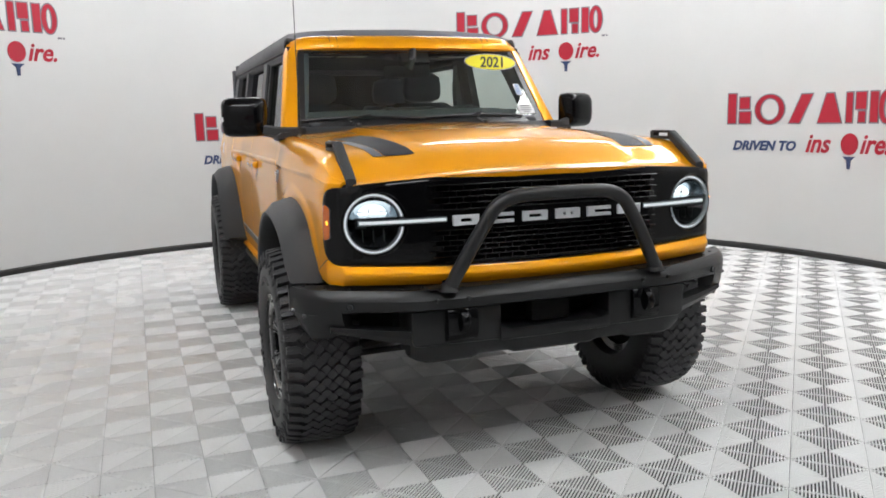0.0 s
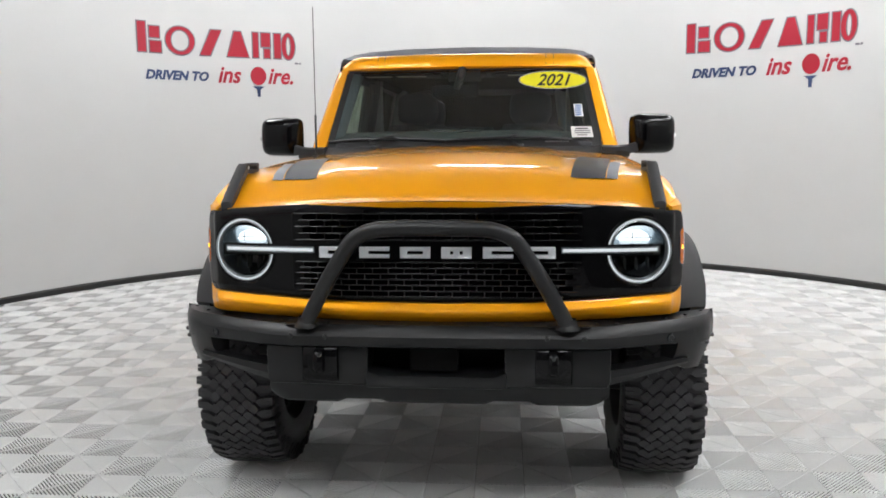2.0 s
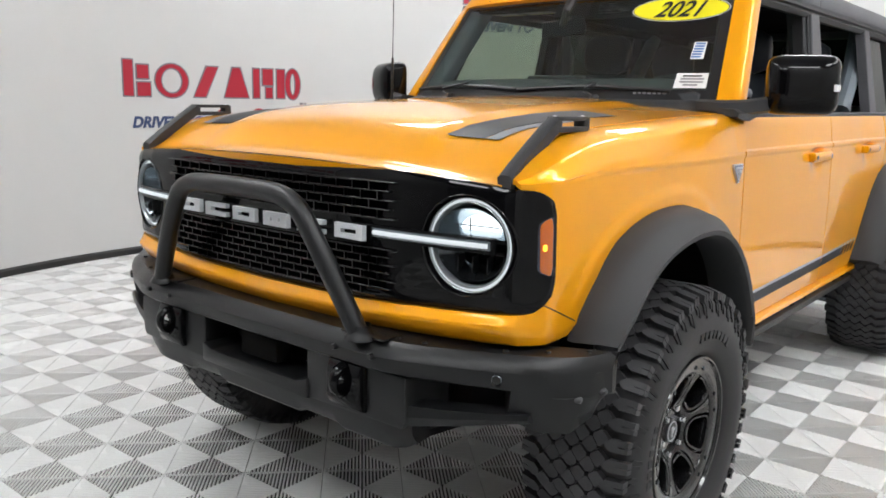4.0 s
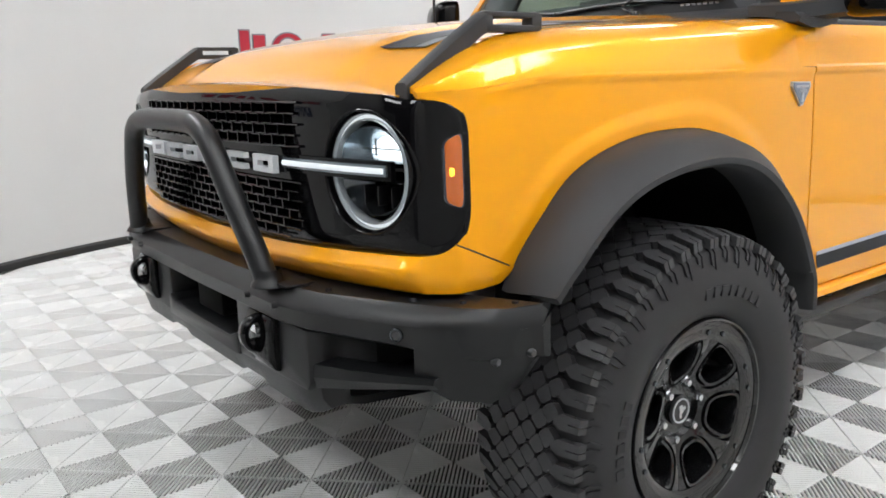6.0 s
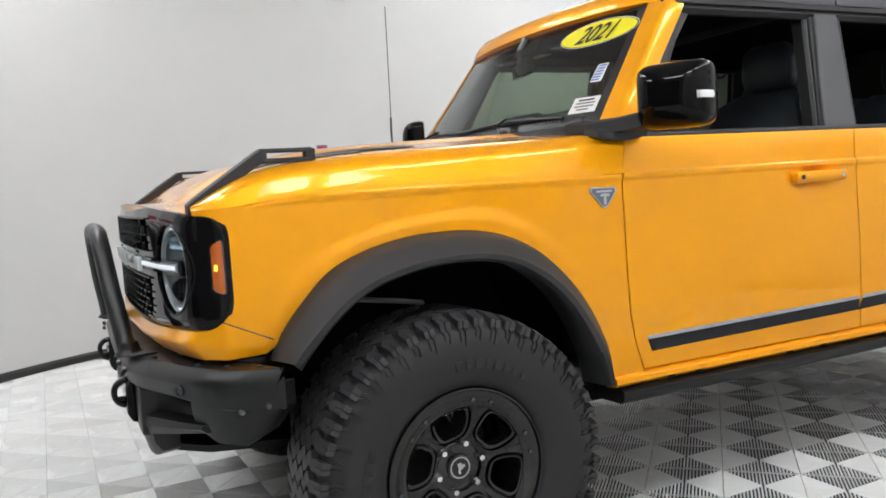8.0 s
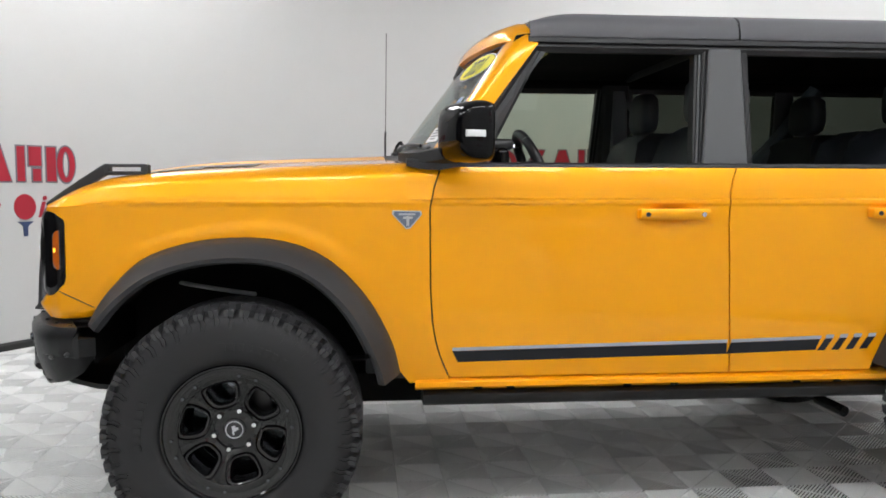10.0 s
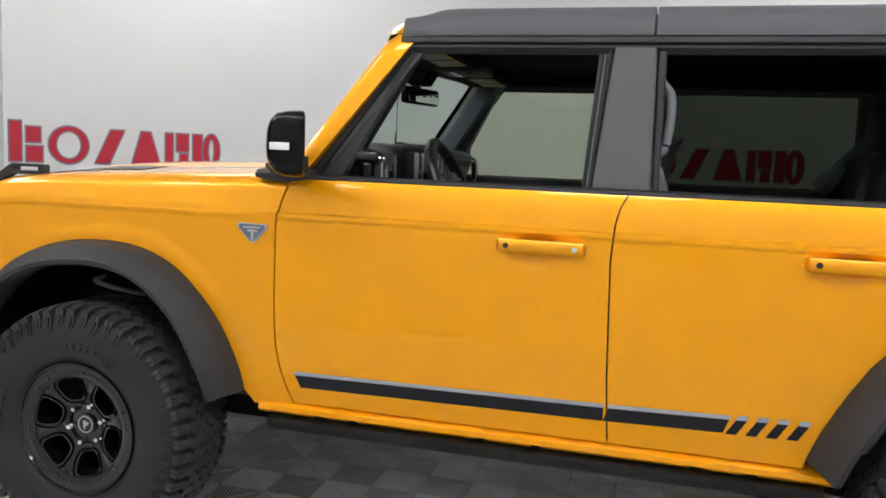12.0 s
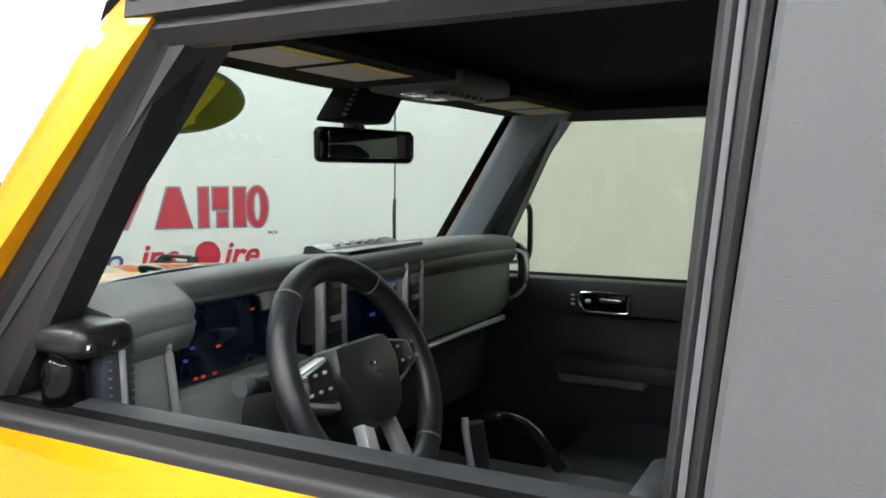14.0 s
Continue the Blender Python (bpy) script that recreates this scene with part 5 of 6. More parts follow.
    part("brake_caliper", box((-0.02, 0.10, 0.07), (0.06, 0.07, 0.12), 0.012), SATIN, rim)
    part("barrel_back", turned([(-0.065, 0.0), (-0.065, 0.197)], (0, 0, 0), "x", 32), DARKVOID, rim)
    hole = [(-0.020, 0.100), (0.020, 0.100), (0.034, 0.112), (0.046, 0.150), (0.044, 0.164), (0.030, 0.172), (-0.030, 0.172), (-0.044, 0.164), (-0.046, 0.150), (-0.034, 0.112)]
    mid = (0.0, 0.138)

    def cast(phi, inside):
        """How far from mid the edge of a region lies in the direction phi."""
        far = 0.0
        while far < 0.2 and inside(mid[0] + math.cos(phi) * far, mid[1] + math.sin(phi) * far):
            far += 0.0008
        return far

    def in_hole(t, r):
        return all((q[0] - p[0]) * (r - p[1]) - (q[1] - p[1]) * (t - p[0]) >= 0 for p, q in zip(hole, hole[1:] + hole[:1]))

    def in_wedge(t, r):
        return math.hypot(t, r) < 0.183 and math.hypot(t, r) > 0.070 and abs(math.atan2(t, r)) < math.pi / 6

    phis = [2 * math.pi * (j + 0.5) / 40 for j in range(40)]
    near = [cast(f, in_hole) for f in phis]
    edge = [cast(f, in_wedge) for f in phis]
    near = [(near[j - 1] + 2 * near[j] + near[(j + 1) % 40]) / 4 for j in range(40)]
    # six windows, each in its own sixth of the face, with a grooved and raised lip
    for k in range(6):
        a = math.pi / 6 + k * math.pi / 3
        rings = []
        for u, sink in ((0.0, -0.05), (0.0, 0.0), (0.40, 0.002), (0.46, -0.009), (0.60, -0.010), (0.66, 0.003), (0.86, 0.001), (1.0, -0.012), (1.0, -0.032), (0.90, -0.075)):
            ring = []
            for f, n0, e0 in zip(phis, near, edge):
                lip = min(n0 + 0.020, e0)
                q = e0 + (lip - e0) * min(u / 0.40, 1) if u <= 0.40 else lip + (n0 - lip) * (u - 0.40) / 0.60
                t, r = mid[0] + math.cos(f) * q, mid[1] + math.sin(f) * q
                d = lerp([0.06, 0.095, 0.14, 0.18], [0.080, 0.096, 0.112, 0.124], math.hypot(t, r))
                ring.append((d + sink, math.cos(a) * r - math.sin(a) * t, math.sin(a) * r + math.cos(a) * t))
            rings.append(ring)
        part("spoke_frame", loft(rings, closed=True), RIMBLACK, rim, sharp=30)
    part("hub", turned([(0.02, 0.080), (0.064, 0.078), (0.074, 0.070), (0.074, 0.038), (0.080, 0.036), (0.081, 0.0)], (0, 0, 0), "x", 36), RIMBLACK, rim)
    cap = part("centre_cap", turned([(0.074, 0.036), (0.086, 0.034), (0.087, 0.0)], (0, 0, 0), "x", 28), SATIN, rim, "black centre cap with white ring")
    bm = turned([(0.0865, 0.031), (0.0885, 0.0305), (0.0885, 0.0275), (0.0865, 0.027)], (0, 0, 0), "x", 28)
    box((0.0885, 0.0, 0.004), (0.002, 0.012, 0.020), bm=bm)
    box((0.0885, 0.008, 0.002), (0.002, 0.014, 0.008), bm=bm)
    box((0.0885, -0.006, -0.010), (0.002, 0.006, 0.012), bm=bm)
    part("cap_mark", bm, NICKEL, cap, "pale ring and mark on the cap")
    for k in range(6):
        a = k * math.pi / 3
        part("lug_nut", turned([(0.066, 0.012), (0.088, 0.0115), (0.095, 0.008), (0.097, 0.0)], (0, 0.0695 * math.cos(a), 0.0695 * math.sin(a)), "x", 6), CHROME, rim)
        for da in (-0.145, 0.145):
            b = k * math.pi / 3 + da
            part("rim_screw", turned([(0.128, 0.0070), (0.137, 0.0062), (0.139, 0.0)], (0, 0.2020 * math.cos(b), 0.2020 * math.sin(b)), "x", 8), REFLECTOR, rim)
    turn = Matrix.Rotation(radians(spin), 4, "X")
    holder.matrix_basis = Matrix.Translation((cx, cy, 0.430)) @ (Matrix.Rotation(math.pi, 4, "Z") if s < 0 else Matrix()) @ turn
    return holder


W1 = wheel("wheel", 0.858, 0.0, 1, 14)
for x, y, s, spin in ((-0.858, 0.0, -1, 40), (0.858, AXLE_R, 1, 25), (-0.858, AXLE_R, -1, 70)):
    copy_thing(W1, Matrix.Translation((x, y, 0.430)) @ (Matrix.Rotation(math.pi, 4, "Z") if s < 0 else Matrix()) @ Matrix.Rotation(radians(spin), 4, "X"))

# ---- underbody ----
# plain dark fillers, added so that nothing shows through the underbody
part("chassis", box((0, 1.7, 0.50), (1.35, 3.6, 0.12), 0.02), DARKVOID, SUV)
part("engine_bay_filler", box((0, 0.05, 0.80), (0.80, 1.15, 0.60), 0.02), DARKVOID, SUV)
for s in (1, -1):
    part("frame_rail", box((s * 0.42, 1.6, 0.50), (0.10, 3.9, 0.14), 0.01), SATIN, SUV)
    part("control_arm", tube([(s * 0.40, -0.02, 0.42), (s * 0.60, 0.0, 0.38), (s * 0.78, 0.0, 0.36)], 0.035, 10), SATIN, SUV)
    part("control_arm", tube([(s * 0.42, 0.06, 0.72), (s * 0.76, 0.02, 0.70)], 0.022, 8), NICKEL, SUV)
    part("steering_rod", tube([(s * 0.35, -0.16, 0.40), (s * 0.75, -0.14, 0.39)], 0.014, 8), SATIN, SUV)
    part("mudguard_corner", box((s * 0.72, -0.53, 0.79), (0.24, 0.10, 0.03), 0.008), SATIN, SUV)
for s in (1, -1):
    part("suspension_arm", tube(smooth_path([(s * 0.52, -0.26, 0.89), (s * 0.66, -0.18, 0.897), (s * 0.70, -0.06, 0.883), (s * 0.66, 0.04, 0.862)], 4), 0.013, 8, flat=0.6), NICKEL, SUV, "bare alloy upper suspension arm")
part("rear_axle", tube([(-0.75, AXLE_R, 0.43), (0.75, AXLE_R, 0.43)], 0.05, 12), SATIN, SUV)
part("exhaust_tip", tube([(0.62, 2.30, 0.40), (0.76, 2.33, 0.385)], 0.022, 12), REFLECTOR, SUV)


# ---- cowl, wipers, aerial, mirrors ----
def cowl():
    rows = []
    for x in np.linspace(-0.80, 0.80, 33):
        a = abs(x)
        y0 = lerp([0, 0.5, 0.77, 0.80], [0.505, 0.535, 0.605, 0.615], a)
        y1 = shield_y(min(a, 0.70), 1.385) - 0.004
        z0 = hood_z(min(a, 0.76), 0.52) - 0.004 if a < 0.77 else 1.352
        rows.append([(x, y0, z0 - 0.02), (x, y0, z0 + 0.004), (x, y0 * 0.5 + y1 * 0.5, max(z0, 1.378) + 0.006 - 0.02 * max(0, a - 0.74) / 0.06), (x, max(y1, y0 + 0.02), 1.394 - 0.03 * max(0, a - 0.72) / 0.08), (x, max(y1, y0 + 0.02) + 0.02, 1.34)])
    part("cowl", loft(rows, closed=True, caps=True), PLASTIC, SUV, "black plastic cowl below the windshield", sharp=40)
    for x0, x1, xp in ((0.56, -0.07, 0.30), (-0.08, -0.70, -0.42)):
        n = 12
        blade = []
        for k in range(n + 1):
            x = x0 + (x1 - x0) * k / n
            z = 1.425 + 0.014 * math.sin(math.pi * k / n)
            blade.append((x, shield_y(x, z) - 0.014, z))
        w = part("wiper", tube(blade, 0.007, 8), SATIN, SUV, "black windshield wiper")
        arm = [(xp, shield_y(xp, 1.39) - 0.03, 1.398), (xp - 0.05, shield_y(xp, 1.41) - 0.04, 1.425), ((x0 + x1) / 2 + 0.04, shield_y((x0 + x1) / 2, 1.43) - 0.03, 1.452), ((x0 + x1) / 2, shield_y((x0 + x1) / 2, 1.43) - 0.022, 1.444)]
        part("wiper_arm", tube(smooth_path(arm, 4), 0.008, 8, flat=0.6), SATIN, w)
        part("pivot", turned([(0.012, 0.0), (0.012, 0.014), (0.0, 0.018), (-0.03, 0.018)], (xp, shield_y(xp, 1.39) - 0.03, 1.395), "z", 14), SATIN, w)


cowl()
AERIAL = part("aerial", tube([(-0.735, 0.555, 1.34), (-0.735, 0.555, 1.52), (-0.735, 0.557, 1.56)], lambda t: 0.0055, 8), SATIN, SUV, "thin black whip aerial on the fender")
part("aerial_rod", tube([(-0.735, 0.557, 1.55), (-0.735, 0.56, 1.80), (-0.735, 0.563, 2.09)], 0.0022, 6), SATIN, AERIAL)
part("aerial_base", turned([(0.0, 0.022), (0.014, 0.018), (0.022, 0.010), (0.03, 0.006)], (-0.735, 0.555, 1.335), "z", 16), SATIN, AERIAL)


def mirror(s):
    # housing turned so that its outer end stands further back
    base = Matrix.Translation((0.985, 0.785, 1.452)) @ Matrix.Rotation(radians(25), 4, "Z")
    w, h = 0.119, 0.103

    def ring(y, k, kz=None, e=0.34, dx=0.0):
        out = []
        for j in range(36):
            a = 2 * math.pi * j / 36
            c, sn = math.cos(a), math.sin(a)
            p = base @ Vector((dx + w * k * math.copysign(abs(c) ** e, c), y, h * (kz or k) * math.copysign(abs(sn) ** e, sn)))
            out.append((s * p.x, p.y, p.z))
        return out

    secs = [ring(-0.060, 0.40, 0.30, 0.6), ring(-0.056, 0.62, 0.52, 0.5), ring(-0.045, 0.80, 0.74, 0.42), ring(-0.026, 0.92, 0.90), ring(0.0, 0.985, 0.98), ring(0.030, 1.0), ring(0.050, 0.985), ring(0.054, 0.95)]
    bm = loft(secs, closed=True)
    bm.faces.new([v for v in bm.verts][0:36])
    house = part("side_mirror", bm, GLOSS, SUV, "gloss black door mirror with repeater lamp", sharp=60)
    glass, rim = ring(0.046, 0.86, 0.84), ring(0.054, 0.95)
    bm = bmesh.new()
    bm.faces.new([bm.verts.new(p) for p in glass])
    part("mirror_glass", bm, MIRRORMAT, house, "clear mirror glass")
    part("mirror_rim", loft([rim, ring(0.057, 0.92, 0.91), ring(0.054, 0.87, 0.85), glass], closed=True), SATIN, house, sharp=50)
    rows = []
    for y, x in ((-0.047, 0.100), (-0.038, 0.107), (-0.025, 0.113), (-0.01, 0.117), (0.002, 0.119), (0.012, 0.1197)):
        row = []
        for dx, z in ((-0.012, -0.022), (0.001, -0.021), (0.0035, -0.010), (0.001, 0.001), (-0.012, 0.002)):
            p = base @ Vector((x + dx, y, z))
            row.append((s * p.x, p.y, p.z))
        rows.append(row)
    part("repeater", loft(rows, closed=True, caps=True), REPEATER, house, "clear repeater lamp strip")
    # arm from the cowl corner
    rows = []
    for x, y, z, h, d in ((0.70, 0.625, 1.378, 0.020, 0.05), (0.78, 0.655, 1.372, 0.024, 0.05), (0.84, 0.700, 1.374, 0.026, 0.045), (0.895, 0.765, 1.385, 0.028, 0.045), (0.93, 0.80, 1.39, 0.03, 0.045)):
        rows.append([(s * x, y - d, z - h * 0.8), (s * x, y - d, z + h * 0.6), (s * x, y - d * 0.5, z + h), (s * x, y + d * 0.8, z + h * 0.8), (s * x, y + d * 0.8, z - h)])
    part("mirror_arm", loft(rows, closed=True, caps=True), PLASTIC, house, "black mirror arm", sharp=50)
    rows = []
    for y, h in ((0.60, 0.010), (0.66, 0.022), (0.72, 0.024), (0.80, 0.010)):
        rows.append([(s * 0.77, y, 1.352 - h), (s * (0.838), y, 1.350 - h), (s * (0.843), y, 1.352), (s * 0.825, y, 1.366), (s * 0.77, y, 1.37)])
    part("mirror_foot", loft(rows, closed=True, caps=True), PLASTIC, house, sharp=50)


for s in (1, -1):
    mirror(s)


# ---- stickers on the windshield ----
def shield_plate(name, poly, mat, parent, lift, label=""):
    bm = bmesh.new()
    a = [bm.verts.new((x, shield_y(x, z) - lift, z)) for x, z in poly]
    b = [bm.verts.new((x, shield_y(x, z) - lift + 0.0012, z)) for x, z in poly]
    bm.faces.new(a)
    bm.faces.new(b)
    n = len(poly)
    for i in range(n):
        bm.faces.new((a[i], a[(i + 1) % n], b[(i + 1) % n], b[i]))
    return part(name, bm, mat, parent, label)


def stickers():
    cx, cz, rx, rz = 0.472, 1.741, 0.182, 0.050
    oval = [(cx + rx * math.cos(2 * math.pi * k / 48), cz + rz * math.sin(2 * math.pi * k / 48)) for k in range(48)]
    year = tagged(new("year_sticker"), "yellow oval sticker with the year 2021 inside the windshield", "sticker")
    shield_plate("backing", oval, STICKWHITE, year, 0.0034, "white rim")
    shield_plate("back_field", [(cx + (x - cx) * 0.96, cz + (z - cz) * 0.90) for x, z in oval], STICKYELLOW, year, 0.0018)
    shield_plate("yellow_field", [(cx + (x - cx) * 0.965, cz + (z - cz) * 0.90) for x, z in oval], STICKYELLOW, year, 0.0048)
    shield_plate("rim_line", [(cx + (x - cx) * 0.985, cz + (z - cz) * 0.945) for x, z in oval], INK, year, 0.0041)
    cu = bpy.data.curves.new("year", "FONT")
    cu.body, cu.size, cu.shear, cu.extrude, cu.align_x, cu.offset = "2021", 0.088, 0.38, 0.0, "CENTER", 0.0016
    tmp = bpy.data.objects.new("year", cu)
    scene.collection.objects.link(tmp)
    me = bpy.data.meshes.new_from_object(tmp.evaluated_get(bpy.context.evaluated_depsgraph_get()))
    bpy.data.objects.remove(tmp)
    bm = bmesh.new()
    bm.from_mesh(me)
    for v in bm.verts:
        x, z = cx + v.co.x * 1.0, cz - 0.030 + v.co.y
        v.co = Vector((x, shield_y(x, z) - 0.0062, z))
    part("year", bm, INK, year)
    tag = tagged(new("stock_sticker"), "white stock label in the lower windshield corner", "sticker")
    shield_plate("paper", [(0.560, 1.437), (0.672, 1.437), (0.664, 1.492), (0.556, 1.492)], STICKWHITE, tag, 0.004)
    for k, (a, b) in enumerate(((0.580, 0.645), (0.575, 0.655), (0.575, 0.655), (0.590, 0.640))):
        z = 1.482 - k * 0.011
        shield_plate("print_line", [(a, z - 0.003), (b, z - 0.003), (b, z + 0.003), (a, z + 0.003)], GREYINK if k else INK, tag, 0.0055)
    tag = tagged(new("service_sticker"), "small blue and white label on the windshield", "sticker")
    shield_plate("paper", [(0.580, 1.545), (0.626, 1.545), (0.618, 1.610), (0.575, 1.610)], STICKWHITE, tag, 0.004)
    for k in range(6):
        z = 1.603 - k * 0.010
        shield_plate("print_line", [(0.582, z - 0.003), (0.615, z - 0.003), (0.615, z + 0.003), (0.582, z + 0.003)], STICKBLUE, tag, 0.0055)
    bm = bmesh.new()
    for k in range(7):
        x = 0.43 + k * 0.018
        box((x, shield_y(x, 1.417) - 0.004, 1.417), (0.013, 0.002, 0.007), bm=bm)
    part("corner_print", bm, GREYINK, SUV)


stickers()


# ---- cabin ----
def cabin():
    part("cabin_floor", box((0, 1.9, 0.60), (1.5, 2.9, 0.06), 0.01), TRIMDARK, SUV)
    part("bulkhead", box((0, 0.60, 0.97), (1.50, 0.05, 0.72), 0.01), TRIMDARK, SUV)
    # dash top: set back over the instruments, coming forward again as a block before the driver's door
    xs = list(np.linspace(-0.67, 0.14, 16)) + [0.17, 0.19, 0.21, 0.24, 0.30, 0.36, 0.42, 0.46, 0.49, 0.505, 0.515, 0.525, 0.54, 0.57, 0.61, 0.64, 0.665]

    def reach(x):
        return 0.032 - 0.060 * smoothstep((x - 0.16) / 0.05) * (1 - smoothstep((x - 0.50) / 0.035))

    rows = []
    for y, z, k in ((0.70, 1.418, 0.0), (0.76, 1.452, 0.0), (0.83, 1.472, 0.0), (0.89, 1.478, 0.7), (0.93, 1.474, 1.0), (0.947, 1.466, 1.0), (0.954, 1.454, 1.0), (0.950, 1.440, 1.0), (0.940, 1.424, 1.0)):
        rows.append([(x, y + k * reach(x), z - 0.012 * (abs(x) / 0.70) ** 4 - 0.018 * k * smoothstep((x - 0.50) / 0.035)) for x in xs])
    dash = part("dashboard", shell(rows, (0, 0, -0.02)), DASHMAT, SUV, "soft dark grey dashboard", sharp=60)
    part("dash_body", box((0, 0.79, 1.23), (1.34, 0.24, 0.39), 0.03), TRIMDARK, dash)
    # passenger panel
    rows = [[(x, 0.966 - 0.03 * (z < 1.25), z) for x in np.linspace(-0.665, -0.135, 12)] for z in (1.438, 1.428, 1.36, 1.285, 1.246)]
    part("glove_panel", shell(rows, (0, -0.03, 0)), DASHGREY, dash, "plain grey passenger dash panel", sharp=50)
    part("dash_lip", tube([(-0.66, 0.950, 1.238), (-0.12, 0.950, 1.238)], 0.008, 8), NICKEL, dash)
    part("grab_handle", tube(smooth_path([(-0.675, 0.955, 1.435), (-0.690, 0.993, 1.42), (-0.690, 0.993, 1.32), (-0.675, 0.960, 1.285)], 5), 0.016, 10), SATIN, dash, "black grab handle")
    part("grab_handle_trim", tube(smooth_path([(-0.672, 0.980, 1.428), (-0.676, 1.009, 1.41), (-0.676, 1.009, 1.33), (-0.672, 0.980, 1.295)], 5), 0.005, 8), NICKEL, dash)
    # screens
    sc = part("centre_screen", box((0.045, 0.9700, 1.372), (0.215, 0.016, 0.125), 0.006), SCREEN, dash, "dark centre touch screen")
    part("icon", box((-0.02, 0.9785, 1.417), (0.05, 0.002, 0.010)), ICONBLUE, sc)
    part("icon", box((0.06, 0.9785, 1.357), (0.018, 0.002, 0.006)), ICONBLUE, sc)
    for x in (0.195, -0.098):
        vent = part("air_vent", box((x, 0.967, 1.372), (0.060, 0.03, 0.140), 0.008), SATIN, dash, "upright black air vent")
        for sg in (-1, 1):
            part("vent_trim", box((x + sg * 0.033, 0.977, 1.372), (0.010, 0.02, 0.150), 0.004), NICKEL, vent, "satin silver trim")
        for k in range(5):
            part("slat", box((x, 0.983, 1.322 + k * 0.025), (0.045, 0.006, 0.004), 0.001, 1), SATIN, vent)
        part("vent_tab", box((x, 0.988, 1.372), (0.030, 0.008, 0.010), 0.002), NICKEL, vent)
    cl = part("instrument_screen", box((0.375, 0.925, 1.372), (0.300, 0.02, 0.125), 0.008), SCREEN, dash, "dark instrument screen with faint lights")
    for x, z, m in ((0.54, 1.375, ICONBLUE), (0.525, 1.352, ICONBLUE), (0.54, 1.335, ICONBLUE), (0.47, 1.345, ICONRED), (0.39, 1.392, ICONRED), (0.52, 1.304, ICONRED), (0.505, 1.304, ICONRED), (0.48, 1.304, ICONRED)):
        part("icon", box((x - 0.030, 0.9360, z + 0.016), (0.008, 0.002, 0.004)), m, cl)
    part("cluster_cheek", box((0.226, 0.945, 1.385), (0.010, 0.05, 0.12), 0.004), TRIMDARK, dash)
    part("lower_dash", box((0.40, 0.935, 1.235), (0.36, 0.06, 0.15), 0.02), DASHGREY, dash, "grey panel under the instruments")
    # end of the dash: cap, stitched post, round vent and silver-framed knee panel
    part("end_cap", box((0.700, 0.955, 1.424), (0.090, 0.10, 0.042), 0.018, 3), SATIN, dash, "dark cap over the end vent")
    post = part("end_vent", box((0.674, 0.965, 1.32), (0.054, 0.05, 0.19), 0.010), LEATHER, dash, "stitched end post of the dash")
    part("end_vent_trim", tube([(0.672, 0.991, 1.405), (0.669, 0.992, 1.30), (0.664, 0.992, 1.23)], 0.0045, 8), NICKEL, post)
    for k in range(14):
        for x in (0.655, 0.690):
            part("stitch", box((x, 0.9905, 1.25 + k * 0.011), (0.004, 0.002, 0.002)), DASHGREY, post)
    part("vent_mouth", box((0.732, 0.962, 1.35), (0.056, 0.05, 0.125), 0.024, 3), GLOSS, dash, "black end air vent")
    for x in (0.690, 0.728):
        part("post_screw", turned([(0.004, 0.0), (0.004, 0.006), (0.0, 0.007)], (x, 1.004, 1.418), "y", 8), CHROME, post)
    fr = part("knee_panel", box((0.607, 0.955, 1.30), (0.078, 0.03, 0.21), 0.012), DASHGREY, dash)
    part("knee_trim", tube(smooth_path([(0.648, 0.975, 1.400), (0.600, 0.976, 1.408), (0.585, 0.976, 1.400), (0.577, 0.976, 1.36), (0.560, 0.978, 1.20)], 4), 0.006, 8), NICKEL, fr)
    # tray let into the dash top, with a row of buttons on its raised back
    tray = part("dash_tray", prism([(0.840, 1.464), (0.846, 1.488), (0.862, 1.491), (0.890, 1.483), (0.895, 1.480), (0.942, 1.482), (0.952, 1.483), (0.958, 1.468)], -0.19, 0.100, "x", 0.002), SATIN, dash, "black device tray let into the dash")
    for k in range(5):
        part("tray_button", box((-0.120 + k * 0.038, 0.877, 1.4885), (0.012, 0.010, 0.004), 0.001, 1), NICKEL, tray)


cabin()


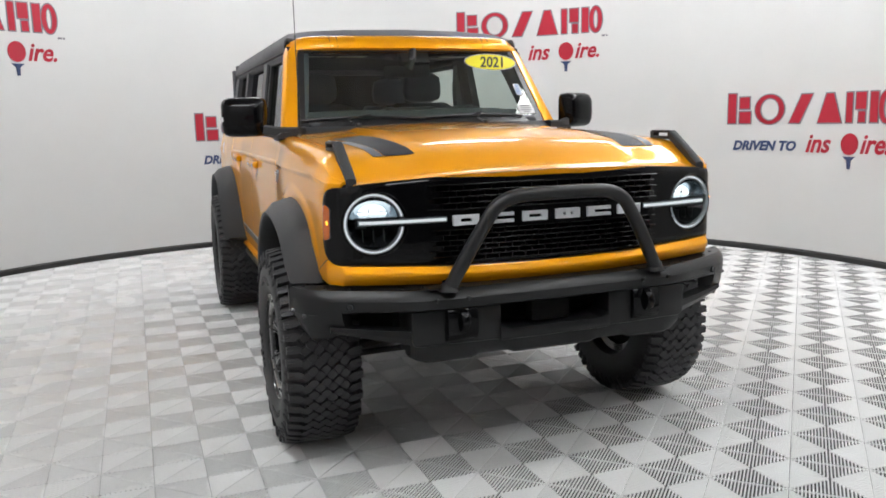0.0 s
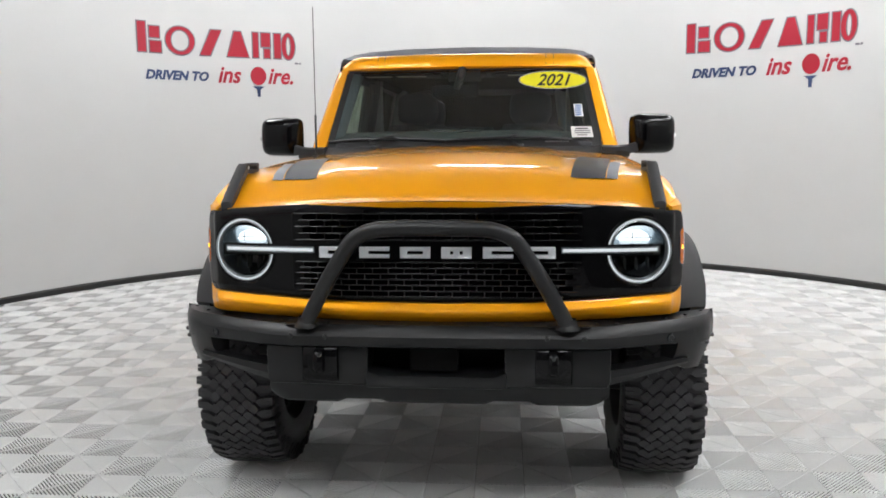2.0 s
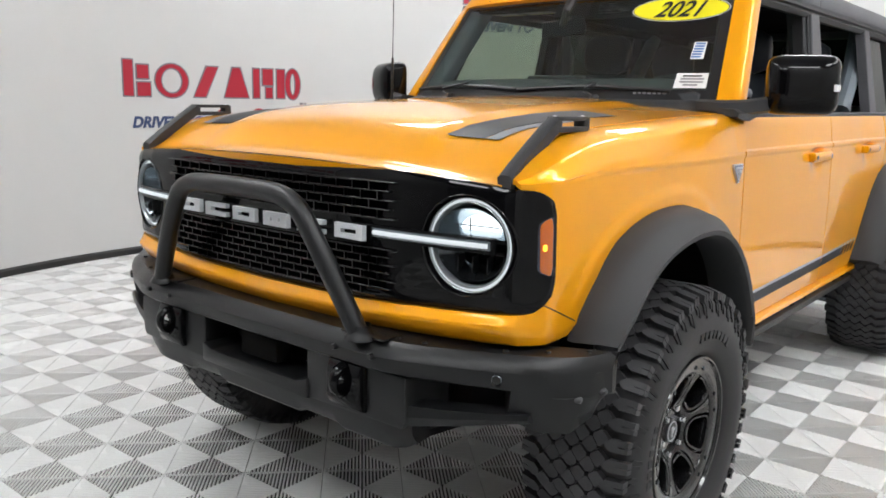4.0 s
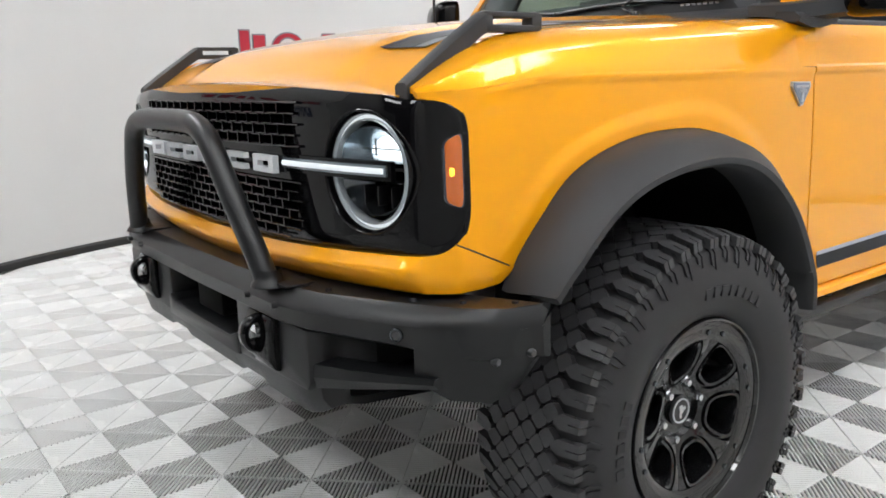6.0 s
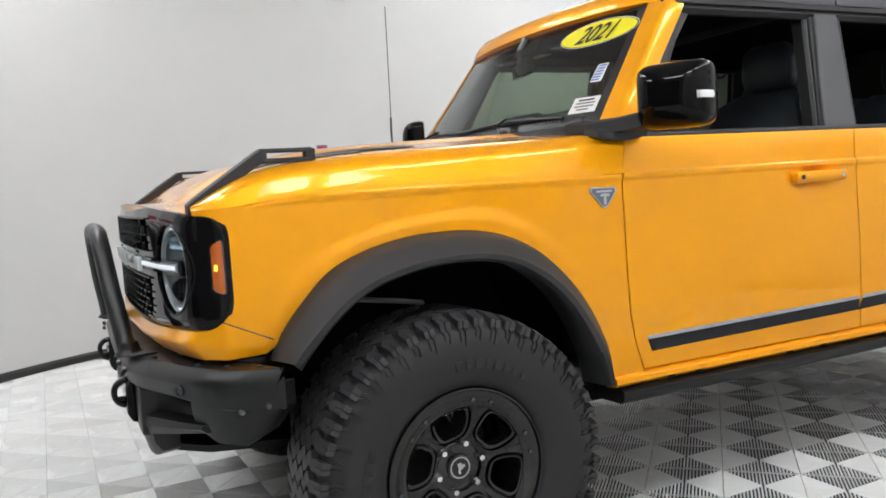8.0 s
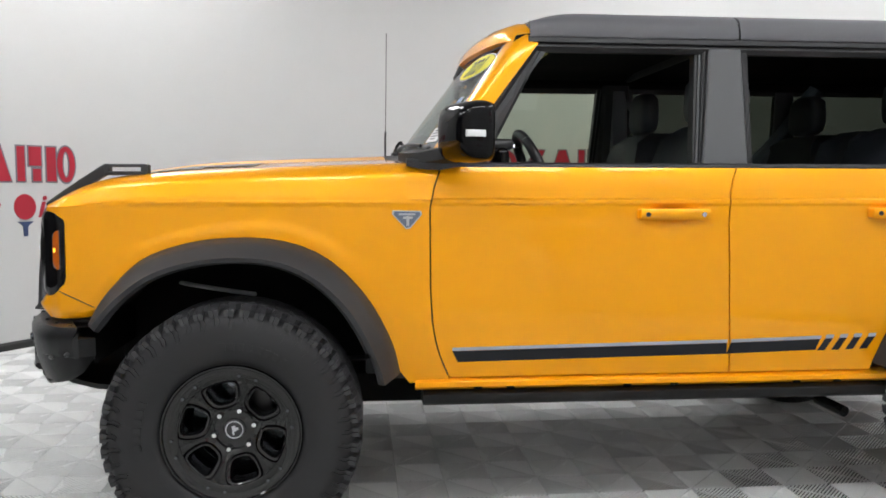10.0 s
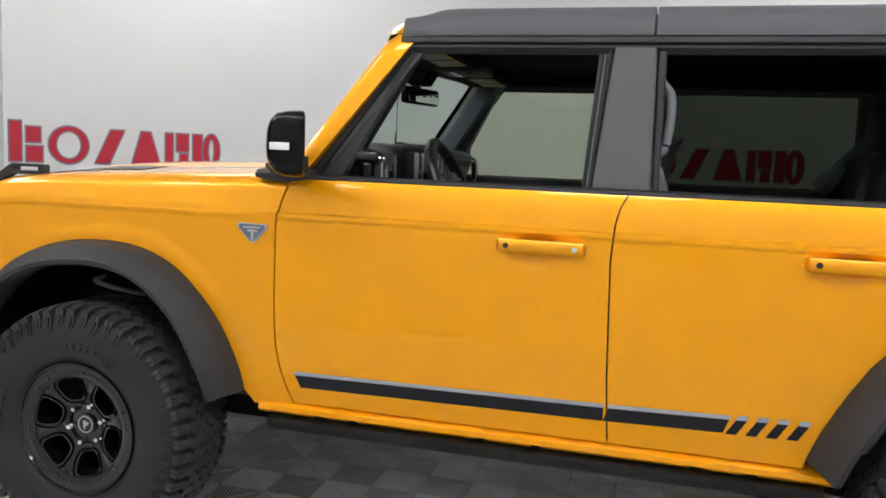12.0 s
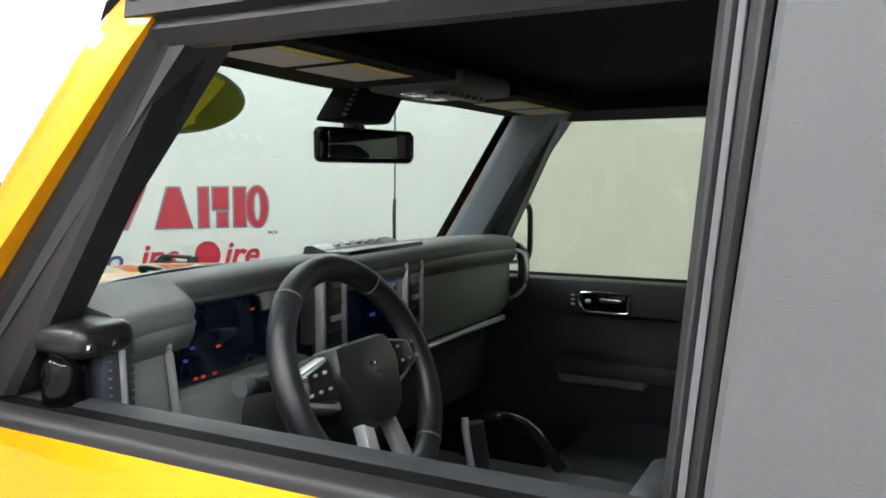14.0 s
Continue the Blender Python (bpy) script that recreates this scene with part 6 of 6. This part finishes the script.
def steering_wheel():
    c = Vector((0.370, 1.158, 1.326))
    tilt = radians(24)
    up, out = Vector((0, -math.sin(tilt), math.cos(tilt))), Vector((0, math.cos(tilt), math.sin(tilt)))
    rt = Vector((1, 0, 0))
    R = 0.172
    ring = [c + rt * R * math.cos(2 * math.pi * k / 48) + up * R * math.sin(2 * math.pi * k / 48) for k in range(48)]
    w = part("steering_wheel", tube(ring, 0.0205, 14, closed=True), WHEELLEATHER, SUV, "black leather steering wheel")

    def pad(pts, depth0, depth1, mat, name, bev=0.008, label=""):
        bm = bmesh.new()
        a, b = [], []
        for x, z in pts:
            a.append(bm.verts.new(c + rt * x + up * z + out * depth0))
            b.append(bm.verts.new(c + rt * x * 0.92 + up * z * 0.92 + out * depth1))
        bm.faces.new(a)
        bm.faces.new(b)
        n = len(pts)
        for i in range(n):
            bm.faces.new((a[i], a[(i + 1) % n], b[(i + 1) % n], b[i]))
        if bev:
            bmesh.ops.bevel(bm, geom=bm.edges[:], offset=bev, segments=2, profile=0.5, affect="EDGES")
        return part(name, bm, mat, w, label)

    pad([(-0.075, 0.055), (0.075, 0.055), (0.088, 0.01), (0.06, -0.06), (0.025, -0.085), (-0.025, -0.085), (-0.06, -0.06), (-0.088, 0.01)], -0.035, 0.022, WHEELLEATHER, "airbag_pad", 0.012)
    for sg in (1, -1):
        pad([(sg * 0.07, 0.048), (sg * 0.172, 0.030), (sg * 0.176, -0.010), (sg * 0.085, -0.040)], -0.02, 0.002, NICKEL, "spoke", 0.004, "satin silver spoke")
        pad([(sg * 0.085, 0.040), (sg * 0.150, 0.026), (sg * 0.150, -0.008), (sg * 0.092, -0.026)], 0.0, 0.010, SATIN, "button_pad", 0.003)
        for k in range(6):
            x, z = sg * (0.100 + 0.022 * (k % 3)), 0.022 - 0.024 * (k // 3)
            p = c + rt * x + up * z + out * 0.0115
            part("button", box(p, (0.006, 0.003, 0.004)), NICKEL, w)
    for sg in (1, -1):
        pad([(sg * 0.018, -0.06), (sg * 0.045, -0.06), (sg * 0.060, -0.168), (sg * 0.030, -0.176)], -0.02, 0.0, NICKEL, "lower_spoke", 0.004, "satin silver spoke")
    bm = bmesh.new()
    for dx, dz, a, b in ((0, 0.004, 0.006, 0.022), (0.007, 0.010, 0.010, 0.006), (-0.006, -0.008, 0.005, 0.012)):
        p = c + rt * dx + up * (dz + 0.0) + out * 0.0235
        box(p, (a, 0.003, b), bm=bm, rot=Matrix.Rotation(-tilt, 3, "X"))
    part("emblem", bm, CHROME, w)
    for a in (52, 128, 232, 308):
        p = c + rt * R * math.cos(radians(a)) + up * R * math.sin(radians(a))
        d = rt * -math.sin(radians(a)) + up * math.cos(radians(a))
        part("rim_seam", tube([p - d * 0.0012, p + d * 0.0012], 0.0212, 14), DASHGREY, w)
    part("column", tube([c - out * 0.03, c - out * 0.22], 0.055, 18), TRIMDARK, w)
    st = part("stalk", tube([c - out * 0.10 + rt * 0.03 + up * 0.02, c - out * 0.11 + rt * 0.08 + up * 0.035, c - out * 0.11 + rt * 0.125 + up * 0.045], lambda t: 0.010 + 0.005 * (t > 0.6), 12), SATIN, w, "black indicator stalk")
    part("stalk_cap", turned([(0.0, 0.0), (0.0, 0.015), (-0.02, 0.015)], tuple(c - out * 0.11 + rt * 0.140 + up * 0.046), "x", 16), DASHMAT, st)


steering_wheel()


def seat(name, x, y, w=0.50, headrest=True, label=""):
    """A bucket seat facing -y; y is the front edge of the cushion."""
    ob = new(name)
    ob.parent = SUV
    if label:
        tagged(ob, label)
    rows = []
    for yy, zz in ((-0.11, 0.90), (-0.085, 0.955), (-0.03, 0.975), (0.12, 0.970), (0.42, 0.945), (0.50, 0.93)):
        rows.append([(x + u * w / 2, y + yy, zz + 0.035 * abs(u) ** 3) for u in np.linspace(-1, 1, 13)])
    part("cushion", shell(rows, (0, 0, -0.16)), LEATHER, ob, sharp=50)
    rows = []
    for h, yy in ((0.0, 0.40), (0.15, 0.46), (0.32, 0.495), (0.48, 0.53), (0.58, 0.555), (0.63, 0.58)):
        k = 1.0 if h < 0.5 else 0.86 if h < 0.6 else 0.66
        rows.append([(x + u * w / 2 * k, y + yy - 0.055 * abs(u) ** 3 * (h < 0.6), 0.90 + h) for u in np.linspace(-1, 1, 13)])
    part("backrest", shell(rows, (0, 0.13, 0.0)), LEATHER, ob, sharp=50)
    if headrest:
        secs = []
        for k, sc in ((0.0, 0.55), (0.02, 0.9), (0.06, 1.0), (0.12, 1.0), (0.17, 0.94), (0.20, 0.6)):
            ring = []
            for j in range(20):
                a = 2 * math.pi * j / 20
                c, sn = math.cos(a), math.sin(a)
                ring.append((x + 0.135 * sc * math.copysign(abs(c) ** 0.5, c), y + 0.60 + 0.015 * k + 0.048 * sc * math.copysign(abs(sn) ** 0.6, sn), 1.535 + k))
            secs.append(ring)
        part("headrest", loft(secs, closed=True, caps=True), LEATHER, ob, sharp=60)
        for sg in (-1, 1):
            part("headrest_post", tube([(x + sg * 0.06, y + 0.60, 1.49), (x + sg * 0.06, y + 0.605, 1.56)], 0.006, 8), CHROME, ob)


seat("driver_seat", 0.372, 1.28, label="dark leather driver seat with headrest")
seat("passenger_seat", -0.372, 1.28, label="dark leather passenger seat with headrest")
seat("rear_seat", 0.40, 2.18, 0.54)
seat("rear_seat", -0.40, 2.18, 0.54)
seat("rear_seat", 0.0, 2.20, 0.28, False)


def cabin_trim():
    # console and levers
    con = part("centre_console", box((0.0, 1.42, 0.90), (0.24, 0.86, 0.30), 0.03), TRIMDARK, SUV, "dark centre console")
    part("armrest", box((0.0, 1.66, 1.075), (0.22, 0.34, 0.07), 0.025), LEATHER, con)
    lev = part("gear_lever", tube(smooth_path([(0.03, 1.20, 1.04), (0.03, 1.19, 1.11), (0.03, 1.18, 1.16)], 3), 0.022, 12), SATIN, con, "black gear lever with silver trim")
    part("lever_trim", tube(smooth_path([(0.055, 1.20, 1.05), (0.056, 1.185, 1.12), (0.05, 1.175, 1.175)], 3), 0.007, 8), NICKEL, lev)
    part("console_grip", tube(smooth_path([(-0.09, 1.10, 1.02), (-0.095, 1.14, 1.12), (-0.09, 1.24, 1.13), (-0.09, 1.32, 1.05)], 5), 0.014, 10), REFLECTOR, con, "dark silver console grip")
    for s in (1, -1):
        # pillar trim inside the windshield posts
        rows = []
        for v in np.linspace(0, 1, 10):
            z = 1.40 + 0.43 * v
            w = shield_w(z)
            y = shield_y(w, z)
            xi = w - 0.050 - 0.010 * v
            rows.append([(s * (w - 0.008), y + 0.008, z), (s * xi, y + 0.030, z), (s * (xi - 0.012), y + 0.060, z), (s * xi, y + 0.135, z), (s * (xi + 0.045), y + 0.150, z), (s * (w + 0.040), y + 0.140 + 0.03 * v, z), (s * (w + 0.040), y + 0.088 + 0.03 * v, z), (s * (w + 0.002), y + 0.086, z), (s * (w + 0.002), y + 0.02, z)])
        part("pillar_trim", loft(rows, closed=True, caps=True), PILLARTRIM if s < 0 else TRIMDARK, SUV, "blue-grey cloth pillar trim" if s < 0 else "dark pillar trim with slotted grille", sharp=50)
        if s > 0:
            for k in range(8):
                z = 1.435 + 0.013 * k
                w = shield_w(z)
                part("speaker_slat", box((w - 0.060, shield_y(w, z) + 0.09, z), (0.008, 0.05, 0.004)), SATIN, SUV)
        # upper side rails and middle posts
        part("upper_rail", tube([(s * 0.645, 1.08, 1.824), (s * 0.650, 1.8, 1.828), (s * 0.645, 3.5, 1.818)], 0.030, 10), HEADLINER, SUV)
        rows = []
        for v in np.linspace(0, 1, 6):
            z = 1.35 + 0.46 * v
            x = glass_x(z) - 0.05
            rows.append([(s * x, 1.735, z), (s * (x - 0.035), 1.75, z), (s * (x - 0.035), 1.87, z), (s * x, 1.885, z)])
        part("middle_post_trim", loft(rows, closed=True, caps=True), TRIMDARK, SUV, sharp=50)
        # door tops and inside releases
        for y0, y1 in ((0.82, 1.72), (1.90, 2.74)):
            part("door_top_trim", box((s * 0.724, (y0 + y1) / 2, 1.304), (0.055, y1 - y0, 0.096), 0.016), TRIMDARK, SUV)
            part("armrest", box((s * 0.700, (y0 + y1) / 2 + 0.1, 1.12), (0.09, (y1 - y0) * 0.6, 0.05), 0.015), TRIMDARK, SUV)
            yc = y0 + 0.405 if y0 < 1 else y0 + 0.18
            rel = part("door_release", tube(smooth_path([(s * 0.694, yc - 0.066, 1.288), (s * 0.694, yc - 0.060, 1.318), (s * 0.694, yc + 0.060, 1.318), (s * 0.694, yc + 0.066, 1.312), (s * 0.694, yc + 0.062, 1.268), (s * 0.694, yc - 0.050, 1.268)], 3), 0.004, 8, closed=True), CHROME, SUV, "bright framed inside door release")
            part("release_cup", box((s * 0.697, yc, 1.293), (0.008, 0.122, 0.046), 0.004), GLOSS, rel)
            part("release_lever", box((s * 0.690, yc + 0.020, 1.300), (0.010, 0.060, 0.014), 0.005), CHROME, rel)
            part("lock_button", box((s * 0.691, yc - 0.042, 1.296), (0.006, 0.016, 0.010), 0.003), NICKEL, rel)
            for k in range(3):
                part("seat_switch", box((s * 0.693, yc - 0.085, 1.285 + k * 0.012), (0.006, 0.012, 0.006), 0.002, 1), NICKEL, rel)
        part("map_pocket", box((s * 0.712, 1.22, 1.086), (0.05, 0.24, 0.040), 0.012), DASHGREY, SUV)
    # rear roll hoop posts in light grey
    for s in (1, -1):
        part("belt_guide", tube(smooth_path([(s * 0.640, 1.845, 1.755), (s * 0.640, 1.905, 1.69), (s * 0.640, 1.932, 1.655), (s * 0.642, 1.938, 1.60), (s * 0.645, 1.932, 1.52), (s * 0.648, 1.918, 1.475), (s * 0.652, 1.86, 1.455)], 5), 0.019, 12, flat=0.8), LIGHTTRIM, SUV, "grey grab handle on the middle post")
        rows = []
        for z, y1 in ((1.30, 1.955), (1.36, 1.945), (1.42, 1.925), (1.455, 1.90), (1.50, 1.875), (1.60, 1.872), (1.70, 1.87), (1.78, 1.86)):
            rows.append([(s * 0.650, 1.79, z), (s * 0.650, y1 - 0.008, z), (s * 0.642, y1, z), (s * 0.610, y1, z), (s * 0.600, y1 - 0.01, z), (s * 0.600, 1.79, z)])
        part("middle_post_cover", loft(rows, closed=True, caps=True), LIGHTTRIM, SUV, "light grey plastic post cover", sharp=45)
        part("rear_hoop", tube(smooth_path([(s * 0.66, 2.60, 1.36), (s * 0.645, 2.78, 1.55), (s * 0.62, 2.95, 1.80)], 4), 0.045, 10), PILLARTRIM, SUV, "grey trimmed rear roof post")
    # rear-view mirror and camera housing
    rv = part("rear_view_mirror", box((-0.050, 0.895, 1.690), (0.262, 0.030, 0.072), 0.013, 3, rot=Matrix.Rotation(radians(-16), 3, "Z")), GLOSS, SUV, "black rear-view mirror")
    part("mirror_face", box((-0.0545, 0.9110, 1.690), (0.236, 0.002, 0.052), 0.0008, 1, rot=Matrix.Rotation(radians(-16), 3, "Z")), MIRRORMAT, rv)
    part("mirror_stem", tube([(-0.04, 0.885, 1.70), (-0.02, 0.875, 1.76), (-0.01, 0.90, 1.81)], 0.022, 10), SATIN, rv)
    part("camera_housing", prism([(shield_y(0, 1.735) + 0.016, 1.735), (0.935, 1.735), (0.990, 1.822), (shield_y(0, 1.822) + 0.016, 1.822)], -0.085, 0.085, "x", 0.008), HEADLINER, rv)
    for k in range(6):
        part("housing_slat", box((0.075, 0.936 + k * 0.0055, 1.745 + k * 0.009), (0.03, 0.006, 0.004)), TRIMDARK, rv)
    # lining behind the windshield header
    rows = []
    for x in np.linspace(-0.70, 0.70, 25):
        y = shield_y(min(abs(x), 0.67), 1.808)
        rows.append([(x, y + 0.008, 1.806), (x, y + 0.020, 1.796), (x, y + 0.07, 1.793), (x, y + 0.17, 1.795), (x, y + 0.21, 1.828), (x, y + 0.21, 1.86), (x, y + 0.02, 1.83)])
    part("header_lining", loft(rows, closed=True, caps=True), HEADLINER, SUV)
    # visors
    for s in (1, -1):
        vis = part("sun_visor", shell([[(s * x, y, 1.789 - 0.02 * (1.20 - y)) for x in np.linspace(0.14, 0.58, 5)] for y in (0.985, 1.02, 1.09, 1.20)], (0, 0, 0.018)), HEADLINER, SUV, "black sun visor with labels")
        for x0, x1 in ((0.23, 0.395), (0.425, 0.565)):
            part("visor_label", shell([[(s * x, y, 1.7875 - 0.02 * (1.20 - y)) for x in (x0, x1)] for y in (1.06, 1.150)], (0, 0, -0.001)), LABELPAPER, vis, "pale printed label")
            part("visor_warning", shell([[(s * x, y, 1.7875 - 0.02 * (1.20 - y)) for x in (x0, x1)] for y in (1.153, 1.168)], (0, 0, -0.001)), LABELYELLOW, vis, "yellow warning band")
    oc = part("overhead_console", box((0.0, 1.10, 1.797), (0.22, 0.20, 0.035), 0.012), TRIMDARK, SUV)
    for k in range(6):
        part("switch", box((-0.075 + k * 0.03, 1.14, 1.777), (0.020, 0.03, 0.012), 0.004), SATIN, oc)
    for sg in (-1, 1):
        part("map_lamp", box((sg * 0.045, 1.065, 1.780), (0.05, 0.03, 0.006), 0.002), CHROME, oc)


cabin_trim()


# ---- ribbed floor tiles ----
TILE = 0.29274
TURN = 45.75
ORIGIN = (0.3126, -0.0419)


def tile_mesh(verts, faces, m):
    h, n = TILE / 2, 22
    p = TILE / n
    w = 0.0033
    top, base = 0.0, -0.0068
    sect = [(-w, base), (-w, -0.0031), (-w * 0.62, -0.0009), (0.0, top), (w * 0.62, -0.0009), (w, -0.0031), (w, base)]

    def rib(a, b, cut):
        """A bar with a rounded top from the seam side a to the inner end b; cut: the slope of its inner end."""
        d = Vector((b[0] - a[0], b[1] - a[1], 0)).normalized()
        side = Vector((-d.y, d.x, 0))
        i = len(verts)
        for px, py, k in ((a[0], a[1], 0.0), (b[0], b[1], cut)):
            for o, z in sect:
                verts.append(m @ (Vector((px, py, z)) + side * o + d * o * k))
        for j in range(6):
            faces.append((i + j, i + j + 1, i + 8 + j, i + 7 + j))

    for q in range(4):
        c, s = (1, 0, -1, 0)[q], (0, 1, 0, -1)[q]
        spin = lambda x, y: (c * x - s * y, s * x + c * y)
        for k in range(n):
            x = -h + p * (k + 0.5)
            rib(spin(x, h - 0.0012), spin(x, abs(x) + 0.0010), -1 if x > 0 else 1)
        # thin web along the seam that ties the ribs together, a little below their tops
        i = len(verts)
        for y, z in ((h - 0.0030, -0.0022), (h - 0.0010, -0.0022), (h - 0.0010, base), (h - 0.0030, base)):
            for x in (-h + 0.001, h - 0.001):
                verts.append(m @ Vector((*spin(x, y), z)))
        faces.extend([(i, i + 1, i + 3, i + 2), (i + 2, i + 3, i + 5, i + 4), (i, i + 1, i + 7, i + 6)])


def build_floor():
    floor = tagged(link("floor", box((0, -0.3, FLOOR_Z - 0.0566), (10.2, 14.0, 0.1)), SUBFLOOR), "ribbed grey plastic floor tiles laid over a dark base", "floor", kind="structure")
    turn = Matrix.Rotation(radians(TURN), 4, "Z")
    spots = []
    for i in range(-40, 41):
        for j in range(-40, 41):
            p = turn @ Vector(((i + 0.5) * TILE, (j + 0.5) * TILE, 0)) + Vector((*ORIGIN, 0))
            inside = math.hypot(p.x - ROOM_C[0], p.y - ROOM_C[1]) < ROOM_R + 0.1 or (XL - 0.2 < p.x < XR + 0.2 and YB < p.y < 0)
            if inside:
                spots.append((math.hypot(p.x * 0.8 - 0.4, p.y + 0.2), p))
    spots.sort(key=lambda e: e[0])
    verts, faces = [], []
    tile_mesh(verts, faces, Matrix())
    me = bpy.data.meshes.new("tile")
    me.from_pydata(verts, [], faces)
    me.shade_smooth()
    me.materials.append(RIB)
    for _, p in spots[:300]:
        ob = new("tile", me)
        ob.parent = floor
        ob.matrix_basis = Matrix.Translation((p.x, p.y, FLOOR_Z)) @ turn
    verts, faces = [], []
    for _, p in spots[300:]:
        tile_mesh(verts, faces, Matrix.Translation((p.x, p.y, FLOOR_Z)) @ turn)
    me = bpy.data.meshes.new("outer_tiles")
    me.from_pydata(verts, [], faces)
    me.shade_smooth()
    me.materials.append(RIB)
    ob = new("outer_tiles", me)
    ob.parent = floor
    tagged(ob, kind="stuff")


build_floor()
